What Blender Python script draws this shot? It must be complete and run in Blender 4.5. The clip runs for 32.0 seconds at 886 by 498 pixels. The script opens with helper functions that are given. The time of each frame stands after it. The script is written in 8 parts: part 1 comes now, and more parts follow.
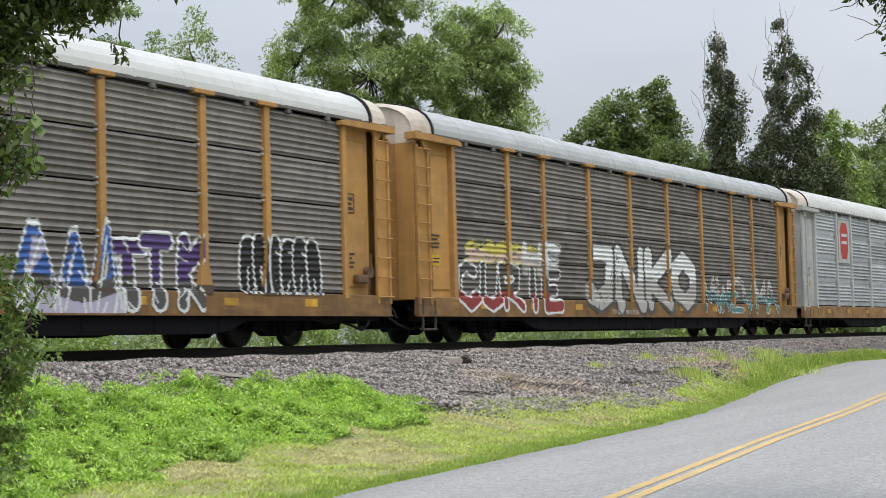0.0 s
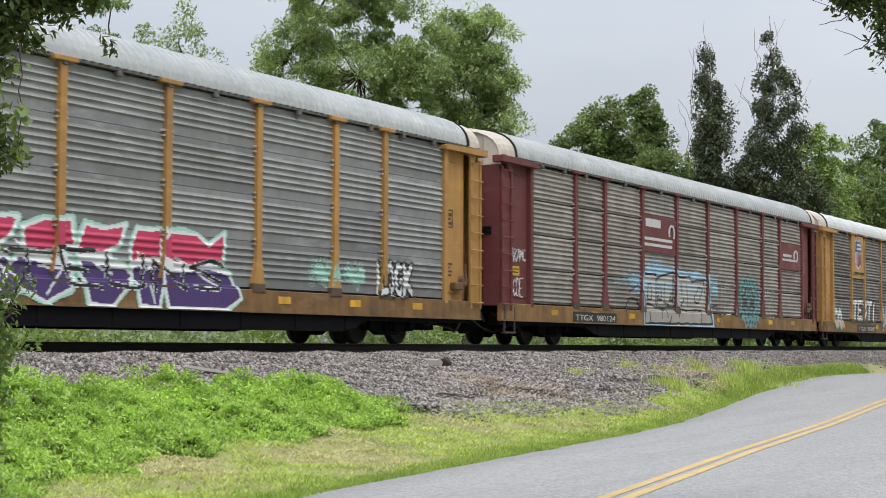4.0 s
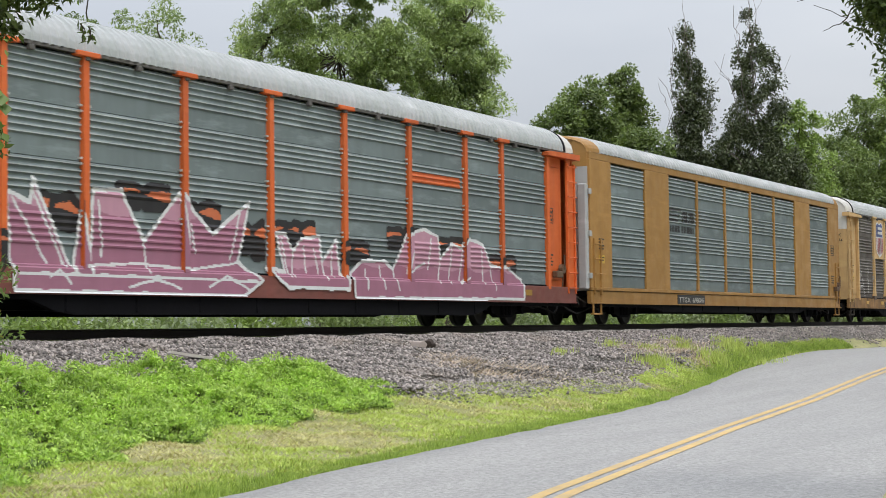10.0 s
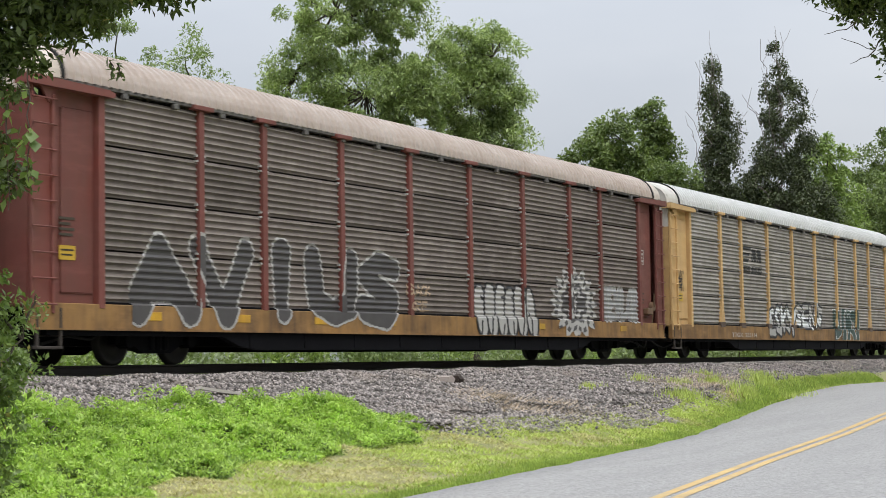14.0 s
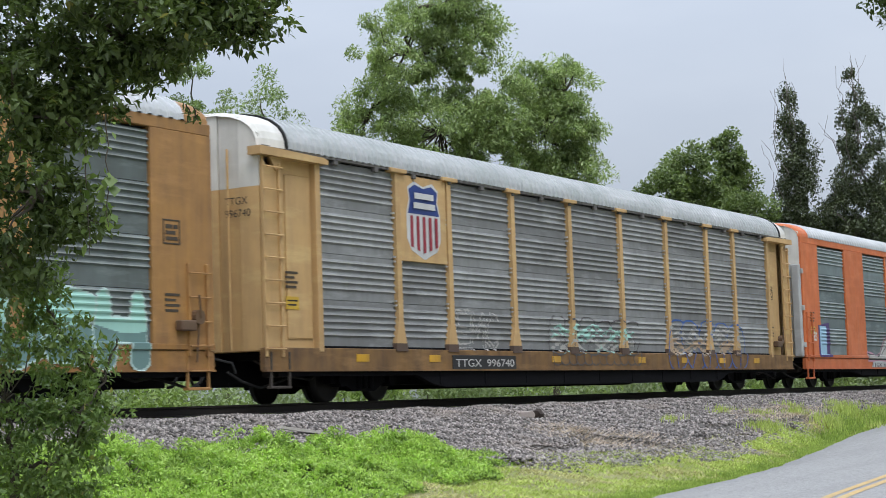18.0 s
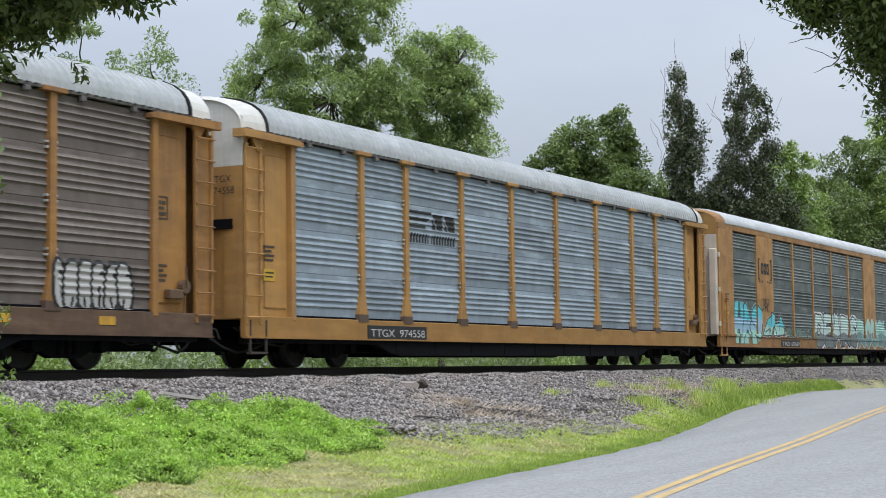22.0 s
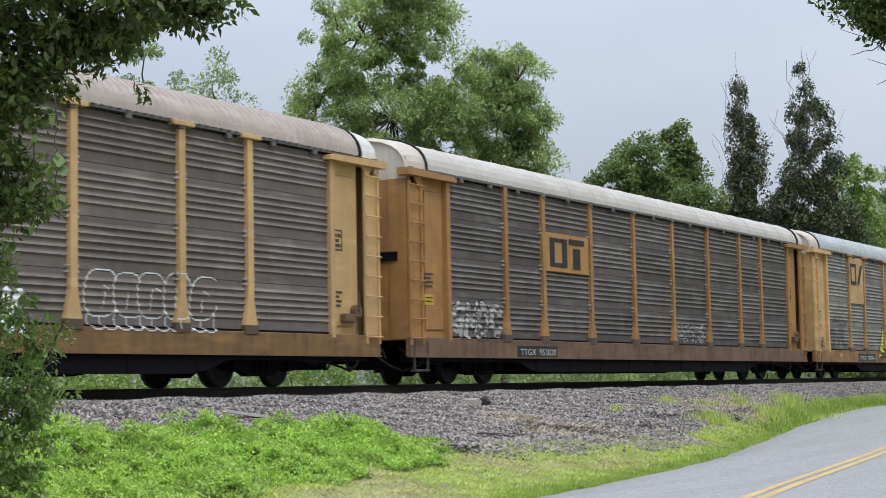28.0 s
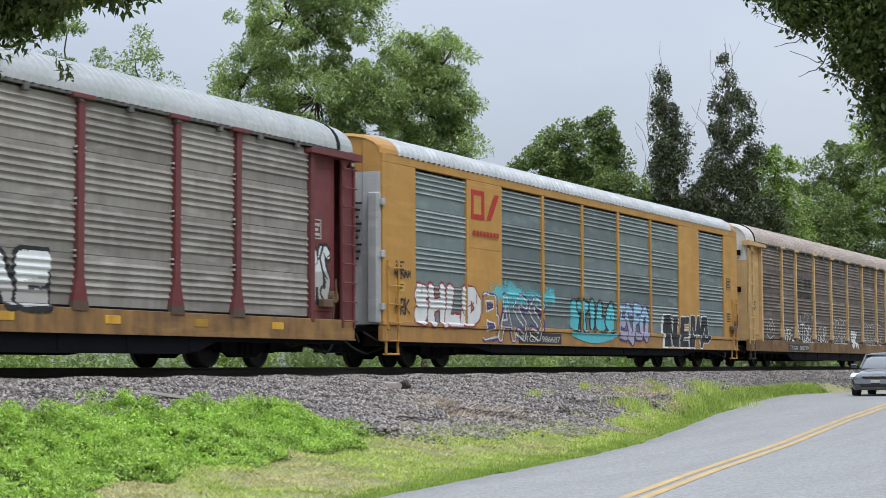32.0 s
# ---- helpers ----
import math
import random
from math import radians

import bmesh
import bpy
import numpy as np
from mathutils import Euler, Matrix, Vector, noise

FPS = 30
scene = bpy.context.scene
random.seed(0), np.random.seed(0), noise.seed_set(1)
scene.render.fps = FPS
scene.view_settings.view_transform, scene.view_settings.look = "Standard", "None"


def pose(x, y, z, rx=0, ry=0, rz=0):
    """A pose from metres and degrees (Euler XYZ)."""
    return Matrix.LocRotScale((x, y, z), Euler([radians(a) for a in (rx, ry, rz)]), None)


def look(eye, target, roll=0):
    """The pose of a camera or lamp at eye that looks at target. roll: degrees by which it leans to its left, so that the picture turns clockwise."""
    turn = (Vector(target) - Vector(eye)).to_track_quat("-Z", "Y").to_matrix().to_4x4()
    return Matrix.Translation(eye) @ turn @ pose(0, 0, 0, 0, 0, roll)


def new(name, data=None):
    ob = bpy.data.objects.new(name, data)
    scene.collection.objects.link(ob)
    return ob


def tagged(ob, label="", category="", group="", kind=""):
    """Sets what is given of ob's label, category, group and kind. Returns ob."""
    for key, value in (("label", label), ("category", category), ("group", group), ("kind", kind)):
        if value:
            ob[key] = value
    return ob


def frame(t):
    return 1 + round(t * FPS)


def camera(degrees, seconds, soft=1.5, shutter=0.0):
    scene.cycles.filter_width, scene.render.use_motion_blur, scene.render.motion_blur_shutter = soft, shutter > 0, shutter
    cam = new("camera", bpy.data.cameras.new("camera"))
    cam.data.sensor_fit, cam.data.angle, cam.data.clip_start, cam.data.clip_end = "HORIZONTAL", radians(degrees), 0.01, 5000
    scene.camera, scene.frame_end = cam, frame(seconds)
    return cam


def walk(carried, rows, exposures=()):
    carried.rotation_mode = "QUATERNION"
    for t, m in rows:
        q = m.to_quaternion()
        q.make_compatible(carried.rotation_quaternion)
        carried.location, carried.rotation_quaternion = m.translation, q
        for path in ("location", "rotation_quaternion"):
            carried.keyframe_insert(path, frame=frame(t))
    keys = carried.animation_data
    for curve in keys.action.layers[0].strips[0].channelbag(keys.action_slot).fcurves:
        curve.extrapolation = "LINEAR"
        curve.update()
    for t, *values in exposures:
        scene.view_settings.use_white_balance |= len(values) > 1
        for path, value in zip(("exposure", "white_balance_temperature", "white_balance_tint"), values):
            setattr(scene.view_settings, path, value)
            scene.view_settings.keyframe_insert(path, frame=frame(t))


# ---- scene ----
# The world: x along the railway in the train's direction, y away from the camera, z up.
EYE_Z = 1.6          # eye above the road beside the camera
RAIL_Z = 1.66        # top of the rails
TRACK_Y = 20.5       # middle of the track
PITCH = 28.45        # from coupler to coupler
PATH = [
   (0, 60.99, 3.20, -1.50), (0.5, 61.14, 3.25, -1.33), (1, 61.30, 3.29, -0.91), (1.5, 61.46, 3.30, -0.51),
   (2, 61.55, 3.30, -0.14), (2.5, 61.58, 3.32, 0.02), (3, 61.64, 3.33, 0.15), (3.5, 61.64, 3.32, 0.19),
   (4, 61.55, 3.26, 0.19), (4.5, 61.44, 3.13, 0.28), (6.5, 61.96, 2.92, -0.29), (7, 61.93, 2.93, -0.18),
   (7.5, 61.83, 2.93, -0.30), (8, 61.79, 2.89, -0.43), (8.5, 61.86, 2.82, -0.45), (9, 61.98, 2.75, -0.59),
   (9.5, 62.09, 2.69, -0.67), (10, 62.13, 2.65, -0.73), (10.5, 61.93, 2.61, -0.82), (11, 61.42, 2.57, -0.85),
   (11.5, 60.82, 2.55, -0.87), (12, 60.39, 2.65, -0.75), (12.5, 60.40, 2.90, -0.56), (13, 60.73, 3.28, -0.61),
   (13.5, 61.11, 3.64, -0.69), (15.5, 60.65, 4.23, -1.85), (16, 60.01, 4.49, -2.33), (16.5, 59.34, 4.73, -2.63),
   (17, 58.87, 4.89, -2.42), (17.5, 58.68, 5.00, -2.15), (18, 58.67, 5.08, -1.92), (18.5, 58.77, 5.14, -1.85),
   (19, 58.98, 5.12, -1.71), (19.5, 59.38, 4.96, -1.34), (20, 60.06, 4.72, -0.91), (20.5, 60.90, 4.42, -0.58),
   (21, 61.69, 4.20, -0.53), (21.5, 62.21, 4.05, -0.62), (22, 62.40, 4.00, -0.68), (22.5, 62.31, 3.95, -0.77),
   (23, 62.04, 3.94, -0.73), (23.5, 61.72, 3.96, -0.72), (24, 61.45, 4.02, -0.68), (24.5, 61.31, 4.15, -0.62),
   (25, 61.27, 4.25, -0.51), (25.5, 61.30, 4.31, -0.48), (27.5, 60.65, 4.51, -0.87), (28, 60.35, 4.59, -1.04),
   (28.5, 60.00, 4.64, -1.33), (29, 59.64, 4.62, -1.71), (29.5, 59.39, 4.50, -1.94), (30, 59.56, 4.28, -1.82),
   (30.5, 60.13, 4.06, -1.43), (31, 61.03, 3.95, -0.94), (31.5, 62.02, 3.96, -0.59), (32, 62.94, 4.02, -0.25),
]


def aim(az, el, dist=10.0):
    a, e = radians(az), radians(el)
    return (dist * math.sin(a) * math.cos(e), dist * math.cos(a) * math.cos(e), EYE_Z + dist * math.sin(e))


cam = camera(29.0, 32.0, 0.5, 0.12)
walk(cam, [(t, look((0, 0, EYE_Z), aim(az, el), roll)) for t, az, el, roll in PATH],
     [(0, 0.12, 6450, 10), (9, 0.13, 6500, 10), (12.5, 0.14, 6680, 10), (13.5, 0.14, 6620, 10), (16.5, 0.05, 6080, 10), (32, 0.05, 6080, 10)])

# ---- light: an overcast summer day ----
world = bpy.data.worlds.new("world")
scene.world = world
world.use_nodes = True
wn, wl = world.node_tree.nodes, world.node_tree.links
sky = wn.new("ShaderNodeTexSky")
sky.sky_type = "NISHITA"
sky.sun_disc = False
sky.sun_elevation, sky.sun_rotation = radians(58), radians(200)
sky.air_density, sky.dust_density, sky.ozone_density = 1.0, 4.0, 1.0
coord = wn.new("ShaderNodeTexCoord")
cloud = wn.new("ShaderNodeTexNoise")
cloud.inputs["Scale"].default_value, cloud.inputs["Detail"].default_value = 2.2, 5.0
squash = wn.new("ShaderNodeMapping")
squash.inputs["Scale"].default_value = (1, 1, 3.0)
wl.new(coord.outputs["Generated"], squash.inputs["Vector"])
wl.new(squash.outputs["Vector"], cloud.inputs["Vector"])
ramp = wn.new("ShaderNodeValToRGB")
ramp.color_ramp.elements[0].position, ramp.color_ramp.elements[0].color = 0.3, (6.0, 6.5, 7.3, 1)
ramp.color_ramp.elements[1].position, ramp.color_ramp.elements[1].color = 0.7, (7.6, 8.0, 8.6, 1)
wl.new(cloud.outputs["Fac"], ramp.inputs["Fac"])
blend = wn.new("ShaderNodeMixRGB")
blend.inputs["Fac"].default_value = 0.9
wl.new(sky.outputs["Color"], blend.inputs["Color1"])
wl.new(ramp.outputs["Color"], blend.inputs["Color2"])
# an overcast sky is about three times as bright overhead as at the horizon
split = wn.new("ShaderNodeSeparateXYZ")
wl.new(coord.outputs["Generated"], split.inputs[0])
rise = wn.new("ShaderNodeMapRange")
rise.inputs["From Min"].default_value, rise.inputs["From Max"].default_value = 0.0, 1.0
rise.inputs["To Min"].default_value, rise.inputs["To Max"].default_value = 0.58, 2.6
wl.new(split.outputs["Z"], rise.inputs["Value"])
lift = wn.new("ShaderNodeVectorMath")
lift.operation = "SCALE"
wl.new(blend.outputs["Color"], lift.inputs[0])
wl.new(rise.outputs[0], lift.inputs["Scale"])
wl.new(lift.outputs[0], wn["Background"].inputs["Color"])
wn["Background"].inputs["Strength"].default_value = 0.1

sun_data = bpy.data.lights.new("sun", "SUN")
sun_data.energy, sun_data.angle, sun_data.color = 1.4, radians(25), (1.0, 0.96, 0.9)
sun = new("sun", sun_data)
sun.matrix_basis = look((0, 0, 60), (22, 30, 0))


# ---- materials ----
MATS = {}


def nodes_of(name):
    m = bpy.data.materials.new(name)
    m.use_nodes = True
    return m, m.node_tree.nodes, m.node_tree.links, m.node_tree.nodes["Principled BSDF"]


def noise_node(n, l, scale, detail=4.0, vec=None, stretch=None, rough=0.55):
    t = n.new("ShaderNodeTexNoise")
    t.inputs["Scale"].default_value, t.inputs["Detail"].default_value, t.inputs["Roughness"].default_value = scale, detail, rough
    if stretch:
        mp = n.new("ShaderNodeMapping")
        mp.inputs["Scale"].default_value = stretch
        l.new(vec, mp.inputs["Vector"])
        vec = mp.outputs["Vector"]
    l.new(vec, t.inputs["Vector"])
    return t.outputs["Fac"]


def ramp_node(n, l, fac, lo, hi, a=(0, 0, 0, 1), b=(1, 1, 1, 1)):
    r = n.new("ShaderNodeValToRGB")
    r.color_ramp.elements[0].position, r.color_ramp.elements[1].position = lo, hi
    r.color_ramp.elements[0].color, r.color_ramp.elements[1].color = a, b
    l.new(fac, r.inputs["Fac"])
    return r.outputs["Color"]


def mix_node(n, l, fac, a, b, mode="MIX"):
    m = n.new("ShaderNodeMixRGB")
    m.blend_type = mode
    for sock, v in (("Fac", fac), ("Color1", a), ("Color2", b)):
        if isinstance(v, (int, float)):
            m.inputs[sock].default_value = v
        elif isinstance(v, tuple):
            m.inputs[sock].default_value = (*v[:3], 1)
        else:
            l.new(v, m.inputs[sock])
    return m.outputs["Color"]


def bump_node(n, l, height, strength, dist, bsdf):
    b = n.new("ShaderNodeBump")
    b.inputs["Strength"].default_value, b.inputs["Distance"].default_value = strength, dist
    l.new(height, b.inputs["Height"])
    l.new(b.outputs["Normal"], bsdf.inputs["Normal"])


def worn(name, rgb, grime=0.5, dirt=(0.09, 0.075, 0.06), rust=0.2, rough=0.6, metal=0.0, vary=0.12, scuff=0.25):
    """Weathered paint or sheet metal: streaks of dirt run down it, rust blooms in spots, pieces differ a little."""
    key = (name, rgb, grime)
    if key in MATS:
        return MATS[key]
    m, n, l, p = nodes_of(name)
    tc, info = n.new("ShaderNodeTexCoord"), n.new("ShaderNodeObjectInfo")
    shift = n.new("ShaderNodeVectorMath")
    shift.operation = "MULTIPLY_ADD"
    shift.inputs[1].default_value = (1, 1, 1)
    l.new(tc.outputs["Object"], shift.inputs[0])
    rnd = n.new("ShaderNodeMath")
    rnd.operation = "MULTIPLY"
    rnd.inputs[1].default_value = 40.0
    l.new(info.outputs["Random"], rnd.inputs[0])
    l.new(rnd.outputs[0], shift.inputs[2])
    v = shift.outputs[0]
    streak = ramp_node(n, l, noise_node(n, l, 1.0, 5, v, (5.0, 5.0, 0.5)), 0.38, 0.75)
    patch = ramp_node(n, l, noise_node(n, l, 1.3, 5, v), 0.35, 0.72)
    spot = ramp_node(n, l, noise_node(n, l, 9.0, 6, v, None, 0.7), 0.6, 0.78)
    grain = noise_node(n, l, 60.0, 3, v)
    lo = tuple(c * (1 - vary) for c in rgb)
    hi = tuple(min(1, c * (1 + vary)) for c in rgb)
    base = mix_node(n, l, info.outputs["Random"], lo, hi)
    both = mix_node(n, l, 0.5, streak, patch)
    f = mix_node(n, l, 1.0, both, (grime, grime, grime), "MULTIPLY")
    c = mix_node(n, l, f, base, dirt)
    pale = ramp_node(n, l, noise_node(n, l, 1.0, 6, v, (0.7, 0.7, 3.5), 0.65), 0.52, 0.72)
    fp = mix_node(n, l, 1.0, pale, (scuff, scuff, scuff), "MULTIPLY")
    c = mix_node(n, l, fp, c, tuple(min(0.8, q * 1.7 + 0.04) for q in rgb))
    fr = mix_node(n, l, 1.0, spot, (rust, rust, rust), "MULTIPLY")
    c = mix_node(n, l, fr, c, (0.13, 0.055, 0.025))
    l.new(c, p.inputs["Base Color"])
    rr = n.new("ShaderNodeMapRange")
    rr.inputs["To Min"].default_value, rr.inputs["To Max"].default_value = rough - 0.12, min(1, rough + 0.25)
    l.new(patch, rr.inputs["Value"])
    l.new(rr.outputs[0], p.inputs["Roughness"])
    p.inputs["Metallic"].default_value = metal
    bump_node(n, l, grain, 0.25, 0.004, p)
    MATS[key] = m
    return m


def plain(name, rgb, rough=0.6, metal=0.0, scale=30.0, vary=0.25, bump=0.2):
    key = (name, rgb)
    if key in MATS:
        return MATS[key]
    m, n, l, p = nodes_of(name)
    tc = n.new("ShaderNodeTexCoord")
    f = noise_node(n, l, scale, 5, tc.outputs["Object"])
    g = noise_node(n, l, scale * 0.12, 4, tc.outputs["Object"])
    c = mix_node(n, l, f, tuple(x * (1 - vary) for x in rgb), tuple(min(1, x * (1 + vary)) for x in rgb))
    c = mix_node(n, l, g, c, tuple(x * (1 - vary * 1.2) for x in rgb))
    l.new(c, p.inputs["Base Color"])
    p.inputs["Roughness"].default_value, p.inputs["Metallic"].default_value = rough, metal
    if bump:
        bump_node(n, l, f, bump, 0.01, p)
    MATS[key] = m
    return m


def leafy(name, dark, light, yellow=0.0, gloss=0.45, trans=0.22, clump=0.9):
    """Leaves: each leaf its own green, some light comes through."""
    m, n, l, p = nodes_of(name)
    g = n.new("ShaderNodeNewGeometry")
    tc = n.new("ShaderNodeTexCoord")
    big = noise_node(n, l, clump, 3, tc.outputs["Object"])
    lo, hi = (tuple(b + (a - b) * f for a, b in zip(light, dark)) for f in (0.12, 0.72))
    c = mix_node(n, l, ramp_node(n, l, big, 0.32, 0.68), lo, hi)
    c = mix_node(n, l, 0.45, c, mix_node(n, l, g.outputs["Random Per Island"], dark, light))
    if yellow:
        mt = n.new("ShaderNodeMath")
        mt.operation = "GREATER_THAN"
        mt.inputs[1].default_value = 1 - yellow
        l.new(g.outputs["Random Per Island"], mt.inputs[0])
        c = mix_node(n, l, mt.outputs[0], c, (0.28, 0.26, 0.08))
    l.new(c, p.inputs["Base Color"])
    p.inputs["Roughness"].default_value = gloss
    p.inputs["Specular IOR Level"].default_value = 0.3
    tr = n.new("ShaderNodeBsdfTranslucent")
    l.new(mix_node(n, l, 1.0, c, (1.3, 1.45, 0.7), "MULTIPLY"), tr.inputs["Color"])
    mx = n.new("ShaderNodeMixShader")
    mx.inputs["Fac"].default_value = trans
    out = n["Material Output"]
    l.new(p.outputs[0], mx.inputs[1])
    l.new(tr.outputs[0], mx.inputs[2])
    l.new(mx.outputs[0], out.inputs["Surface"])
    return m


M_BARK = plain("bark", (0.11, 0.09, 0.07), 0.9, 0, 14, 0.5, 0.8)
M_DEADWOOD = plain("dead_wood", (0.24, 0.21, 0.19), 0.9, 0, 14, 0.4, 0.4)
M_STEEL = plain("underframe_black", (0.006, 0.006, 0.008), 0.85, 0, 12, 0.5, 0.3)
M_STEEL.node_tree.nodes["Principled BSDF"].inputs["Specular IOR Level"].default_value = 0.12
M_IRON = plain("dirty_iron", (0.075, 0.062, 0.052), 0.8, 0.2, 14, 0.4, 0.3)
M_WHEEL = plain("wheel_steel", (0.018, 0.016, 0.015), 0.6, 0.4, 10, 0.4, 0.2)
M_RAIL = plain("rail_rust", (0.022, 0.016, 0.013), 0.75, 0.2, 20, 0.4, 0.3)
M_RAILTOP = plain("rail_head", (0.45, 0.44, 0.42), 0.3, 0.9, 20, 0.15, 0.0)
M_TIE = plain("sleeper_wood", (0.03, 0.025, 0.022), 0.95, 0, 9, 0.5, 0.6)
M_DARK = plain("dark_gap", (0.012, 0.012, 0.012), 0.9, 0, 5, 0.3, 0.0)


# ---- mesh helpers ----
class Mesh:
    """Gathers boxes, prisms and strips into one mesh."""

    def __init__(self):
        self.v, self.f, self.m = [], [], []

    def face(self, pts, mat=0):
        i = len(self.v)
        self.v.extend(pts)
        self.f.append(tuple(range(i, i + len(pts))))
        self.m.append(mat)

    def box(self, x0, x1, y0, y1, z0, z1, mat=0, c=0.0):
        """A box with its long edges chamfered by c."""
        if c <= 0:
            i = len(self.v)
            self.v += [(x, y, z) for z in (z0, z1) for y in (y0, y1) for x in (x0, x1)]
            q = [(0, 2, 3, 1), (4, 5, 7, 6), (0, 1, 5, 4), (2, 6, 7, 3), (0, 4, 6, 2), (1, 3, 7, 5)]
            self.f += [tuple(i + k for k in a) for a in q]
            self.m += [mat] * 6
            return self
        bm = bmesh.new()
        bmesh.ops.create_cube(bm, size=1.0)
        for v in bm.verts:
            v.co = ((x0 + x1) / 2 + v.co.x * (x1 - x0), (y0 + y1) / 2 + v.co.y * (y1 - y0), (z0 + z1) / 2 + v.co.z * (z1 - z0))
        bmesh.ops.bevel(bm, geom=bm.edges[:], offset=c, segments=1, affect="EDGES")
        self.add(bm, mat)
        return self

    def add(self, bm, mat=0):
        i = len(self.v)
        bm.verts.ensure_lookup_table()
        bm.verts.index_update()
        self.v += [tuple(v.co) for v in bm.verts]
        for f in bm.faces:
            self.f.append(tuple(i + v.index for v in f.verts))
            self.m.append(mat)
        bm.free()

    def prism(self, poly, y0, y1, mat=0):
        """A polygon of (x, z), drawn counter-clockwise as seen from -y, made thick from y0 (near) to y1."""
        k = len(poly)
        i = len(self.v)
        self.v += [(x, y0, z) for x, z in poly] + [(x, y1, z) for x, z in poly]
        self.f.append(tuple(range(i, i + k)))
        self.f.append(tuple(range(i + 2 * k - 1, i + k - 1, -1)))
        self.m += [mat, mat]
        for a in range(k):
            b = (a + 1) % k
            self.f.append((i + b, i + a, i + k + a, i + k + b))
            self.m.append(mat)
        return self

    def tube(self, a, b, r0, r1=None, k=6, mat=0):
        a, b = Vector(a), Vector(b)
        r1 = r0 if r1 is None else r1
        d = (b - a).normalized()
        s = d.orthogonal().normalized()
        t = d.cross(s)
        i = len(self.v)
        for c, r in ((a, r0), (b, r1)):
            self.v += [tuple(c + (s * math.cos(q) + t * math.sin(q)) * r) for q in (2 * math.pi * j / k for j in range(k))]
        for j in range(k):
            n = (j + 1) % k
            self.f.append((i + j, i + n, i + k + n, i + k + j))
            self.m.append(mat)
        self.f += [tuple(range(i + k - 1, i - 1, -1)), tuple(range(i + k, i + 2 * k))]
        self.m += [mat, mat]
        return self

    def done(self, name, mats, smooth=False):
        me = bpy.data.meshes.new(name)
        me.from_pydata(self.v, [], self.f)
        for m in (mats if isinstance(mats, (list, tuple)) else [mats]):
            me.materials.append(m)
        me.polygons.foreach_set("material_index", self.m)
        if smooth:
            me.polygons.foreach_set("use_smooth", [True] * len(me.polygons))
        me.update()
        return me


def part(name, me, parent, label="", loc=None):
    ob = new(name, me)
    ob.parent = parent
    if loc:
        ob.location = loc
    if label:
        tagged(ob, label)
    return ob


def thing(name, label, category, group="", me=None, kind=""):
    return tagged(new(name, me), label, category, group, kind)


def soup(name, verts, faces_n, mat, corners):
    """A mesh of many loose polygons with the same number of corners, from an array."""
    me = bpy.data.meshes.new(name)
    nv = len(verts)
    me.vertices.add(nv)
    me.vertices.foreach_set("co", np.asarray(verts, dtype=np.float32).ravel())
    idx = np.asarray(corners, dtype=np.int32)
    me.loops.add(idx.size)
    me.loops.foreach_set("vertex_index", idx.ravel())
    me.polygons.add(len(idx))
    me.polygons.foreach_set("loop_start", np.arange(0, idx.size, idx.shape[1], dtype=np.int32))
    me.materials.append(mat)
    me.update(calc_edges=True)
    me.validate()
    return me


# ---- the ground ----
def lerp(x, xs, ys):
    return np.interp(x, xs, ys)


ROAD_X = [-200, 0, 15, 25, 33, 41, 49, 58, 75, 110, 700]
ROAD_Y = [-28, 3.7, 6.66, 8.36, 9.36, 10.2, 10.95, 11.6, 12.3, 13.0, 13.0]     # its yellow lines
ROAD_Z = [0, 0, 0, 0.0, 0.08, 0.3, 0.5, 0.64, 0.6, 0.3, 0.3]
HALF_N, HALF_S = 3.2, 3.0
TOE_X = [-200, 10, 20, 27, 40, 60, 400]
TOE_Z = [0.1, 0.15, 0.3, 0.55, 0.75, 0.9, 0.9]
TOE_Y, CROWN_Y, CROWN_Z = 14.7, 17.9, 1.34


def road_y(x):
    return lerp(x, ROAD_X, ROAD_Y)


EDGE_X = [13.7, 17, 20.2, 23, 25.7, 28.8, 31.5, 34.2, 37.6, 42.7, 48, 54.5, 59, 63, 80]
EDGE_Y = [9.58, 10.25, 10.65, 11.1, 11.4, 11.68, 12.1, 12.55, 13.1, 14.1, 15.05, 16.05, 16.35, 16.5, 15.6]


def north_edge(x):
    """The far edge of the asphalt; it widens where the road meets the railway's service track."""
    x = np.asarray(x, dtype=float)
    return np.where((x < 13.7) | (x > 80), road_y(x) + HALF_N, lerp(x, EDGE_X, EDGE_Y))


def ground_z(x, y):
    """The height of the ground: road, verge, ballast bank, and the land behind the railway."""
    x, y = np.asarray(x, dtype=float), np.asarray(y, dtype=float)
    zr = lerp(x, ROAD_X, ROAD_Z)
    yn = north_edge(x)
    zt = np.maximum(lerp(x, TOE_X, TOE_Z), zr)
    toe = np.maximum(TOE_Y, yn + 0.4)
    a = np.clip((y - yn) / np.maximum(toe - yn, 0.1), 0, 1)
    z = zr + (zt - zr) * a ** 1.2
    b = np.clip((y - toe) / np.maximum(CROWN_Y - toe, 0.1), 0, 1)
    z = z + (CROWN_Z - z) * b
    c = np.clip((y - (2 * TRACK_Y - CROWN_Y)) / 2.5, 0, 1)
    return np.where(y > TRACK_Y, CROWN_Z + (0.75 - CROWN_Z) * c, z)


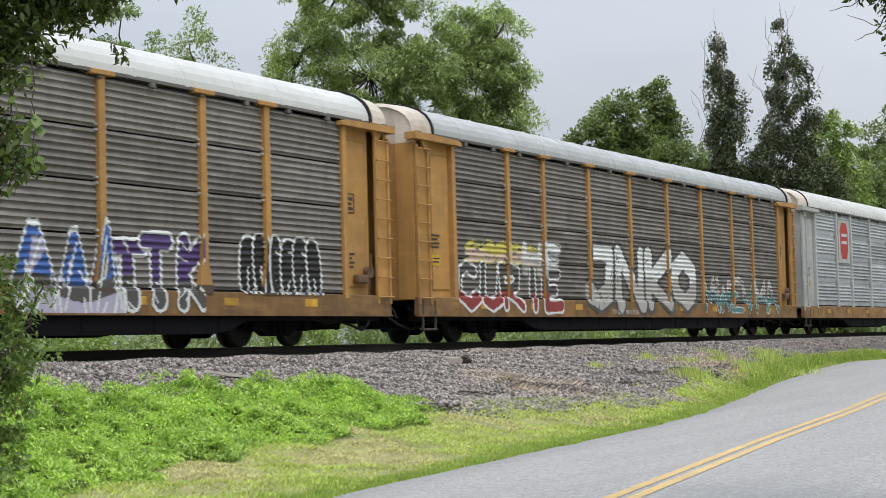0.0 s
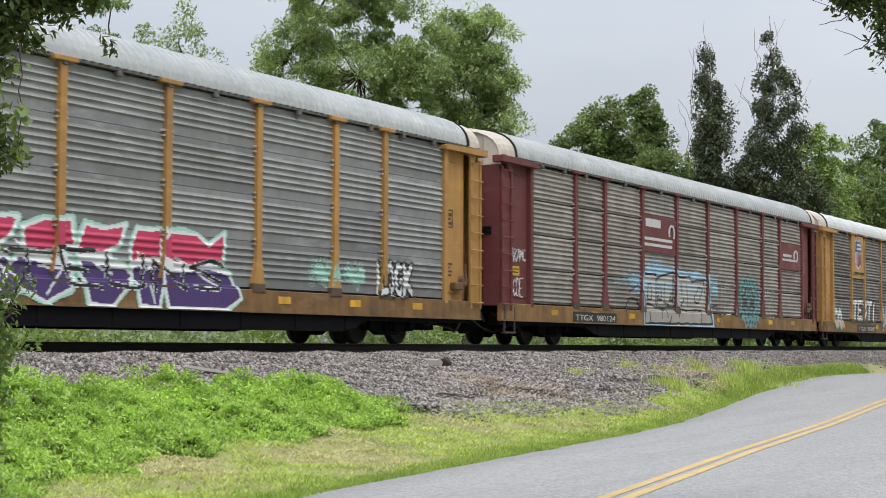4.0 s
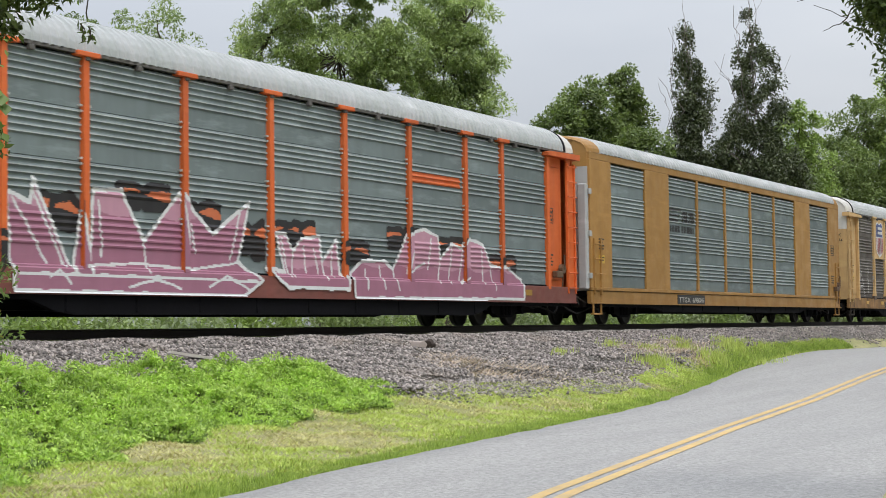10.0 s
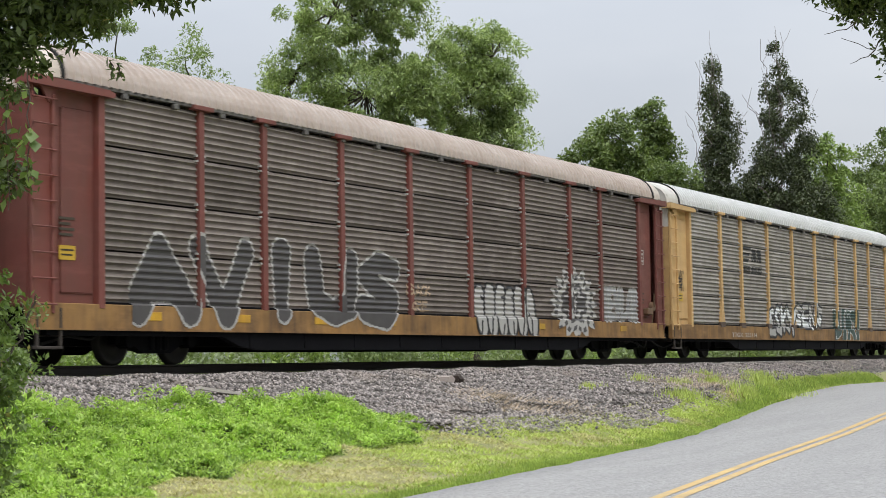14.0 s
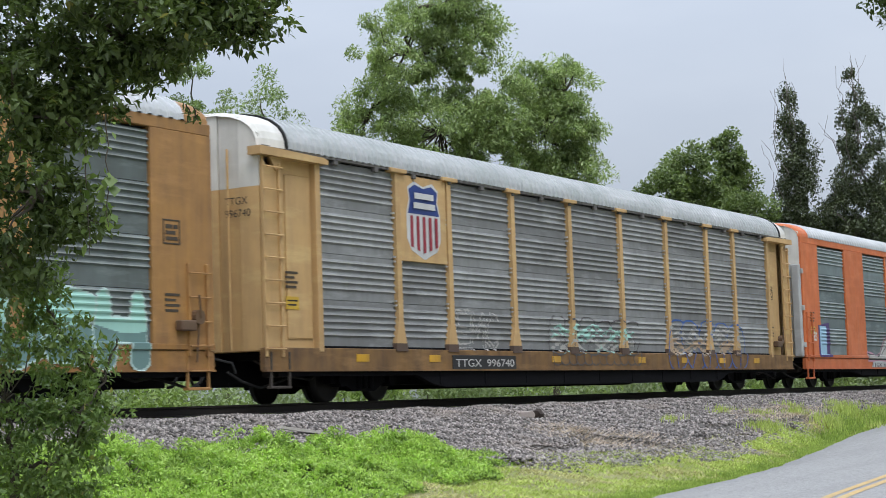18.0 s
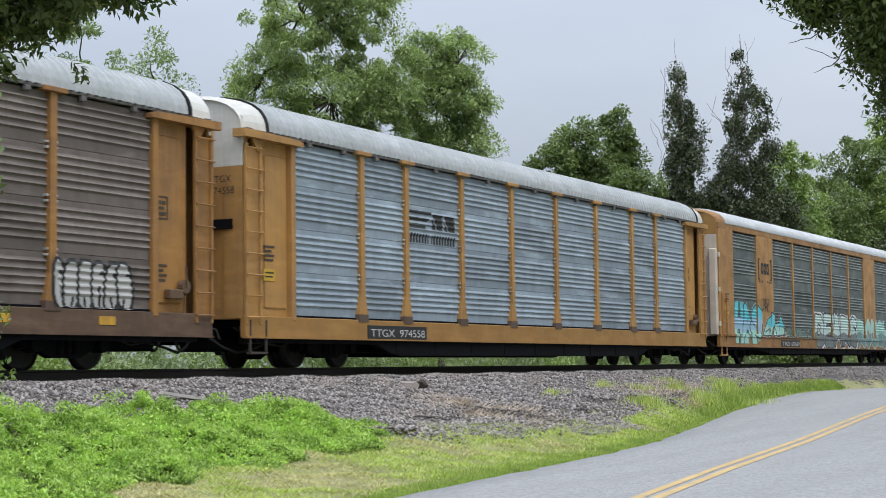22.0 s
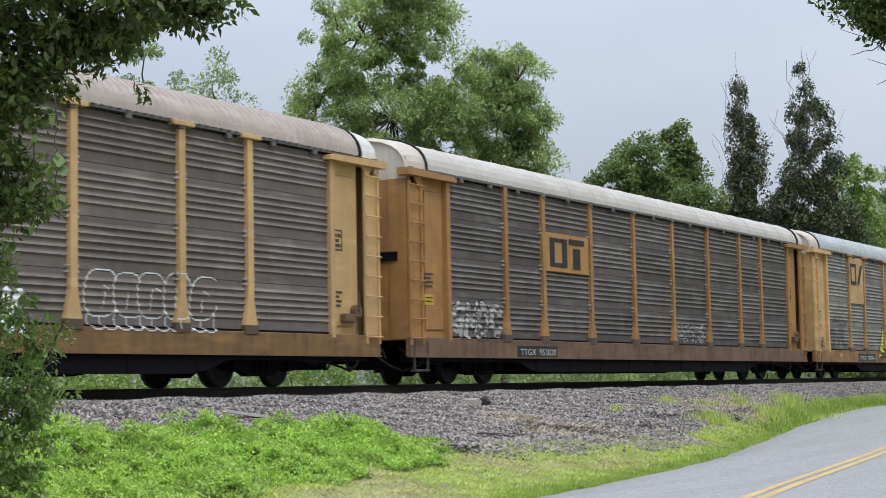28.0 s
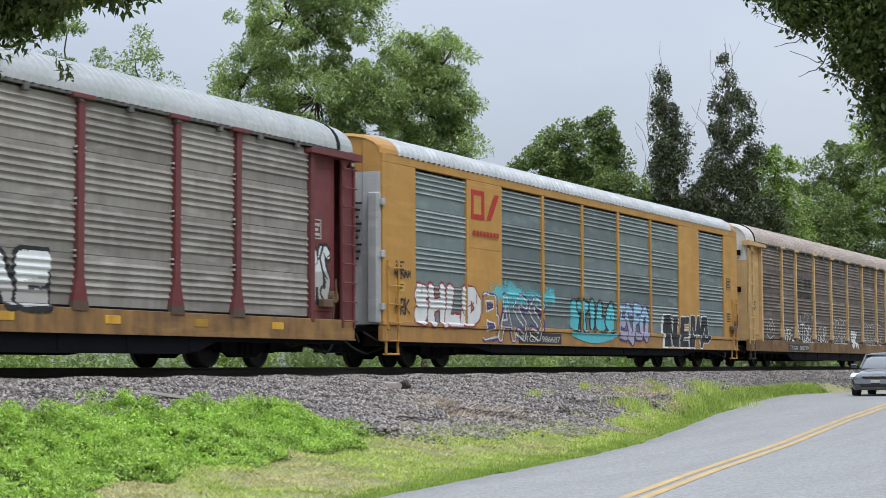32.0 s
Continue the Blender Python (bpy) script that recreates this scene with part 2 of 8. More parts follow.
def grid_mesh(name, xs, ys, zfun, mat):
    X, Y = np.meshgrid(xs, ys)
    Z = zfun(X, Y)
    v = np.stack([X, Y, Z], -1).reshape(-1, 3)
    w = len(xs)
    i = (np.arange(len(ys) - 1)[:, None] * w + np.arange(w - 1)[None]).ravel()
    me = soup(name, v, None, mat, np.stack([i, i + 1, i + w + 1, i + w], 1))
    me.polygons.foreach_set("use_smooth", [True] * len(me.polygons))
    return me


def soil_material():
    m, n, l, p = nodes_of("verge_ground")
    tc = n.new("ShaderNodeTexCoord")
    v = tc.outputs["Object"]
    big = noise_node(n, l, 0.35, 5, v)
    mid = noise_node(n, l, 2.5, 5, v)
    fine = noise_node(n, l, 28, 4, v)
    c = mix_node(n, l, ramp_node(n, l, big, 0.4, 0.62), (0.19, 0.22, 0.075), (0.42, 0.37, 0.2))
    c = mix_node(n, l, ramp_node(n, l, mid, 0.4, 0.65), c, (0.2, 0.22, 0.08))
    c = mix_node(n, l, ramp_node(n, l, fine, 0.45, 0.7), c, (0.32, 0.27, 0.15))
    l.new(c, p.inputs["Base Color"])
    p.inputs["Roughness"].default_value = 0.95
    bump_node(n, l, fine, 0.6, 0.03, p)
    return m


def gravel_material():
    m, n, l, p = nodes_of("ballast")
    tc = n.new("ShaderNodeTexCoord")
    v = tc.outputs["Object"]
    vo = n.new("ShaderNodeTexVoronoi")
    vo.inputs["Scale"].default_value = 16
    l.new(v, vo.inputs["Vector"])
    fine = noise_node(n, l, 40, 4, v)
    c = mix_node(n, l, vo.outputs["Color"], (0.07, 0.064, 0.06), (0.20, 0.185, 0.172))
    c = mix_node(n, l, ramp_node(n, l, fine, 0.4, 0.7), c, (0.16, 0.145, 0.13))
    l.new(c, p.inputs["Base Color"])
    p.inputs["Roughness"].default_value = 0.92
    bump_node(n, l, vo.outputs["Distance"], 0.9, 0.05, p)
    return m


def asphalt_material():
    m, n, l, p = nodes_of("asphalt")
    tc = n.new("ShaderNodeTexCoord")
    v = tc.outputs["Object"]
    big = noise_node(n, l, 0.5, 4, v)
    lane = noise_node(n, l, 1.0, 3, v, (0.15, 1.2, 1.0))
    fine = noise_node(n, l, 55, 5, v, None, 0.75)
    vo = n.new("ShaderNodeTexVoronoi")
    vo.inputs["Scale"].default_value = 70
    l.new(v, vo.inputs["Vector"])
    grit = noise_node(n, l, 17, 8, v, None, 0.9)
    c = mix_node(n, l, ramp_node(n, l, fine, 0.32, 0.68), (0.17, 0.166, 0.162), (0.44, 0.43, 0.415))
    c = mix_node(n, l, ramp_node(n, l, big, 0.35, 0.7), c, mix_node(n, l, 0.5, c, (0.27, 0.265, 0.258)))
    c = mix_node(n, l, ramp_node(n, l, grit, 0.36, 0.64), mix_node(n, l, 0.6, c, (0.08, 0.078, 0.077)), mix_node(n, l, 0.45, c, (0.56, 0.55, 0.53)))
    chip = n.new("ShaderNodeTexVoronoi")
    chip.inputs["Scale"].default_value = 30
    l.new(v, chip.inputs["Vector"])
    c = mix_node(n, l, 0.35, c, mix_node(n, l, chip.outputs["Color"], (0.10, 0.098, 0.096), (0.54, 0.53, 0.51)))
    c = mix_node(n, l, ramp_node(n, l, lane, 0.45, 0.8), c, mix_node(n, l, 0.4, c, (0.2, 0.196, 0.192)))
    l.new(c, p.inputs["Base Color"])
    p.inputs["Roughness"].default_value = 0.85
    bump_node(n, l, vo.outputs["Distance"], 0.5, 0.01, p)
    return m


M_SOIL, M_GRAVEL, M_ASPHALT = soil_material(), gravel_material(), asphalt_material()
M_LINE = worn("road_paint_yellow", (0.52, 0.34, 0.11), 0.85, (0.33, 0.29, 0.22), 0.0, 0.8)


def fine_steps(bounds):
    out = []
    for a, b, s in bounds:
        out += list(np.arange(a, b, s))
    return np.array(out + [bounds[-1][1]])


xs = fine_steps([(-900, -60, 60), (-60, 5, 5), (5, 70, 0.5), (70, 140, 5), (140, 900, 60)])
ys = fine_steps([(-900, -40, 60), (-40, 0, 4), (0, 8, 1.0), (8, 30, 0.25), (30, 60, 5), (60, 900, 60)])


def rough_ground(X, Y):
    z = ground_z(X, Y)
    near = (Y > north_edge(X) + 0.3) & (Y < 30)
    bump = 0.05 * np.sin(X * 1.7 + np.sin(Y * 2.1)) * np.cos(Y * 1.9 + X * 0.6) + 0.03 * np.sin(X * 4.3) * np.sin(Y * 3.7)
    amount = np.where((Y > 14.5) & (Y < 26), 0.35, 1.0)
    return z + np.where(near, bump * amount, 0) - np.where((Y < north_edge(X) - 0.12) & (Y > road_y(X) - 2.8), 0.07, 0)


ground = thing("ground", "uneven grassy roadside ground", "ground", "", grid_mesh("ground", xs, ys, rough_ground, M_SOIL), "structure")

# road: a sheet of asphalt with a crumbling edge, and two yellow lines
rng = np.random.default_rng(4)
rx = fine_steps([(-60, 5, 2.0), (5, 62, 0.25), (62, 140, 3.0), (140, 640, 20)])
wob = np.interp(rx, np.linspace(-60, 640, 900), rng.normal(0, 0.05, 900))
across = np.array([0, 0.012, 0.12, 0.3, 0.5, 0.7, 0.88, 0.988, 1.0])
v = []
for x, wb in zip(rx, wob):
    s, e = road_y(x) - HALF_S, north_edge(x) + wb
    for a in across:
        y = s + (e - s) * a
        crown = 0.01 * (1 - (2 * a - 1) ** 2)
        v.append((x, y, float(lerp(x, ROAD_X, ROAD_Z)) + 0.03 + crown - (0.09 if a in (0.0, 1.0) else 0)))
k = len(across)
i = (np.arange(len(rx) - 1)[:, None] * k + np.arange(k - 1)[None]).ravel()
road = thing("road", "worn grey asphalt country road", "road", "", soup("road", v, None, M_ASPHALT, np.stack([i, i + k, i + k + 1, i + 1], 1)), "structure")


def road_top(x, y):
    s, e = road_y(x) - HALF_S, north_edge(x)
    a = (y - s) / (e - s)
    return float(lerp(x, ROAD_X, ROAD_Z)) + 0.03 + 0.01 * (1 - (2 * a - 1) ** 2)


for off, name in ((0.12, "road_line"), (-0.12, "road_line")):
    m = Mesh()
    prev = None
    for x in rx:
        q = []
        for w in (-0.072, 0.072):
            y = float(road_y(x)) + off + w
            q.append((float(x), y, road_top(x, y) + 0.006))
        if prev:
            m.face([prev[0], q[0], q[1], prev[1]])
        prev = q
    thing(name, "faded yellow centre line on the road", "road marking", "road lines", m.done("road_line", M_LINE), "structure")

# ballast bank: the bed under the track
bx = fine_steps([(-600, -20, 20), (-20, 15, 1.0), (15, 80, 0.25), (80, 140, 2.0), (140, 700, 20)])
by = fine_steps([(14.5, 17.6, 0.16), (17.6, 23.4, 0.4), (23.4, 26.5, 0.4)])


def bank(X, Y):
    edge = 0.5 * np.sin(X * 0.9) + 0.35 * np.sin(X * 2.3 + 1)
    dip = np.clip((np.maximum(14.9, north_edge(X) + 0.75) + edge * 0.6 * (X < 40) - Y) * 1.0, 0, 0.6)
    rim = np.where(Y > 26, 0.5, 0)
    lump = 0.035 * np.sin(X * 3.1 + Y * 2) * np.sin(Y * 5.3 + X)
    return ground_z(X, Y) + 0.09 + lump - dip - rim


ballast = thing("ballast", "grey crushed stone railway ballast bank", "ballast", "", grid_mesh("ballast", bx, by, bank, M_GRAVEL), "structure")

# ---- track ----
track = thing("railway_track", "rusty steel rails on dark wooden sleepers", "railway track", "", None, "structure")
GAUGE = 1.51
rail_profile = [(-0.07, -0.18), (0.07, -0.18), (0.07, -0.165), (0.01, -0.15), (0.01, -0.045), (0.036, -0.035), (0.036, -0.004), (0.028, 0.0),
                (-0.028, 0.0), (-0.036, -0.004), (-0.036, -0.035), (-0.01, -0.045), (-0.01, -0.15), (-0.07, -0.165)]
m = Mesh()
for xa, xb in ((-600, 700),):
    n = len(rail_profile)
    for a in range(n):
        (y0, z0), (y1, z1) = rail_profile[a], rail_profile[(a + 1) % n]
        m.face([(xa, y0, z0), (xb, y0, z0), (xb, y1, z1), (xa, y1, z1)], 1 if a == 7 else 0)
rail_me = m.done("rail", [M_RAIL, M_RAILTOP])
for s in (-1, 1):
    part("rail", rail_me, track, "", (0, TRACK_Y + s * GAUGE / 2, RAIL_Z))
tie_me = Mesh().box(-0.115, 0.115, -1.3, 1.3, -0.17, 0, 0, 0.012).done("sleeper", M_TIE)
for j in range(210):
    x = 5 + j * 0.53
    t = part("sleeper", tie_me, track, "", (x, TRACK_Y, RAIL_Z - 0.195))
    t.rotation_euler = (0, 0, 0.02 * math.sin(j * 7.3))


def verge_top(x):
    """Where the mown verge gives way to the ballast."""
    return np.where(x < 33, lerp(x, [9, 27, 33], [15.2, 14.9, 14.0]), north_edge(x) + lerp(x, [33, 40, 50, 64], [1.25, 1.3, 1.1, 0.9]))


# ---- the train: auto rack cars ----
RISE_A, RISE_B = 0.8, 0.58
Z0, Z1 = 1.07, 4.68            # foot and head of the side panels, above the rails
TIER = (Z1 - Z0) / 4
BAYS_A = [-11.9, -9.17, -7.13, -4.3, -1.43, 1.43, 4.3, 7.13, 9.17, 11.9]
BAYS_B = [(-11.8, -9.05), (-6.98, -4.28), (-4.28, -1.43), (-1.43, 1.43), (1.43, 4.28), (4.28, 6.98), (9.05, 11.8)]
ARCH = [(-1.5, 0.0), (-1.485, 0.18), (-1.43, 0.36), (-1.32, 0.54), (-1.14, 0.70), (-0.88, 0.83), (-0.5, 0.92), (0.0, 0.95),
        (0.5, 0.92), (0.88, 0.83), (1.14, 0.70), (1.32, 0.54), (1.43, 0.36), (1.485, 0.18), (1.5, 0.0)]


def tier_profile(style):
    """Rounded ridges pressed into one sheet: (height, depth towards the outside)."""
    if style == "fine":
        pts, ridges, half = [(0.0, 0.0)], [0.075 + 0.124 * k for k in range(7)], 0.05
    elif style == "mid":
        pts, ridges, half = [(0.0, 0.0)], [0.225 + 0.13 * k for k in range(5)], 0.05
    else:
        pts, ridges, half = [(0.0, 0.0)], [0.375 + 0.118 * k for k in range(5)], 0.044
    out = list(pts)
    for r in ridges:
        out += [(r - half, 0.0), (r - half * 0.62, 0.012), (r - half * 0.26, 0.031), (r + half * 0.26, 0.031), (r + half * 0.62, 0.012), (r + half, 0.0)]
    out.append((TIER - {"bold": 0.014, "mid": 0.009, "fine": 0.036}[style], 0.0))
    return out


PROFILES = {s: tier_profile(s) for s in ("fine", "mid", "bold")}


def ridge(style, z):
    u = (z - Z0) % TIER
    p = PROFILES[style]
    return float(np.interp(u, [a for a, _ in p], [b for _, b in p]))


CACHE = {}


def cached(key, make):
    if key not in CACHE:
        CACHE[key] = make()
    return CACHE[key]


def sheet_mesh(width, style, mat):
    def make():
        m = Mesh()
        p = PROFILES[style]
        w = width / 2
        for (u0, d0), (u1, d1) in zip(p, p[1:]):
            # the ridge tops take the lighter crest copy, with the highlight in its colour
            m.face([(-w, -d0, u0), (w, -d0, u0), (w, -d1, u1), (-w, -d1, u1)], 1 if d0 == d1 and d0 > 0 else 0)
        m.face([(-w, 0, p[-1][0]), (w, 0, p[-1][0]), (w, 0.03, p[-1][0]), (-w, 0.03, p[-1][0])])
        m.face([(-w, 0.03, 0), (w, 0.03, 0), (w, 0, 0), (-w, 0, 0)])
        for sx in (-1, 1):
            q = [(sx * w, -d, u) for u, d in p] + [(sx * w, 0.03, p[-1][0]), (sx * w, 0.03, 0)]
            m.face(q if sx > 0 else q[::-1])
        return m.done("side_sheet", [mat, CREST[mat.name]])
    return cached(("sheet", round(width, 3), style, mat.name), make)


def roof_mesh(half, edge, mat, ribbed=True, rise=1.0):
    def make():
        m = Mesh()
        xs_, step = [], 0.27 if rise < 0.7 else 0.22
        up = 0.05 if rise < 0.7 else 0.045
        x = -half
        while x < half - 0.05:
            xs_ += [(x, 0.0), (x + step * 0.42, 0.0), (x + step * 0.55, up), (x + step * 0.87, up)] if ribbed else [(x, 0.0), (x + 1.4, 0.0), (x + 1.41, 0.012), (x + 1.5, 0.012)]
            x += step if ribbed else 1.52
        xs_.append((half, 0.0))
        k = len(ARCH)
        for x, up in xs_:
            m.v += [(min(x, half), y * (1 + up * 0.5), edge + rise * z + up * (0.3 + 0.7 * z / 0.95)) for y, z in ARCH]
        for a in range(len(xs_) - 1):
            for b in range(k - 1):
                i = a * k + b
                m.f.append((i, i + k, i + k + 1, i + 1))
                m.m.append(0)
        i = len(m.v)
        for sx in (-1, 1):
            poly = [(sx * half, y, edge + rise * z) for y, z in ARCH]
            m.face(poly[::-1] if sx > 0 else poly)
        return m.done("roof", mat)
    return cached(("roof", half, edge, mat.name, ribbed, rise), make)


def hood_mesh(x0, x1, edge, mat, rise):
    """The smooth rounded shoulder that ends a roof, for the head end."""
    def make():
        m = Mesh()
        k = len(ARCH)
        rows = [(x0, 1.012, 0.012), (x0 + 0.7 * (x1 - x0), 1.0, 0.0), (x1 - 0.04, 0.985, -0.02), (x1 + 0.05, 0.95, -0.09)]
        for x, wide, up in rows:
            m.v += [(x, y * wide, edge + rise * z + up * (z / 0.95)) for y, z in ARCH]
        for a in range(len(rows) - 1):
            for b in range(k - 1):
                i = a * k + b
                m.f.append((i, i + k, i + k + 1, i + 1))
                m.m.append(0)
        return m.done("end_hood", mat)
    return cached(("hood_end", x0, x1, edge, mat.name, rise), make)


def strap_mesh(x, edge, rise):
    """The dark seam band across a roof."""
    def make():
        m = Mesh()
        k = len(ARCH)
        for dx, out in ((-0.035, 0.0), (-0.03, 0.05), (0.03, 0.05), (0.035, 0.0)):
            m.v += [(x + dx, y * (1 + out * 0.7), edge + rise * z + out * (0.25 + 0.75 * z / 0.95)) for y, z in ARCH]
        for a in range(3):
            for b in range(k - 1):
                i = a * k + b
                m.f.append((i, i + k, i + k + 1, i + 1))
                m.m.append(0)
        return m.done("roof_strap", M_DARK)
    return cached(("strap", x, edge, rise), make)


def post_mesh(mat, flared=True, cap=True):
    def make():
        m = Mesh()
        if flared:
            m.prism([(-0.21, Z0 - 0.08), (0.21, Z0 - 0.08), (0.19, Z0 + 0.1), (0.085, Z0 + 0.55), (0.085, Z1 + 0.02), (-0.085, Z1 + 0.02), (-0.085, Z0 + 0.55), (-0.19, Z0 + 0.1)], -1.5, -1.39)
        else:
            m.box(-0.075, 0.075, -1.5, -1.39, Z0 - 0.05, Z1 + 0.03, 0, 0.01)
        if cap:
            m.box(-0.3, 0.3, -1.56, -1.40, Z1 - 0.02, Z1 + 0.07, 0, 0.012)
        return m.done("side_post", mat)
    return cached(("post", mat.name, flared, cap), make)


def clip_mesh():
    return cached("clip", lambda: Mesh().box(-0.022, 0.022, -1.475, -1.40, -0.018, 0.02).done("clip", worn("clip_steel", (0.42, 0.41, 0.39), 0.4)))


def ladder_mesh(mat, low=False):
    def make():
        m = Mesh()
        top = 2.45 if low else 4.45
        m.box(-0.28, -0.21, -1.52, -1.44, 0.85, top, 0, 0.01)
        m.box(0.21, 0.28, -1.52, -1.44, 0.85, top, 0, 0.01)
        if not low:
            m.box(-0.22, 0.22, -1.468, -1.45, 0.9, top - 0.05, 0)
        return m.done("ladder", mat)
    return cached(("ladder", mat.name, low), make)


def rung_mesh(mat):
    return cached(("rung", mat.name), lambda: Mesh().tube((-0.29, -1.55, 0), (0.29, -1.55, 0), 0.016).tube((-0.26, -1.55, 0), (-0.26, -1.45, 0), 0.014).tube((0.26, -1.55, 0), (0.26, -1.45, 0), 0.014).done("rung", mat))


def step_mesh(mat):
    def make():
        m = Mesh()
        for s in (-1, 1):
            m.box(s * 0.28 - 0.025, s * 0.28 + 0.025, -1.5, -1.46, 0.3, 0.95)
        m.box(-0.305, 0.305, -1.52, -1.40, 0.27, 0.32, 0, 0.008)
        return m.done("stirrup_step", mat)
    return cached(("step", mat.name), make)


def wheel_mesh():
    def make():
        m = Mesh()
        k = 20
        prof = [(-0.02, 0.05), (-0.055, 0.09), (-0.03, 0.16), (-0.02, 0.3), (-0.06, 0.36), (-0.06, 0.42), (0.05, 0.425), (0.07, 0.45), (0.085, 0.44), (0.08, 0.36), (0.05, 0.3), (0.04, 0.16), (0.05, 0.05)]
        n = len(prof)
        for j in range(k):
            a = 2 * math.pi * j / k
            m.v += [(r * math.cos(a), y, r * math.sin(a)) for y, r in prof]
        for j in range(k):
            b = (j + 1) % k
            for q in range(n - 1):
                m.f.append((j * n + q, b * n + q, b * n + q + 1, j * n + q + 1))
                m.m.append(0)
        return m.done("wheel", M_WHEEL, True)
    return cached("wheel", make)


def truck_meshes():
    def make():
        m = Mesh()
        poly = [(-1.15, 0.36), (-0.72, 0.36), (-0.38, 0.2), (0.38, 0.2), (0.72, 0.36), (1.15, 0.36), (1.15, 0.56), (0.75, 0.6), (0.4, 0.72), (-0.4, 0.72), (-0.75, 0.6), (-1.15, 0.56)]
        m.prism(poly, -0.09, 0.09)
        for s in (-0.2, 0, 0.2):
            m.tube((s, -0.1, 0.26), (s, -0.1, 0.58), 0.07, None, 8)
        for s in (-0.89, 0.89):
            m.tube((s, -0.2, 0.42), (s, 0.05, 0.42), 0.13, None, 10)
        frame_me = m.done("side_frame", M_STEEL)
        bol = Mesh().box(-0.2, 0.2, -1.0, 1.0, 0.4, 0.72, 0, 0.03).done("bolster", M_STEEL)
        ax = Mesh().tube((0, -1.0, 0.42), (0, 1.0, 0.42), 0.08, None, 10).done("axle", M_WHEEL)
        return frame_me, bol, ax
    return cached("truck", make)


def add_truck(car, x):
    frame_me, bol, ax = truck_meshes()
    b = part("truck", bol, car, "black steel wheel truck", (x, 0, 0))
    for s in (-1, 1):
        f = part("side_frame", frame_me, b, "", (0, s * 1.0, 0))
        if s > 0:
            f.rotation_euler = (0, 0, math.pi)
        for d in (-0.89, 0.89):
            w = part("wheel", wheel_mesh(), b, "", (d, s * 0.76, 0.42))
            if s > 0:
                w.rotation_euler = (0, 0, math.pi)
    for d in (-0.89, 0.89):
        part("axle", ax, b, "", (d, 0, 0))


def coupler_mesh():
    def make():
        m = Mesh()
        m.box(13.4, 14.0, -0.14, 0.14, 0.72, 0.98, 0, 0.03)
        m.prism([(14.0, 0.7), (14.22, 0.68), (14.25, 0.98), (14.0, 1.0)], -0.2, 0.12)
        return m.done("coupler", M_WHEEL)
    return cached("coupler", make)


def hose_mesh():
    def make():
        m = Mesh()
        pts = [(13.6, -0.5, 0.8), (13.8, -0.55, 0.55), (14.0, -0.5, 0.38), (14.2, -0.45, 0.36)]
        for a, b in zip(pts, pts[1:]):
            m.tube(a, b, 0.03)
        return m.done("air_hose", M_DARK)
    return cached("hose", make)


def cable_mesh(s):
    """A slack cable that droops under the end of the car."""
    def make():
        m = Mesh()
        pts = [(11.3, -1.0, 0.6), (11.8, -1.05, 0.44), (12.3, -1.0, 0.5), (12.8, -1.05, 0.4), (13.3, -1.0, 0.3), (13.7, -0.9, 0.42), (14.0, -0.8, 0.6)]
        for a, b in zip(pts, pts[1:]):
            m.tube((s * a[0], a[1], a[2]), (s * b[0], b[1], b[2]), 0.026)
        return m.done("brake_cable", M_DARK)
    return cached(("cable", s), make)


def rod_mesh(s):
    def make():
        m = Mesh().tube((s * 11.2, -1.2, 0.56), (s * 13.3, -1.25, 0.62), 0.02)
        m.tube((s * 13.3, -1.25, 0.62), (s * 13.6, -1.1, 0.8), 0.02)
        m.box(min(s * 12.2, s * 12.6), max(s * 12.2, s * 12.6), -0.9, -0.5, 0.5, 0.82, 0, 0.03)
        return m.done("brake_rod", M_IRON)
    return cached(("brake_rod", s), make)


def lever_mesh():
    def make():
        m = Mesh()
        m.tube((13.5, -1.1, 0.88), (14.05, -1.35, 0.74), 0.022)
        m.tube((14.05, -1.35, 0.74), (14.1, -1.4, 0.55), 0.022)
        return m.done("uncoupling_lever", M_DARK)
    return cached("lever", make)


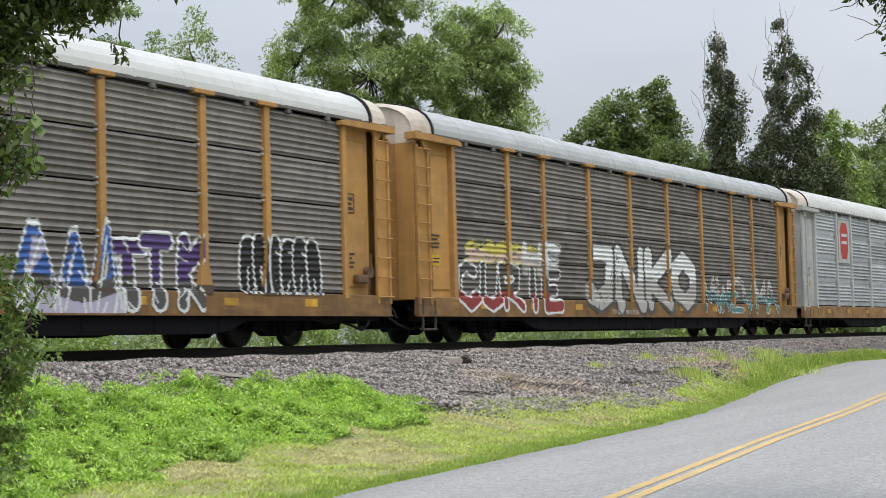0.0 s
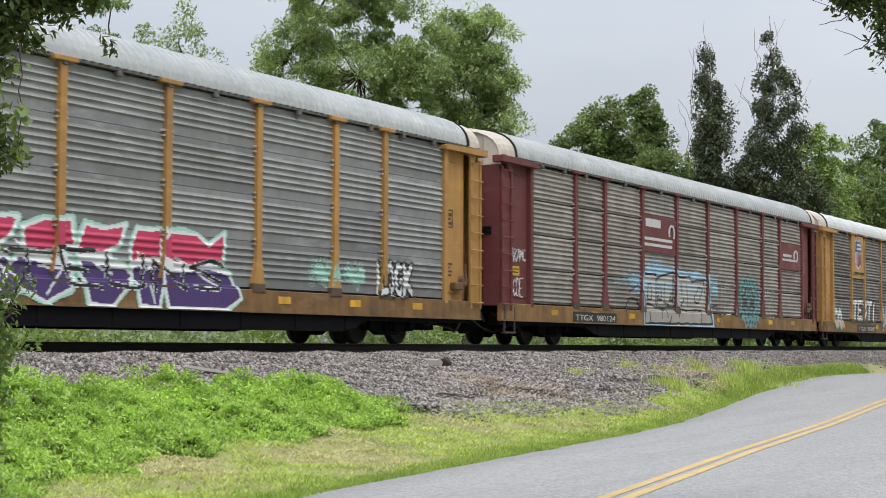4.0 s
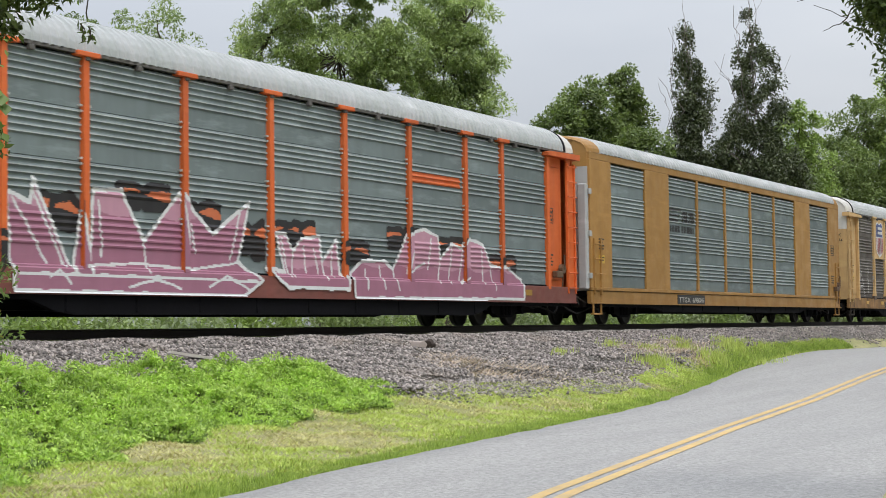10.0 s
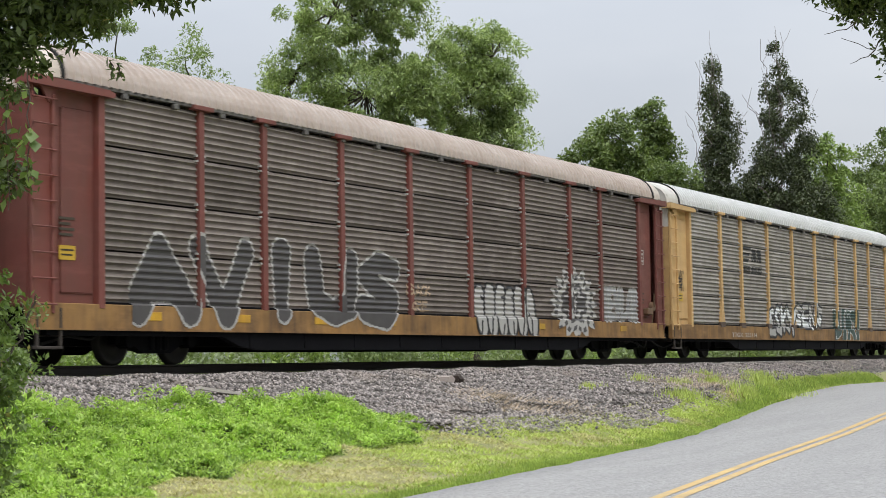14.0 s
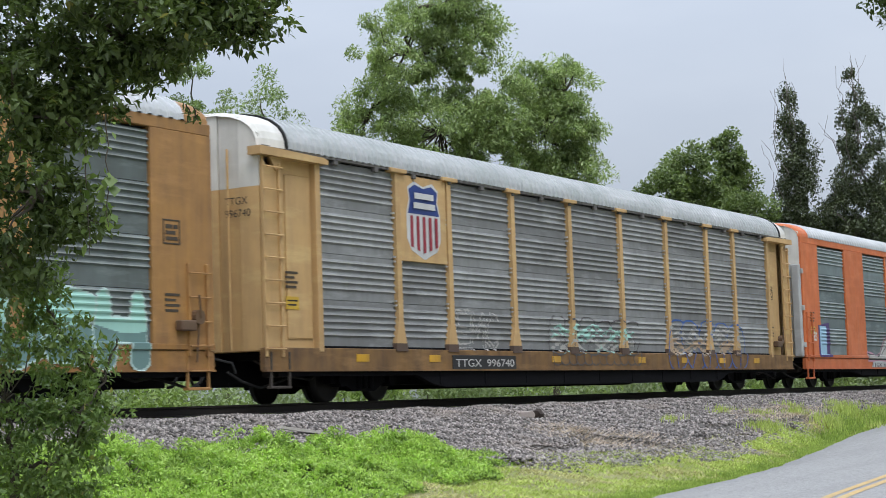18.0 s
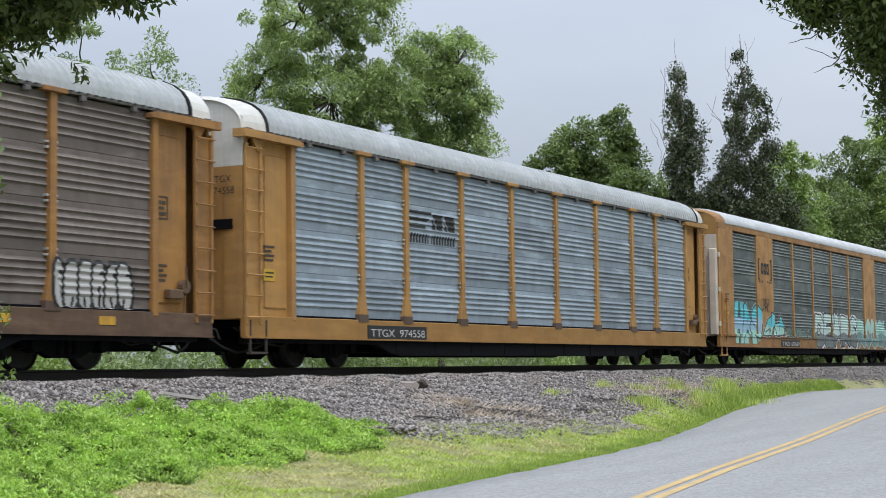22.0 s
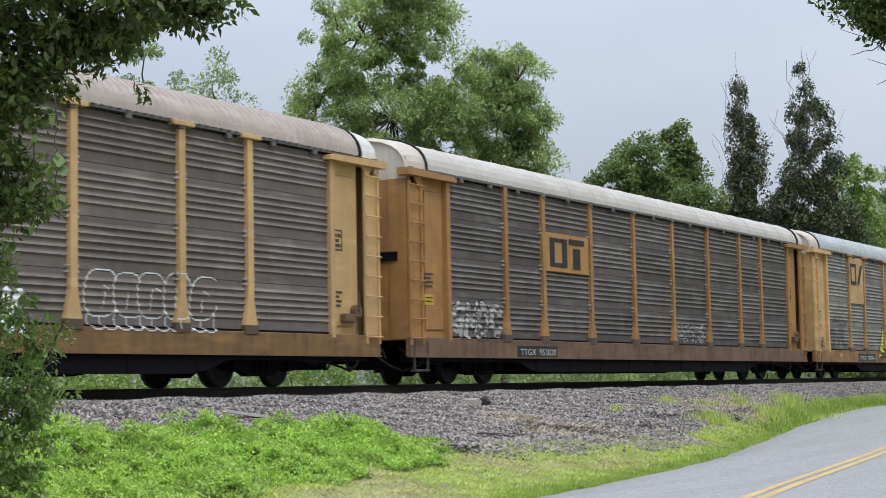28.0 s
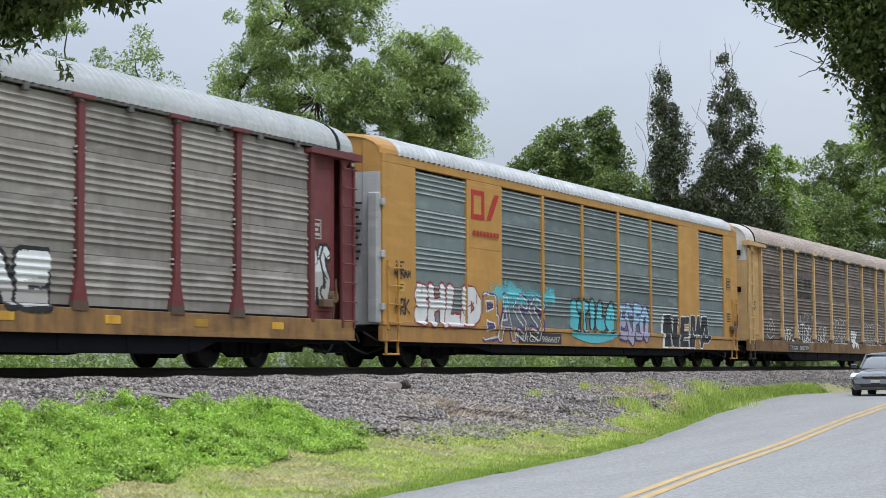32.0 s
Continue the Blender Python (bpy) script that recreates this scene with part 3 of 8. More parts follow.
def base_parts(car, sill_mat, half, deep=0.25, head=1.03):
    m = Mesh()
    m.box(-half, half, -1.49, -1.36, 0.60, head, 0, 0.012)
    m.box(-half, half, -1.52, -1.40, 0.585, 0.62, 0)
    part("side_sill", cached(("sill", sill_mat.name, half), lambda: m.done("side_sill", sill_mat)), car, "", None)
    part("side_sill", cached(("sill", sill_mat.name, half), None), car).rotation_euler = (0, 0, math.pi)
    u = Mesh()
    u.box(-13.4, 13.4, -1.36, 1.36, 0.82, 0.94)
    u.box(-13.4, 13.4, -0.36, 0.36, 0.34, 0.86)
    for k in range(-8, 9):
        u.box(k * 1.5 - 0.06, k * 1.5 + 0.06, -1.34, 1.34, 0.6, 0.84)
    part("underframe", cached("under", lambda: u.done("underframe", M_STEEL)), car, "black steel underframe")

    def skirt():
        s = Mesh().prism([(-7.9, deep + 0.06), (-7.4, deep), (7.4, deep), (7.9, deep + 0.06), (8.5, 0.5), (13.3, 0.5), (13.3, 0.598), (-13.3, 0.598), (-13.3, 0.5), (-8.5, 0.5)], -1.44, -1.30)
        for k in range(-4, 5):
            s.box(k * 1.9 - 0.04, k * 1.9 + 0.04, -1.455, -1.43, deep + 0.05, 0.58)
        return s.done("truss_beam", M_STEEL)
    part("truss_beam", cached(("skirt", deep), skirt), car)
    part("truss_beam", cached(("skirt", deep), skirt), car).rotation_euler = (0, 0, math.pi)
    for s in (-1, 1):
        add_truck(car, s * 10.0)
        c = part("coupler", coupler_mesh(), car)
        h = part("air_hose", hose_mesh(), car)
        lv = part("uncoupling_lever", lever_mesh(), car)
        if s < 0:
            c.rotation_euler = h.rotation_euler = lv.rotation_euler = (0, 0, math.pi)
        for make, name in ((cable_mesh, "brake_cable"), (rod_mesh, "brake_rod")):
            part(name, make(s), car)


def add_end(car, s, low, top, split, edge, x, rise=1.0):
    """The folding doors that close a car's end: upright leaves under the arch of the roof."""
    ay, az = [q[0] for q in ARCH], [q[1] * rise for q in ARCH]
    hub = part("end_frame", cached(("end_frame", low.name, edge, x), lambda: Mesh().box(x - 0.1, x - 0.04, -1.45, 1.45, 0.96, edge + 0.02).done("end_frame", low)), car)
    hub.rotation_euler = (0, 0, math.pi if s < 0 else 0)
    for j in range(6):
        a, b = -1.44 + j * 0.48 + 0.01, -1.44 + (j + 1) * 0.48 - 0.01

        def leaf():
            m = Mesh()
            x1 = x + (0.03 if j % 2 else 0.0)
            zs = [edge + float(np.interp(y, ay, az)) - 0.05 for y in (a, b)]
            m.box(x1 - 0.06, x1, a, b, 0.98, split, 0)
            q = [(a, split + 0.002), (b, split + 0.002), (b, zs[1]), (a, zs[0])]
            f, r = [(x1, y, z) for y, z in q], [(x1 - 0.06, y, z) for y, z in q]
            m.face(f, 1)
            m.face(r[::-1], 1)
            for k in range(4):
                n = (k + 1) % 4
                m.face([r[k], r[n], f[n], f[k]], 1)
            return m.done("door_leaf", [low, top])
        part("door_leaf", cached(("leaf", low.name, top.name, split, edge, x, j), leaf), hub)
    for y in (-0.72, 0.72):
        part("lock_rod", cached(("rod", low.name, edge, x, y), lambda: Mesh().tube((x + 0.05, y, 1.0), (x + 0.05, y, edge), 0.024).done("lock_rod", low)), hub)


class Car:
    """What one rail car looks like, and where its painted surface lies."""

    def __init__(self, kind, label, body, panel, post=None, sill=None, roof=None, style="bold", flared=True, cap=True, split=None, top=None, ribbed=True, strip=None, marked=True):
        self.kind, self.style, self.flared = kind, style, flared and kind == 'A'
        post, sill, roof, top = post or body, sill or body, roof or R_SILVER, top or (CREAM if kind == 'A' else body)
        self.ob = tagged(new("auto_rack_car"), label, "rail car", "auto rack cars of the train")
        ob = self.ob
        self.posts, self.zones, self.coats = [], [], 0
        split = split or (4.0 if top is WHITE else 4.5)
        if kind == "A":
            half, edge = 13.85, 4.74
            base_parts(ob, sill, 13.75)
            part("roof", roof_mesh(13.02, edge, roof, ribbed, RISE_A), ob, "arched sheet-metal roof")
            for s in (-1, 1):
                part("end_hood", hood_mesh(13.0, 13.74, edge, top if top is not body else roof, RISE_A), ob).rotation_euler = (0, 0, 0 if s > 0 else math.pi)
                part("roof_strap", strap_mesh(13.0, edge, RISE_A), ob).rotation_euler = (0, 0, 0 if s > 0 else math.pi)
            bays = list(zip(BAYS_A, BAYS_A[1:]))
            for a, b in bays:
                self.add_bay(a, b, panel, -1.40)
            for x in BAYS_A[1:-1]:
                self.posts.append((x, 0.085))
                p = part("side_post", post_mesh(post, flared, cap), ob, "", (x, 0, 0))
                for k in range(1, 4):
                    for dx in (-0.12, 0.12):
                        for dz in (-0.05, 0.045):
                            part("clip", clip_mesh(), p, "", (dx, 0, Z0 + TIER * k + dz))
                if flared:
                    part("post_foot", cached("post_foot", lambda: Mesh().prism([(-0.22, 0.985), (0.22, 0.985), (0.2, 1.15), (-0.2, 1.15)], -1.508, -1.39).done("post_foot", worn("foot_brown", (0.085, 0.05, 0.035), 0.5))), p)
            for s in (-1, 1):
                self.end_a(s, body, top, edge, split)
            for x in (-10.6, -7.9, -5.2, -2.4, 2.4, 5.2, 7.9, 10.6) if marked else ():
                part("reflector", cached("reflector", lambda: Mesh().box(-0.22, 0.22, -1.5, -1.485, 0.77, 0.92, 0, 0.004).done("reflector", worn("reflector_yellow", (0.58, 0.32, 0.02), 0.9, (0.2, 0.11, 0.04), 0.3, 0.5, 0.0, 0.35))), ob, "", (x, 0, 0))
            # black strip that paints the shadow gap between sheets and sill
            gap_strip = Mesh()
            gap_strip.box(-11.9, 11.9, -1.43, -1.34, 1.0, 1.075, 0, 0.006)
            part("panel_ledge", cached("gap_strip", lambda: gap_strip.done("panel_ledge", M_STEEL)), ob)
            rail = Mesh()
            rail.box(-13.7, 13.7, -1.50, -1.38, 4.70, 4.76, 0)
            part("roof_rail", cached("roof_rail", lambda: rail.done("roof_rail", worn("roof_rail_grey", (0.11, 0.105, 0.1), 0.6))), ob)
            for k in range(-9, 10):
                part("roof_clip", cached("knob", lambda: Mesh().box(-0.08, 0.05, -1.53, -1.44, 4.60, 4.69, 0, 0.01).done("roof_clip", worn("clip_dark", (0.1, 0.095, 0.09), 0.4))), ob, "", (k * 1.42, 0, 0))
            self.solid = []
        else:
            half, edge = 13.4, 4.92
            base_parts(ob, sill, 13.4, 0.36, 0.95)
            part("roof", roof_mesh(12.7, edge, roof, True, RISE_B), ob, "arched sheet-metal roof")
            for s in (-1, 1):
                part("end_hood", hood_mesh(12.68, 13.38, edge, body, RISE_B), ob).rotation_euler = (0, 0, 0 if s > 0 else math.pi)
            for a, b in BAYS_B:
                self.add_bay(a, b, panel, -1.43)
            for x in (-4.28, -1.43, 1.43, 4.28):
                self.posts.append((x, 0.075))
                part("side_post", post_mesh(post, False, False), ob, "", (x, 0, 0))
            self.solid = [(-13.4, -11.8), (-9.05, -6.98), (6.98, 9.05), (11.8, 13.4)]
            for a, b in self.solid:
                part("side_plate", cached(("plate", round(b - a, 3), body.name), lambda: Mesh().box(-(b - a) / 2, (b - a) / 2, -1.5, -1.36, 1.0, 4.72, 0, 0.012).done("side_plate", body)), ob, "", ((a + b) / 2, 0, 0))
            tr = Mesh().box(-13.4, 13.4, -1.5, -1.36, 4.72, 4.93, 0, 0.012)
            part("top_rail", cached(("top_rail", body.name), lambda: tr.done("top_rail", body)), ob)
            bt = Mesh().box(-13.4, 13.4, -1.52, -1.38, 0.96, 1.06, 0, 0.01)
            part("bottom_rail", cached(("bottom_rail", sill.name), lambda: bt.done("bottom_rail", sill)), ob)
            for s in (-1, 1):
                self.end_b(s, body, top, edge, split, strip)
        self.dark = body.name in ("paint_maroon", "paint_rust_brown")
        self.notices()
        fw = Mesh()
        fw.box(-half, half, 1.38, 1.42, 0.96, edge)
        part("far_side", cached(("far", half, edge, panel.name), lambda: fw.done("far_side", panel)), ob)

    def notices(self):
        """Stickers and stencilled notices on the end plates: a yellow label, a framed white grid, rows of small bars."""
        y = -1.39 if self.kind == "A" else -1.502
        xl, xr = (-12.75, 12.25) if self.kind == "A" else (-12.6, 12.3)

        def label():
            m = Mesh().box(-0.2, 0.2, y - 0.006, y + 0.004, 0, 0.24, 0)
            m.box(-0.16, 0.16, y - 0.009, y - 0.004, 0.15, 0.18, 1)
            m.box(-0.16, 0.12, y - 0.009, y - 0.004, 0.07, 0.1, 1)
            return m.done("notice_label", [plain("label_yellow", (0.60, 0.38, 0.04), 0.5), plain("label_ink", (0.04, 0.03, 0.02), 0.7)])

        def grid():
            m = Mesh()
            for a, b, c, d in ((-0.22, 0.22, 0, 0.025), (-0.22, 0.22, 0.4, 0.425), (-0.22, -0.195, 0, 0.42), (0.195, 0.22, 0, 0.42), (-0.15, 0.02, 0.27, 0.34), (0.05, 0.16, 0.27, 0.34), (-0.15, 0.1, 0.17, 0.23), (-0.15, 0.16, 0.07, 0.13)):
                m.box(a, b, y - 0.006, y + 0.002, c, d)
            return m.done("stencilled_notice", plain("stencil_pale", (0.50, 0.49, 0.46), 0.7) if self.dark else plain("stencil_dark", (0.06, 0.045, 0.03), 0.7))

        def rows():
            m = Mesh()
            for j in range(4):
                m.box(-0.2, 0.14 + 0.06 * math.sin(j * 2.4), y - 0.006, y + 0.002, j * 0.09, j * 0.09 + 0.045)
            return m.done("stencilled_rows", plain("stencil_dark", (0.06, 0.045, 0.03), 0.7))
        def winch():
            m = Mesh().box(12.35, 12.75, y - 0.16, y, 1.28, 1.46, 0, 0.02)
            m.tube((12.86, y - 0.14, 1.52), (12.86, y - 0.02, 1.52), 0.13, None, 12)
            m.tube((12.86, y - 0.15, 1.5), (12.8, y - 0.17, 1.9), 0.022)
            m.tube((12.86, y - 0.1, 1.4), (12.84, y - 0.06, 0.75), 0.018)
            return m.done("hand_brake", worn("brake_rusty", (0.13, 0.075, 0.04), 0.6, (0.06, 0.04, 0.03), 0.5))
        part("notice_label", cached(("label", y), label), self.ob, "yellow label with dark bars", (xl, 0, 1.75))
        part("stencilled_notice", cached(("grid", y, self.dark), grid), self.ob, "", (xr, 0, 2.75))
        part("stencilled_rows", cached(("rows", y), rows), self.ob, "", (xl, 0, 2.15))
        part("stencilled_rows", cached(("rows", y), rows), self.ob, "", (xr, 0, 1.6))
        part("hand_brake", cached(("brake", y), winch), self.ob, "rusty hand brake winch with its lever")

    def add_bay(self, a, b, panel, y):
        for t in range(4):
            part("side_sheet", sheet_mesh(b - a - 0.02, self.style, panel), self.ob, "", ((a + b) / 2, y, Z0 + t * TIER))
        self.zones.append((a, b, y))

    def end_a(self, s, body, top, edge, split):
        ob = self.ob

        def flip(o):
            if s > 0:
                o.scale = (-1, 1, 1)
            return o

        def side():
            m = Mesh()
            m.box(-13.3 if s < 0 else -13.08, -11.98, -1.36, -1.28, 0.95, 4.6, 0, 0.01)
            m.box(-12.9, -12.1, -1.385, -1.36, 1.2, 4.3, 0, 0.02)
            return m.done("end_plate", body)

        def corner():
            return Mesh().box(-12.06, -11.9, -1.5, -1.3, 0.95, 4.66, 0, 0.015).done("corner_post", body)

        def hood():
            m = Mesh()
            m.prism([(-13.9, 4.56), (-11.75, 4.56), (-11.75, 4.64), (-11.9, 4.68), (-13.9, 4.72)], -1.6, -1.3)
            m.prism([(-13.3, 4.3), (-13.1, 4.56), (-13.5, 4.56)], -1.5, -1.45)
            return m.done("end_bracket", body)
        part("end_plate", self.mirrored(("end_plate", body.name, s), side, s), ob)
        part("corner_post", self.mirrored(("corner", body.name), corner, s), ob)
        part("end_bracket", self.mirrored(("hood", body.name), hood, s), ob)
        lad = part("ladder", ladder_mesh(body), ob, "", (s * 13.46, 0, 0))
        for k in range(9):
            part("rung", rung_mesh(body), lad, "", (0, 0, 1.0 + k * 0.42))
        if s < 0:
            part("stirrup_step", step_mesh(M_IRON), ob, "dark steel stirrup step", (s * 13.3, 0, 0))
        add_end(ob, s, body, top, split, edge, 13.72, RISE_A)

    def end_b(self, s, body, top, edge, split, strip):
        ob = self.ob
        lad = part("ladder", ladder_mesh(body, True), ob, "", (s * 12.95, -0.03, 0))
        for k in range(5):
            part("rung", rung_mesh(body), lad, "", (0, 0, 0.6 + k * 0.42))
        part("stirrup_step", step_mesh(body), ob, "", (s * 12.95, 0, 0))
        add_end(ob, s, strip or body, top, split, edge, 13.38, 0.58)

        def hinge():
            m = Mesh()
            m.box(-13.62, -13.40, -1.46, -1.2, 1.0, 4.0, 0, 0.03)
            for z in (1.3, 2.5, 3.7):
                m.box(-13.5, -13.34, -1.53, -1.42, z, z + 0.16, 0, 0.01)
            return m.done("door_hinge_post", strip or body)
        if s < 0:
            part("door_hinge_post", cached(("hinge", (strip or body).name), hinge), ob)

    def mirrored(self, key, make, s):
        """The mesh as made for the tail end, or turned about for the head end."""
        me = cached(key, make)
        if s < 0:
            return me

        def flip():
            m2 = me.copy()
            m2.transform(Matrix.Diagonal((-1, 1, 1, 1)))
            m2.flip_normals()
            return m2
        return cached((key, "head"), flip)

    def surface(self, xs_, z):
        """How far out the near side lies along a row of places at one height."""
        n = len(xs_)
        if z < (1.03 if self.kind == "A" else 0.955):
            return np.full(n, -1.495 if z > 0.62 else -1.525)
        if self.kind == "B" and z < 1.065:
            return np.full(n, -1.525)
        y = np.full(n, -1.5 if self.kind == "B" else -1.39)
        r = ridge(self.style, z) if z > Z0 else 0.07
        for a, b, base in self.zones:
            y[(xs_ >= a) & (xs_ <= b)] = base - r
        grow = 0.13 * max(0.0, min(1.0, 1 - (z - Z0) / 0.55)) if self.flared else 0
        for px, w in self.posts:
            y[np.abs(xs_ - px) < w + grow] = -1.5
        for a, b in self.solid:
            y[(xs_ >= a) & (xs_ <= b)] = -1.5
        y[(np.abs(xs_) > 11.85) & (np.abs(xs_) < 12.08)] = -1.5
        return y

    def paint(self, name, label, x, z, w, h, mask, mats, cell=0.024):
        """Paint that follows the ridges, posts and sill. mask: for arrays of places (0 to 1 across, 0 to 1 up) the colour's number, or -1."""
        nx, nz = max(4, int(w / cell)), max(3, int(h / cell))
        u, v = (np.arange(nx) + 0.5) / nx, (np.arange(nz) + 0.5) / nz
        U, V = np.meshgrid(u, v)
        C = mask(U, V)
        xe = x + w * np.arange(nx + 1) / nx
        ze = z + h * np.arange(nz + 1) / nz
        xc = (xe[1:] + xe[:-1]) / 2
        m = Mesh()
        off = 0.006 + 0.0016 * self.coats
        self.coats += 1
        for r in range(nz):
            y0, y1 = self.surface(xc, ze[r] + 1e-4) - off, self.surface(xc, ze[r + 1] - 1e-4) - off
            row = C[r]
            cut = np.flatnonzero((np.diff(row) != 0) | (np.abs(np.diff(y0)) > 1e-6) | (np.abs(np.diff(y1)) > 1e-6)) + 1
            ends = [0, *cut.tolist(), nx]
            for a, b in zip(ends, ends[1:]):
                if row[a] >= 0:
                    m.face([(xe[a], y0[a], ze[r]), (xe[b], y0[a], ze[r]), (xe[b], y1[a], ze[r + 1]), (xe[a], y1[a], ze[r + 1])], int(row[a]))
        if m.f:
            part(name, m.done(name, mats), self.ob, label)

    def plate(self, x, z, w, h, mat, text="", ink=None):
        """The black board on the sill with the car's number in white."""
        if mat:
            part("number_board", Mesh().box(x, x + w, -1.505, -1.488, z, z + h, 0, 0.003).done("number_board", mat), self.ob)
        self.letters(text, x + 0.12, z + h * 0.18, h * 0.78, w - 0.24, ink)

    def letters(self, text, x, z, size, w, ink, y=-1.51):
        cu = bpy.data.curves.new("number", "FONT")
        cu.body, cu.size = text, size
        tmp = bpy.data.objects.new("number", cu)
        me = bpy.data.meshes.new_from_object(tmp)
        bpy.data.objects.remove(tmp)
        me.materials.clear()
        me.materials.append(ink)
        xs_ = [v.co.x for v in me.vertices]
        k = w / max(0.01, max(xs_) - min(xs_))
        me.transform(Matrix.Translation((x, y, z)) @ Matrix.Rotation(math.pi / 2, 4, "X") @ Matrix.Diagonal((k, 1, 1, 1)))
        part("car_number", me, self.ob)

    def end_letters(self, text, y, z, size, ink):
        """Lettering on the tail end's doors."""
        cu = bpy.data.curves.new("end_number", "FONT")
        cu.body, cu.size = text, size
        tmp = bpy.data.objects.new("end_number", cu)
        me = bpy.data.meshes.new_from_object(tmp)
        bpy.data.objects.remove(tmp)
        me.materials.clear()
        me.materials.append(ink)
        x = -13.79 if self.kind == "A" else -13.45
        me.transform(Matrix.Translation((x, y, z)) @ Matrix.Rotation(-math.pi / 2, 4, "Z") @ Matrix.Rotation(math.pi / 2, 4, "X"))
        part("end_number", me, self.ob)

    def sign(self, x, z, w, h, mat, shapes, y=-1.475):
        """A flat plate in a bay, with plain coloured shapes on it: (material, polygon)."""
        p = part("sign_panel", Mesh().box(x, x + w, y, -1.40, z, z + h, 0, 0.006).done("sign_panel", mat), self.ob)
        for j, (c, poly) in enumerate(shapes):
            d = 0.004 * (j + 1)
            part("emblem", Mesh().prism([(x + a * w, z + b * h) for a, b in poly], y - d, y - d + 0.003).done("emblem", c), p)


R_SILVER = worn("roof_silver", (0.39, 0.395, 0.40), 0.4, (0.2, 0.27, 0.24), 0.1, 0.55, 0.15, 0.05)
R_WHITE = worn("roof_white", (0.52, 0.52, 0.51), 0.3, (0.3, 0.36, 0.32), 0.08, 0.6, 0.0, 0.05)
R_BRIGHT = worn("roof_bright", (0.46, 0.47, 0.48), 0.3, (0.3, 0.33, 0.32), 0.08, 0.5, 0.15, 0.05)
R_CREAM = worn("roof_cream", (0.46, 0.43, 0.385), 0.5, (0.28, 0.25, 0.21), 0.15, 0.65, 0.0, 0.05)
R_TAN = worn("roof_tan", (0.40, 0.34, 0.30), 0.5, (0.3, 0.22, 0.17), 0.25, 0.6, 0.1, 0.05)

YEL = worn("paint_yellow", (0.43, 0.225, 0.06), 0.5)
YEL_C = worn("paint_yellow_clean", (0.43, 0.225, 0.05), 0.3, (0.2, 0.13, 0.06), 0.1)
YEL_O = worn("paint_ochre", (0.34, 0.175, 0.04), 0.4, (0.16, 0.10, 0.05), 0.15)
YEL_P = worn("paint_pale_yellow", (0.55, 0.35, 0.15), 0.35)
SILL_D = worn("sill_brown", (0.15, 0.085, 0.045), 0.9, (0.05, 0.035, 0.028), 0.8, 0.75, 0, 0.3)
SILL = worn("sill_rusty", (0.28, 0.15, 0.045), 0.95, (0.06, 0.04, 0.03), 0.8, 0.75, 0, 0.3)
YEL_R = worn("paint_yellow_rusty", (0.34, 0.165, 0.04), 0.85, (0.10, 0.06, 0.04), 0.6)
MAROON = worn("paint_maroon", (0.14, 0.026, 0.03), 0.35)
YEL_T = worn("paint_tan_yellow", (0.37, 0.19, 0.055), 0.75, (0.13, 0.075, 0.045), 0.45)
RUST = worn("paint_rust_brown", (0.17, 0.045, 0.035), 0.45)
ORANGE = worn("paint_orange", (0.62, 0.115, 0.018), 0.25)
ORANGE_D = worn("paint_orange_worn", (0.55, 0.14, 0.04), 0.35)
WHITE = worn("paint_white", (0.62, 0.60, 0.55), 0.35)
GREY_L = worn("paint_light_grey", (0.42, 0.43, 0.43), 0.35)
CREAM = worn("paint_cream", (0.58, 0.51, 0.43), 0.4)

CREST = {}


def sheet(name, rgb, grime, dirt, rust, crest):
    """Sheet metal, and a lighter copy for its ridge crests: rubbed metal plus a painted sky highlight."""
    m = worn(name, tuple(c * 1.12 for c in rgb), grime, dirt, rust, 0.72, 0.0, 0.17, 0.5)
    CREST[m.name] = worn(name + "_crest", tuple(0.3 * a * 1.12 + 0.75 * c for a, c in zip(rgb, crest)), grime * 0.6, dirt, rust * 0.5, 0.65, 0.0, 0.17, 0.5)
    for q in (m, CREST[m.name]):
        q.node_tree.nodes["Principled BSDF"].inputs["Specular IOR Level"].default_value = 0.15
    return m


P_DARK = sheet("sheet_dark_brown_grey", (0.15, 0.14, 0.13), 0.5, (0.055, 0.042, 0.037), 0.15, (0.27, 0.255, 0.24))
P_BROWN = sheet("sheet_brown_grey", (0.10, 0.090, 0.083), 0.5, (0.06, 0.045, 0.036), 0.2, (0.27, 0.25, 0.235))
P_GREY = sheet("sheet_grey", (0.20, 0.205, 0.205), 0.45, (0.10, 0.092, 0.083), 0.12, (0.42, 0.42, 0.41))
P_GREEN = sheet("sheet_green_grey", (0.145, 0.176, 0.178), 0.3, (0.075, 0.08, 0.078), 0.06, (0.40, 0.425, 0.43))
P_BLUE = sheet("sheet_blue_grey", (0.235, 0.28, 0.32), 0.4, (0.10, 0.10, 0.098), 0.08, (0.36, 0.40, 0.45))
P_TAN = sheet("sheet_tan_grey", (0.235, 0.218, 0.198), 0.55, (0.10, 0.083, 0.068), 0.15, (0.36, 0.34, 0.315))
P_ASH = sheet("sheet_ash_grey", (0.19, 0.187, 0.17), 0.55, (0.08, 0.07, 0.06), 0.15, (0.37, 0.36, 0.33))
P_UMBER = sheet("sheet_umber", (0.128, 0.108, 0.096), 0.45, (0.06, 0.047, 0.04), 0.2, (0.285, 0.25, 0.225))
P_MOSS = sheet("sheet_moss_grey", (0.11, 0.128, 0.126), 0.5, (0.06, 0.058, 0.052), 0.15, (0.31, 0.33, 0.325))
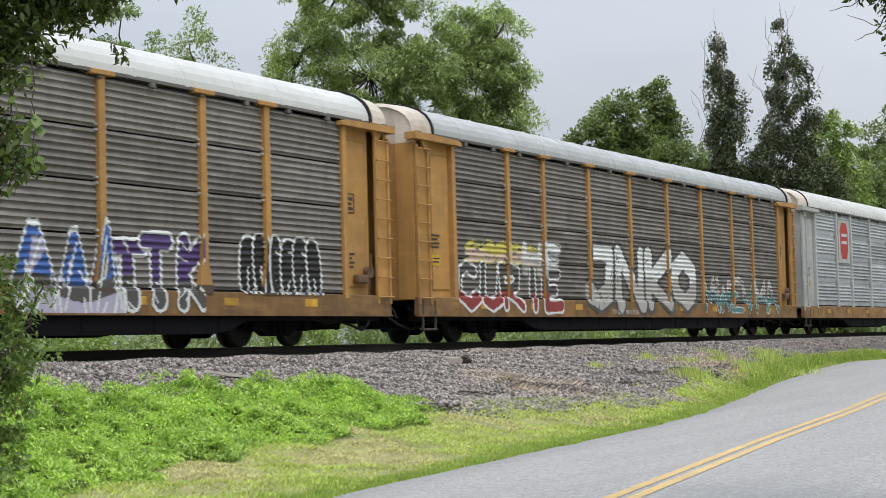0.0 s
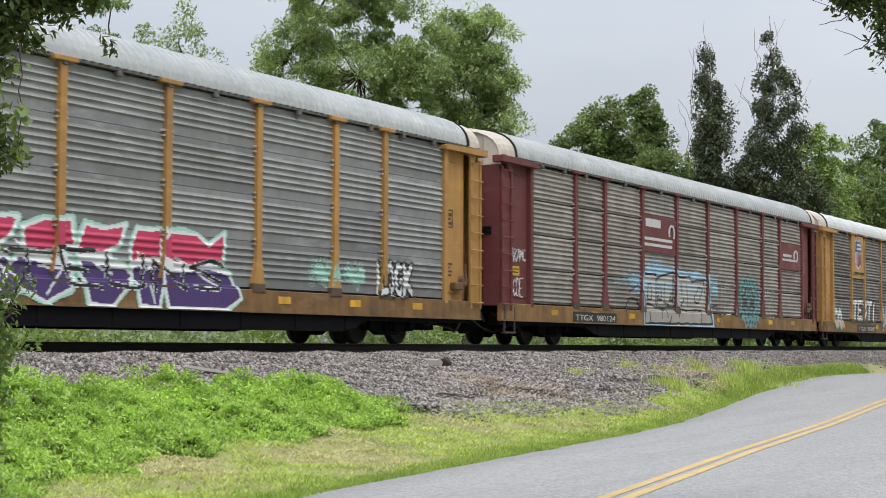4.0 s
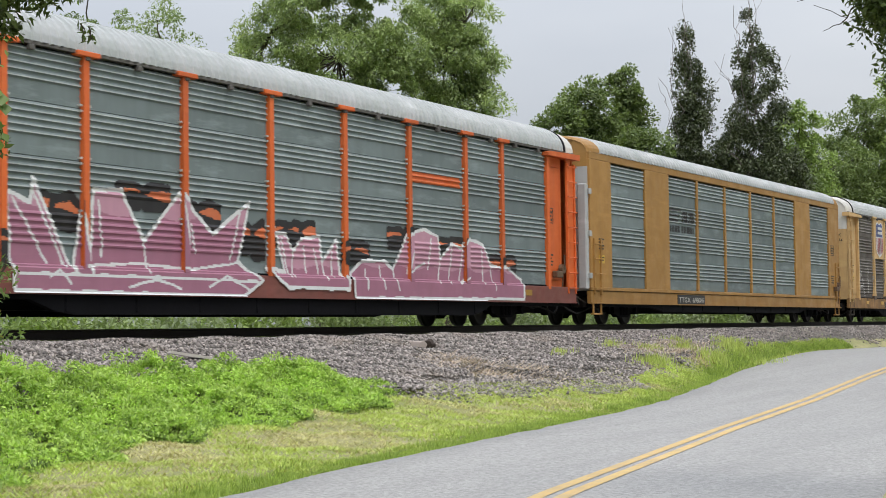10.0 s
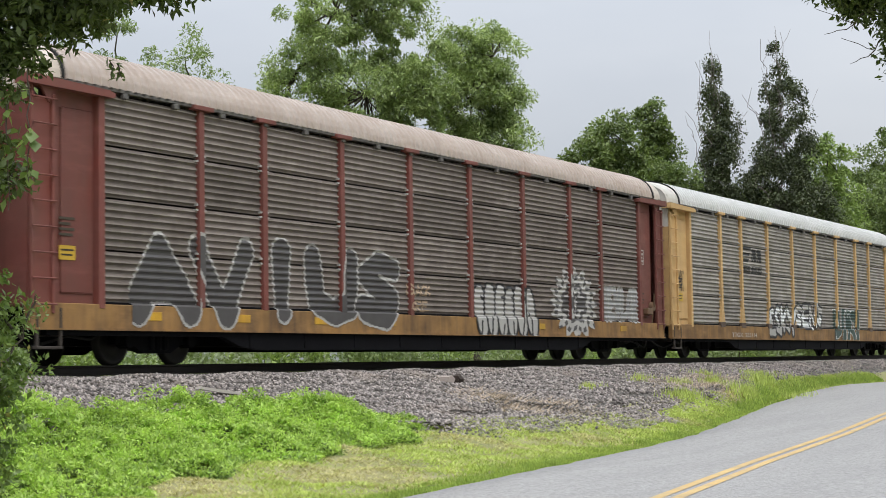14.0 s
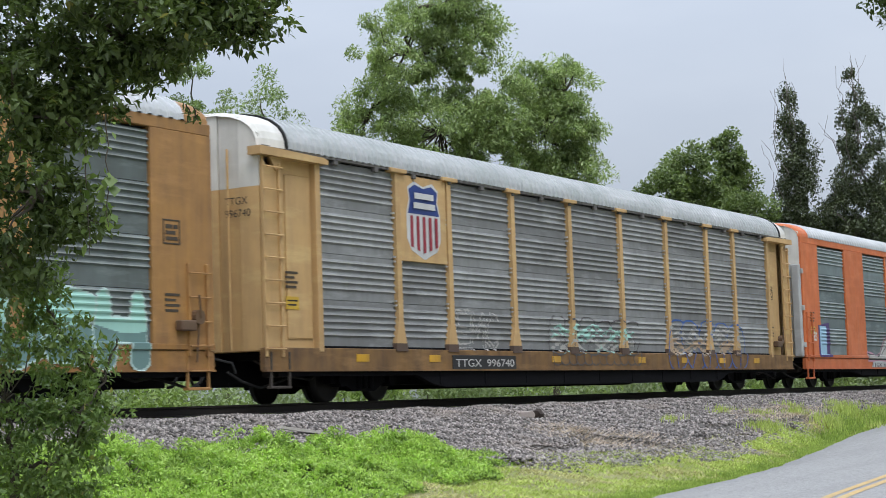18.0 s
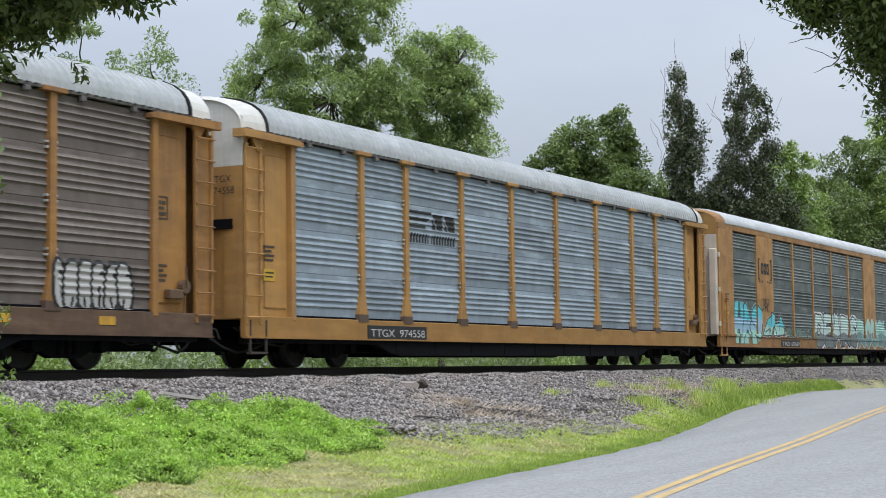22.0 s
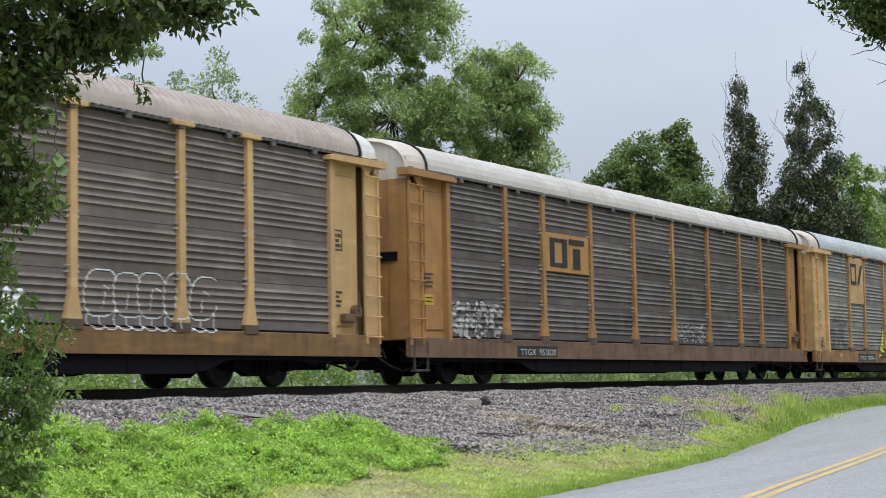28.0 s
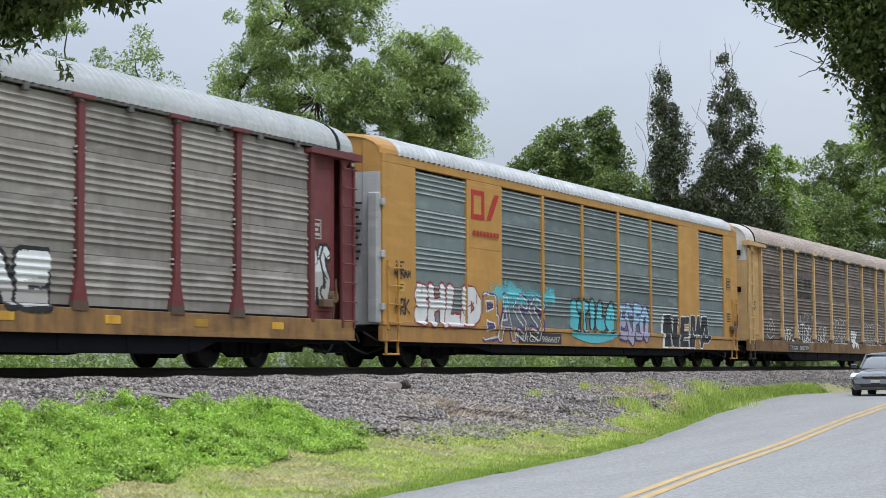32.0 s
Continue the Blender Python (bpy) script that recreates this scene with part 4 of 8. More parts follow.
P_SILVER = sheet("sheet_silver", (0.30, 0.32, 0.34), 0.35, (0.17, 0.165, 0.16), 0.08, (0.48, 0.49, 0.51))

CARS = {}
# how far each car stands off the even spacing of the couplers
SLACK = {1: -0.25, 3: -0.18, 4: -0.28, 5: -0.55, 6: -0.3, 7: -0.3, 8: 0.0, 9: 0.18, 10: 0.25, 11: 0.1, 12: -0.1, 13: -0.25, 14: -0.45, 15: -0.5, 16: -0.78, 17: -0.9, 18: -0.88}
CARS[-1] = Car("A", "silver auto rack car with a red sign on its side", GREY_L, P_SILVER, GREY_L, SILL, R_WHITE, "mid", False, False)
CARS[0] = Car("A", "yellow auto rack car with dark sheets and graffiti", YEL, P_DARK, YEL, SILL, R_SILVER, "fine", False, True, ribbed=False)
CARS[1] = Car("A", "yellow auto rack car with a shield sign and graffiti", YEL, P_DARK, YEL, SILL, R_WHITE, "fine", True, True, ribbed=False)
CARS[2] = Car("A", "maroon auto rack car with brown grey sheets", MAROON, P_TAN, MAROON, SILL, R_SILVER, "fine", True, True, top=CREAM, split=4.5)
CARS[3] = Car("A", "yellow auto rack car with grey sheets and bright graffiti", YEL, P_GREY, YEL, SILL, R_SILVER, "mid", True, True)
CARS[4] = Car("A", "yellow auto rack car with brown grey sheets and a shield sign", YEL_P, P_BROWN, YEL_P, SILL, R_SILVER, "mid", True, True, top=WHITE)
CARS[5] = Car("B", "yellow auto rack car with smooth plates and green grey sheets", YEL_O, P_GREEN, YEL_O, YEL_O, R_SILVER, strip=GREY_L)
CARS[6] = Car("A", "bright orange auto rack car with pink graffiti", ORANGE, P_GREEN, ORANGE, RUST, R_SILVER, "bold", False, True, top=WHITE)
CARS[7] = Car("A", "yellow auto rack car with dark grey sheets", YEL_P, P_TAN, YEL_P, SILL, R_WHITE, "fine", True, True, top=WHITE, marked=False)
CARS[8] = Car("A", "rusty brown auto rack car covered with pale graffiti", RUST, P_UMBER, RUST, SILL, R_TAN, "fine", False, True)
CARS[9] = Car("B", "orange auto rack car with smooth plates and graffiti", ORANGE_D, P_GREEN, ORANGE_D, ORANGE_D, R_BRIGHT, top=WHITE, strip=GREY_L)
CARS[10] = Car("A", "pale yellow auto rack car with a shield sign", YEL_P, P_GREY, YEL_P, SILL, R_SILVER, "mid", True, True, top=WHITE)
CARS[11] = Car("B", "tan auto rack car with smooth plates and mint graffiti", YEL_T, P_MOSS, YEL_T, YEL_R, R_BRIGHT, top=YEL_O, strip=CREAM)
CARS[12] = Car("A", "yellow auto rack car with blue grey sheets", YEL, P_BLUE, YEL, YEL_O, R_SILVER, "mid", True, True, top=WHITE, marked=False)
CARS[13] = Car("A", "dirty brown auto rack car with yellow posts", YEL_R, P_UMBER, YEL_R, SILL_D, R_SILVER, "mid", True, True, top=WHITE)
CARS[14] = Car("A", "yellow auto rack car with grey brown sheets", YEL_P, P_ASH, YEL, SILL, R_SILVER, "mid", True, True)
CARS[15] = Car("A", "yellow auto rack car with dark sheets and a yellow sign", YEL_T, P_BROWN, YEL_T, SILL_D, R_CREAM, "mid", True, False, ribbed=False, marked=False)
CARS[16] = Car("A", "pale yellow auto rack car with dark brown sheets", YEL_P, P_UMBER, YEL_P, SILL, R_TAN, "mid", True, True, top=WHITE, marked=False)
CARS[17] = Car("B", "yellow auto rack car with smooth plates and coloured graffiti", YEL_C, P_GREEN, YEL_C, YEL, R_BRIGHT, strip=GREY_L)
CARS[18] = Car("A", "brown auto rack car with tan grey sheets", MAROON, P_TAN, MAROON, SILL, R_SILVER, "mid", True, True, top=MAROON)

# ---- spray paint, numbers and signs on the cars ----
STROKES = {
    "A": [[(0, 0), (0.45, 1), (0.95, 0)], [(0.2, 0.38), (0.75, 0.38)]],
    "B": [[(0.05, 0), (0.05, 1), (0.7, 0.95), (0.75, 0.62), (0.1, 0.52), (0.85, 0.42), (0.85, 0.06), (0.05, 0)]],
    "C": [[(0.9, 0.85), (0.5, 1), (0.1, 0.75), (0.1, 0.25), (0.5, 0), (0.9, 0.18)]],
    "D": [[(0.05, 0), (0.05, 1), (0.65, 0.95), (0.92, 0.6), (0.85, 0.2), (0.5, 0), (0.05, 0)]],
    "E": [[(0.9, 1), (0.05, 1), (0.05, 0), (0.9, 0)], [(0.05, 0.5), (0.7, 0.5)]],
    "G": [[(0.9, 0.9), (0.4, 1), (0.08, 0.7), (0.1, 0.2), (0.5, 0), (0.92, 0.15), (0.92, 0.45), (0.55, 0.45)]],
    "H": [[(0.05, 0), (0.05, 1)], [(0.9, 0), (0.9, 1)], [(0.05, 0.5), (0.9, 0.5)]],
    "I": [[(0.5, 0), (0.5, 1)]],
    "J": [[(0.2, 1), (0.8, 1), (0.75, 0.2), (0.4, 0), (0.05, 0.2)]],
    "K": [[(0.05, 0), (0.05, 1)], [(0.9, 1), (0.1, 0.45), (0.95, 0)]],
    "L": [[(0.1, 1), (0.05, 0), (0.9, 0.05)]],
    "M": [[(0, 0), (0.1, 1), (0.5, 0.35), (0.9, 1), (1, 0)]],
    "N": [[(0.05, 0), (0.05, 1), (0.85, 0), (0.9, 1)]],
    "O": [[(0.5, 1), (0.08, 0.7), (0.1, 0.25), (0.5, 0), (0.9, 0.25), (0.92, 0.7), (0.5, 1)]],
    "P": [[(0.05, 0), (0.08, 1), (0.85, 0.9), (0.8, 0.5), (0.08, 0.45)]],
    "R": [[(0.05, 0), (0.05, 1), (0.8, 0.92), (0.78, 0.55), (0.1, 0.45), (0.9, 0)]],
    "S": [[(0.88, 0.88), (0.45, 1), (0.1, 0.75), (0.8, 0.35), (0.6, 0), (0.08, 0.12)]],
    "T": [[(0, 1), (1, 1)], [(0.5, 1), (0.5, 0)]],
    "U": [[(0.05, 1), (0.1, 0.15), (0.5, 0), (0.9, 0.15), (0.92, 1)]],
    "V": [[(0, 1), (0.45, 0), (0.95, 1)]],
    "W": [[(0, 1), (0.22, 0), (0.5, 0.7), (0.75, 0), (1, 1)]],
    "F": [[(0.9, 1), (0.05, 1), (0.05, 0)], [(0.05, 0.52), (0.7, 0.52)]],
    "Y": [[(0, 1), (0.48, 0.45), (0.95, 1)], [(0.48, 0.45), (0.45, 0)]],
    "1": [[(0.3, 0.8), (0.5, 1), (0.5, 0)]],
    "2": [[(0.1, 0.8), (0.45, 1), (0.85, 0.75), (0.1, 0), (0.9, 0)]],
    "X": [[(0, 1), (0.95, 0)], [(0.95, 1), (0, 0)]],
    "Z": [[(0.05, 1), (0.92, 1), (0.05, 0), (0.95, 0)]],
    "!": [[(0.5, 1), (0.45, 0.35)], [(0.45, 0.05), (0.45, 0.0)]],
}


def far_from(px, py, segs):
    d = np.full(px.shape, 9.0)
    for (ax, ay), (bx, by) in segs:
        vx, vy = bx - ax, by - ay
        t = np.clip(((px - ax) * vx + (py - ay) * vy) / (vx * vx + vy * vy + 1e-9), 0, 1)
        d = np.minimum(d, np.hypot(px - ax - t * vx, py - ay - t * vy))
    return d


def sprayed(letters, w, h, thick, edge, glow=0.0, seed=0, spiky=False, lean=0.0, hollow=False, bands=(0.5,), worn_off=0.0, wander=0.06, lines=0):
    """A mask for Car.paint: packed letters with fills in bands from the top (2, 3, 4), an outline (1) and a halo (0)."""
    rng = np.random.default_rng(seed)
    n = len(letters)
    made = []
    for j in range(n):
        cw = w / n
        room = h - 2 * thick - 2 * edge
        sx, sy = max(0.05, cw - 1.0 * thick), room * (1 - 1.6 * wander * rng.random())
        ox, oy = j * cw + 0.5 * thick, thick + edge + (room - sy) * rng.random()
        tilt = lean + rng.normal() * wander
        segs = []
        for line in STROKES.get(letters[j], []):
            q = [(ox + (a + wander * rng.normal() * 0.5) * sx + tilt * b * sy, oy + min(1, max(0, b + wander * rng.normal() * 0.4)) * sy) for a, b in line]
            segs += list(zip(q, q[1:]))
            if spiky:
                for e, o in ((q[0], q[1]), (q[-1], q[-2])):
                    k = 0.45 / max(0.1, math.hypot(e[0] - o[0], e[1] - o[1]))
                    segs.append((e, (e[0] + (e[0] - o[0]) * k * 0.4 + 0.08 * rng.normal(), min(h - 0.02, max(0.02, e[1] + (e[1] - o[1]) * k)))))
        made.append(segs)
    scratch = []
    for _ in range(lines):
        x, y = rng.random() * w, rng.random() * h
        a = rng.random() * 3.1
        scratch.append(((x, y), (x + 0.3 * math.cos(a), y + 0.3 * math.sin(a))))
    grit = np.random.default_rng(seed + 99)

    def mask(U, V):
        X, Y = U * w, V * h
        wob = 0.014 * np.sin(X * 7 + seed) * np.sin(Y * 9 + seed * 2)
        out = np.full(X.shape, -1)
        noise_ = grit.normal(size=X.shape) * 0.004
        all_d = np.full(X.shape, 9.0)
        fill = np.full(X.shape, 2)
        for j, c in enumerate(bands):
            fill = np.where(Y < h * c + 0.07 * np.sin(X * 3.1 + j), 3 + j, fill)
        for j, segs in enumerate(made):
            width = thick * (1 + 0.18 * np.sin(Y * 5 / h + j * 1.7))
            d = far_from(X + wob, Y + wob, segs) + noise_ + thick - width
            all_d = np.minimum(all_d, d)
            out = np.where(d < thick + edge, 1, out)
            if hollow:
                out = np.where(d < thick - edge, -1, out)
            else:
                out = np.where(d < thick, fill, out)
        if scratch:
            out = np.where((out >= 2) & (far_from(X, Y, scratch) < 0.016), 1, out)
        if glow:
            halo = glow * (0.7 + 0.45 * np.sin(X * 4 + seed) * np.sin(X * 1.7))
            out = np.where((out < 0) & (all_d < thick + edge + halo + noise_ * 5), 0, out)
        if worn_off:
            bare = np.zeros(X.shape)
            for j in range(1, 6):
                a = grit.random(4) * 6.3
                bare += np.sin(X * 3.1 * j + a[0] + 2 * np.sin(Y * 2 + a[1])) * np.sin(Y * 9.0 * j + a[2] + np.sin(X + a[3]))
            bare += grit.normal(size=X.shape) * 0.5
            out = np.where(bare > np.quantile(bare, 1 - worn_off), -1, out)
        return out
    return mask


def burner(w, h, peaks, seed, edge=0.035, cuts=8, bands=(0.5,), patch=0.3):
    """A mask for one wide painted piece: a jagged outline with peaks, fills in bands and patches, and dark lines drawn through it."""
    rng = np.random.default_rng(seed)
    px = (np.arange(peaks) + 0.2 + 0.6 * rng.random(peaks)) / peaks * w
    ph = h * (0.72 + 0.28 * rng.random(peaks))
    wide = w / peaks * (0.35 + 0.3 * rng.random(peaks))
    segs = []
    for x, y, q in zip(px, ph, wide):
        lean = rng.normal() * q * 0.4
        segs += [((x - q * 0.9, 0.05), (x + lean - 0.1, y * 0.85)), ((x + q * 0.9, 0.05), (x + lean + 0.12, y * 0.8))]
        for _ in range(cuts):
            a, b = x + rng.normal() * q * 0.6, y * rng.random() * 0.75
            c, e = a + rng.normal() * q * 0.6, b + rng.normal() * h * 0.2
            segs += [((a, b), (c, e)), ((c, e), (c + rng.normal() * q * 0.3, e - rng.random() * h * 0.3))]
    blot = rng.random((40, 2)) * np.array([w, h])
    tint = rng.integers(2, 5, 40)

    def mask(U, V):
        X, Y = U * w, V * h
        top = np.full(X.shape, 0.22 * h)
        for x, y, q in zip(px, ph, wide):
            d = np.abs(X - x) / q
            top = np.maximum(top, np.where(d < 1.3, y * (1 - 0.75 * np.clip(d - 0.25, 0, 1.05)), 0))
        top = top + 0.03 * np.sin(X * 9 + seed)
        inside = (Y < top) & (X > 0.05 + 0.2 * (Y / h)) & (X < w - 0.05 - 0.2 * (Y / h))
        rim = (Y > top - edge * 2.2) | (X < 0.1 + 0.2 * (Y / h)) | (X > w - 0.1 - 0.2 * (Y / h))
        fill = np.full(X.shape, 2)
        for j, c in enumerate(bands):
            fill = np.where(Y < h * c + 0.1 * np.sin(X * 2.7), 3 + j, fill)
        near = np.argmin((X[..., None] - blot[:, 0]) ** 2 + (Y[..., None] - blot[:, 1]) ** 2, axis=-1)
        fill = np.where((near % 10) < patch * 10, tint[near], fill)
        out = np.where(inside, fill, -1)
        d = far_from(X, Y, segs)
        out = np.where(inside & ((d < edge) | rim), 1, out)
        return np.where((Y < top + 0.07) & (Y >= top) & (X > 0.1) & (X < w - 0.1), 0, out)
    return mask


def within(X, Y, poly):
    """Which places lie inside a closed outline."""
    odd = np.zeros(X.shape, dtype=bool)
    for (ax, ay), (bx, by) in zip(poly, poly[1:] + poly[:1]):
        if ay != by:
            odd ^= ((ay > Y) != (by > Y)) & (X < (bx - ax) * (Y - ay) / (by - ay) + ax)
    return odd


def mural(shapes, lines, bands=(0.5,), edge=0.03, halo=0.0, hollow=False):
    """A mask of outlined shapes, in metres from the piece's corner: fills in bands (2, 3, 4), outlines and lines (1), a halo (0)."""
    top = max(b for q in shapes for _, b in q)
    right = max(a for q in shapes + lines for a, _ in q) + 0.12

    def mask(U, V):
        X, Y = U * right, V * (max(b for q in shapes + lines for _, b in q) + 0.12)
        wob = 0.012 * np.sin(X * 8.3) * np.sin(Y * 11.7)
        out = np.full(X.shape, -1)
        fill = np.full(X.shape, 2)
        for j, c in enumerate(bands):
            fill = np.where(Y < top * c + 0.05 * np.sin(X * 3.7 + j), 3 + j, fill)
        for q in shapes:
            d = far_from(X + wob, Y + wob, list(zip(q, q[1:] + q[:1])))
            out = np.where((out < 0) & (d < edge + halo * (0.75 + 0.5 * np.sin(X * 3.3) * np.sin(X * 1.3))), 0, out) if halo else out
            out = np.where(within(X + wob, Y + wob, q), -1 if hollow else fill, out)
            out = np.where(d < edge, 1, out)
        for q in lines:
            out = np.where(far_from(X + wob, Y + wob, list(zip(q, q[1:]))) < edge * 0.85, 1, out)
        return out
    return mask


def bubbles(w, h, n, seed, edge=0.03, hollow=False, foot=0.3, tint=()):
    """A mask of swollen letters packed side by side, with round feet below and slits drawn into them."""
    g = np.random.default_rng(seed)
    lobes, slits = [], []

    def lobe(cx, cz, rx, rz, lean):
        return [(cx + rx * abs(math.cos(a)) ** 0.7 * math.copysign(1, math.cos(a)) + lean * math.sin(a), cz + rz * abs(math.sin(a)) ** 0.8 * math.copysign(1, math.sin(a))) for a in (2 * math.pi * k / 18 for k in range(18))]
    cw = (w - 0.2) / n
    for j in range(n):
        cx = 0.1 + cw * (j + 0.5)
        for f in (-0.22, 0.24) if foot else ():
            lobes.append(lobe(cx + f * cw, foot * h * 0.75, cw * 0.3, foot * h * 0.7, 0.0))
        top = h * (0.9 + 0.08 * g.random())
        lobes.append(lobe(cx + 0.05 * cw * g.normal(), (top + foot * h) / 2, cw * (0.56 + 0.08 * g.random()), (top - foot * h) / 2 + 0.04, 0.08 * cw * g.normal()))
        z0 = foot * h + (0.1 * h if foot else 0.03)
        slits.append([(cx + 0.1 * cw * g.normal(), z0), (cx + 0.1 * cw * g.normal(), z0 + h * (0.15 + 0.28 * g.random()))])
        if g.random() < 0.6:
            slits.append([(cx + cw * 0.1, h * 0.72), (cx + cw * 0.3, h * (0.62 + 0.12 * g.random()))])

    def mask(U, V):
        X, Y = U * w, V * h
        out = np.full(X.shape, -1)
        for j, q in enumerate(lobes):
            d = far_from(X, Y, list(zip(q, q[1:] + q[:1])))
            out = np.where(within(X, Y, q), -1 if hollow else (3 if j in tint else 2), out)
            out = np.where(d < edge, 1, out)
        for q in slits:
            out = np.where(far_from(X, Y, list(zip(q, q[1:]))) < edge * 0.9, 1, out)
        return out
    return mask


def mandala(U, V):
    """Rings and rays of white round a dark face."""
    X, Y = (U - 0.5) * 2, (V - 0.45) * 2
    r, a = np.hypot(X, Y * 0.9), np.arctan2(Y, X)
    edge_ = 0.82 + 0.1 * np.cos(a * 16)
    out = np.where(r < edge_, np.where(np.sin(r * 26 + 1.5 * np.cos(a * 8)) > 0, 1, 0), -1)
    out = np.where((r > 0.5) & (r < edge_) & (np.cos(a * 24 + r * 9) > 0.3), 1, out)
    return np.where((np.abs(Y) < 0.16) & (np.abs(np.abs(X) - 0.25) < 0.14), 0, out)


def haze(seed, fade=0.5):
    """Overspray with a ragged edge."""
    g = np.random.default_rng(seed)

    def mask(U, V):
        f = np.sin(U * 9 + seed) * 0.2 + np.sin(U * 23 + V * 7) * 0.12 - np.abs(V - 0.5) * 1.5 + 0.55 - 0.4 * np.abs(U - 0.5)
        return np.where(f + g.normal(size=U.shape) * fade * 0.4 > 0.2, 0, -1)
    return mask


def ink(name, rgb):
    return worn("spray_" + name, rgb, 0.22, (0.10, 0.09, 0.085), 0.03, 0.6, 0, 0.05, 0.1)


I_BLACK, I_WHITE, I_GREY = ink("black", (0.008, 0.008, 0.01)), ink("white", (0.68, 0.70, 0.70)), ink("grey", (0.30, 0.30, 0.30))
I_RED, I_DRED, I_PINK = ink("crimson", (0.50, 0.04, 0.11)), ink("dark_red", (0.25, 0.03, 0.03)), ink("pink", (0.50, 0.26, 0.34))
I_MAUVE, I_PURPLE, I_LILAC = ink("mauve", (0.34, 0.14, 0.21)), ink("purple", (0.06, 0.03, 0.14)), ink("lilac", (0.40, 0.38, 0.50))
I_BLUE, I_SKY, I_CYAN = ink("blue", (0.03, 0.10, 0.34)), ink("sky_blue", (0.30, 0.48, 0.62)), ink("cyan", (0.10, 0.50, 0.58))
I_MINT, I_TEAL = ink("mint", (0.36, 0.62, 0.54)), ink("teal", (0.05, 0.22, 0.23))
I_YEL, I_CREAM, I_ORG = ink("yellow", (0.52, 0.47, 0.10)), ink("cream", (0.55, 0.42, 0.34)), ink("orange", (0.55, 0.14, 0.05))
I_JADE = ink("jade", (0.14, 0.24, 0.23))
I_BONE = ink("bone", (0.36, 0.33, 0.29))
I_FROST, I_SLATE, I_TEALP = ink("frost", (0.46, 0.60, 0.56)), ink("slate", (0.13, 0.155, 0.155)), ink("pale_teal", (0.13, 0.33, 0.34))
I_PALE = ink("pale", (0.42, 0.41, 0.39))
TXT = plain("stencil_white", (0.62, 0.61, 0.58), 0.7)
TXT_D = plain("stencil_black", (0.02, 0.02, 0.02), 0.7)
BOARD = plain("board_black", (0.02, 0.02, 0.022), 0.6)


def tag(k, name, x, z, w, h, letters, mats, thick=0.13, edge=0.04, glow=0.0, **kw):
    """mats: halo, outline, fills from the top down."""
    CARS[k].paint("graffiti", name, x, z, w, h, sprayed(letters, w, h, thick, edge * (1.0 if kw.get("hollow") or edge < 0.02 else 2.4 if mats[1] is I_BLACK else 1.55), glow, seed=(k * 31 + int(x * 10)) % 97 + 3, **kw), mats)


def bubble(k, name, x, z, w, h, n, mats, edge=0.03, **kw):
    CARS[k].paint("graffiti", name, x, z, w, h, bubbles(w, h, n, (k * 17 + int(x * 7)) % 89 + 1, edge, **kw), mats)


def fivecol(glow, line, a, b, c=None):
    return [glow, line, a, b, c or a]


def bars_mask(kind):
    """Plain shapes in place of a railway's emblem: stripes, blocks and a bar for its words."""
    def mask(U, V):
        out = np.full(U.shape, -1)
        if kind == "stripes":
            s = (V > 0.42) & (U < 0.48 - 0.25 * (0.95 - V)) & ((V * 9).astype(int) % 2 == 0)
            b = (V > 0.45) & (V < 0.95) & (((U > 0.5) & (U < 0.72)) | ((U > 0.76) & (U < 0.98))) & (np.abs(((U * 4.2) % 1) - (1 - V)) > 0.06)
            t = (V > 0.0) & (V < 0.3) & (((U * 17) % 1) < 0.72) & (np.abs(U - 0.46) > 0.03)
            out[s | b | t] = 0
        elif kind == "rings":
            out[(np.abs(U - 0.5) > 0.43) & (V > 0.1)] = 0
            out[(np.abs(U - 0.5) > 0.37) & (V > 0.1) & (np.abs(V - 0.55) > 0.38)] = 0
            for c0 in (0.3, 0.5, 0.7):
                out[(np.abs(U - c0) < 0.085) & (np.abs(V - 0.58) < 0.22)] = 0
                out[(np.abs(U - c0) < 0.03) & (np.abs(V - 0.58) < 0.1)] = -1
            out[(V < 0.08) & (np.abs(((U * 8) % 1) - 0.5) < 0.25) & (np.abs(U - 0.5) > 0.12)] = 0
        elif kind == "bar":
            out[(V > 0.35) & (((U * 4) % 1) < 0.85)] = 0
            out[(V < 0.2) & (U > 0.0)] = 0
        return out
    return mask


def emblem_shield(blue, red, white):
    s = [(0.36, 0.90), (0.50, 0.86), (0.64, 0.90), (0.74, 0.84), (0.72, 0.74), (0.76, 0.62), (0.76, 0.40), (0.70, 0.30), (0.5, 0.22), (0.30, 0.30), (0.24, 0.40), (0.24, 0.62), (0.28, 0.74), (0.26, 0.84)][::-1]
    out = [(white, [(0.5 + (a - 0.5) * 1.08, 0.56 + (b - 0.56) * 1.06) for a, b in s]),
           (blue, [(0.24, 0.62), (0.76, 0.62), (0.72, 0.74), (0.74, 0.84), (0.64, 0.89), (0.50, 0.86), (0.36, 0.89), (0.26, 0.84), (0.28, 0.74)])]
    for j in range(5):
        a = 0.275 + j * 0.1
        out.append((red, [(a, 0.33 - 0.07 * (1 - abs(a - 0.48) / 0.25)), (a + 0.045, 0.33 - 0.07 * (1 - abs(a - 0.44) / 0.25)), (a + 0.045, 0.60), (a, 0.60)]))
    for b, w in ((0.76, 0.32), (0.67, 0.36)):
        out.append((white, [(0.5 - w / 2, b), (0.5 + w / 2, b), (0.5 + w / 2, b + 0.055), (0.5 - w / 2, b + 0.055)]))
    return out


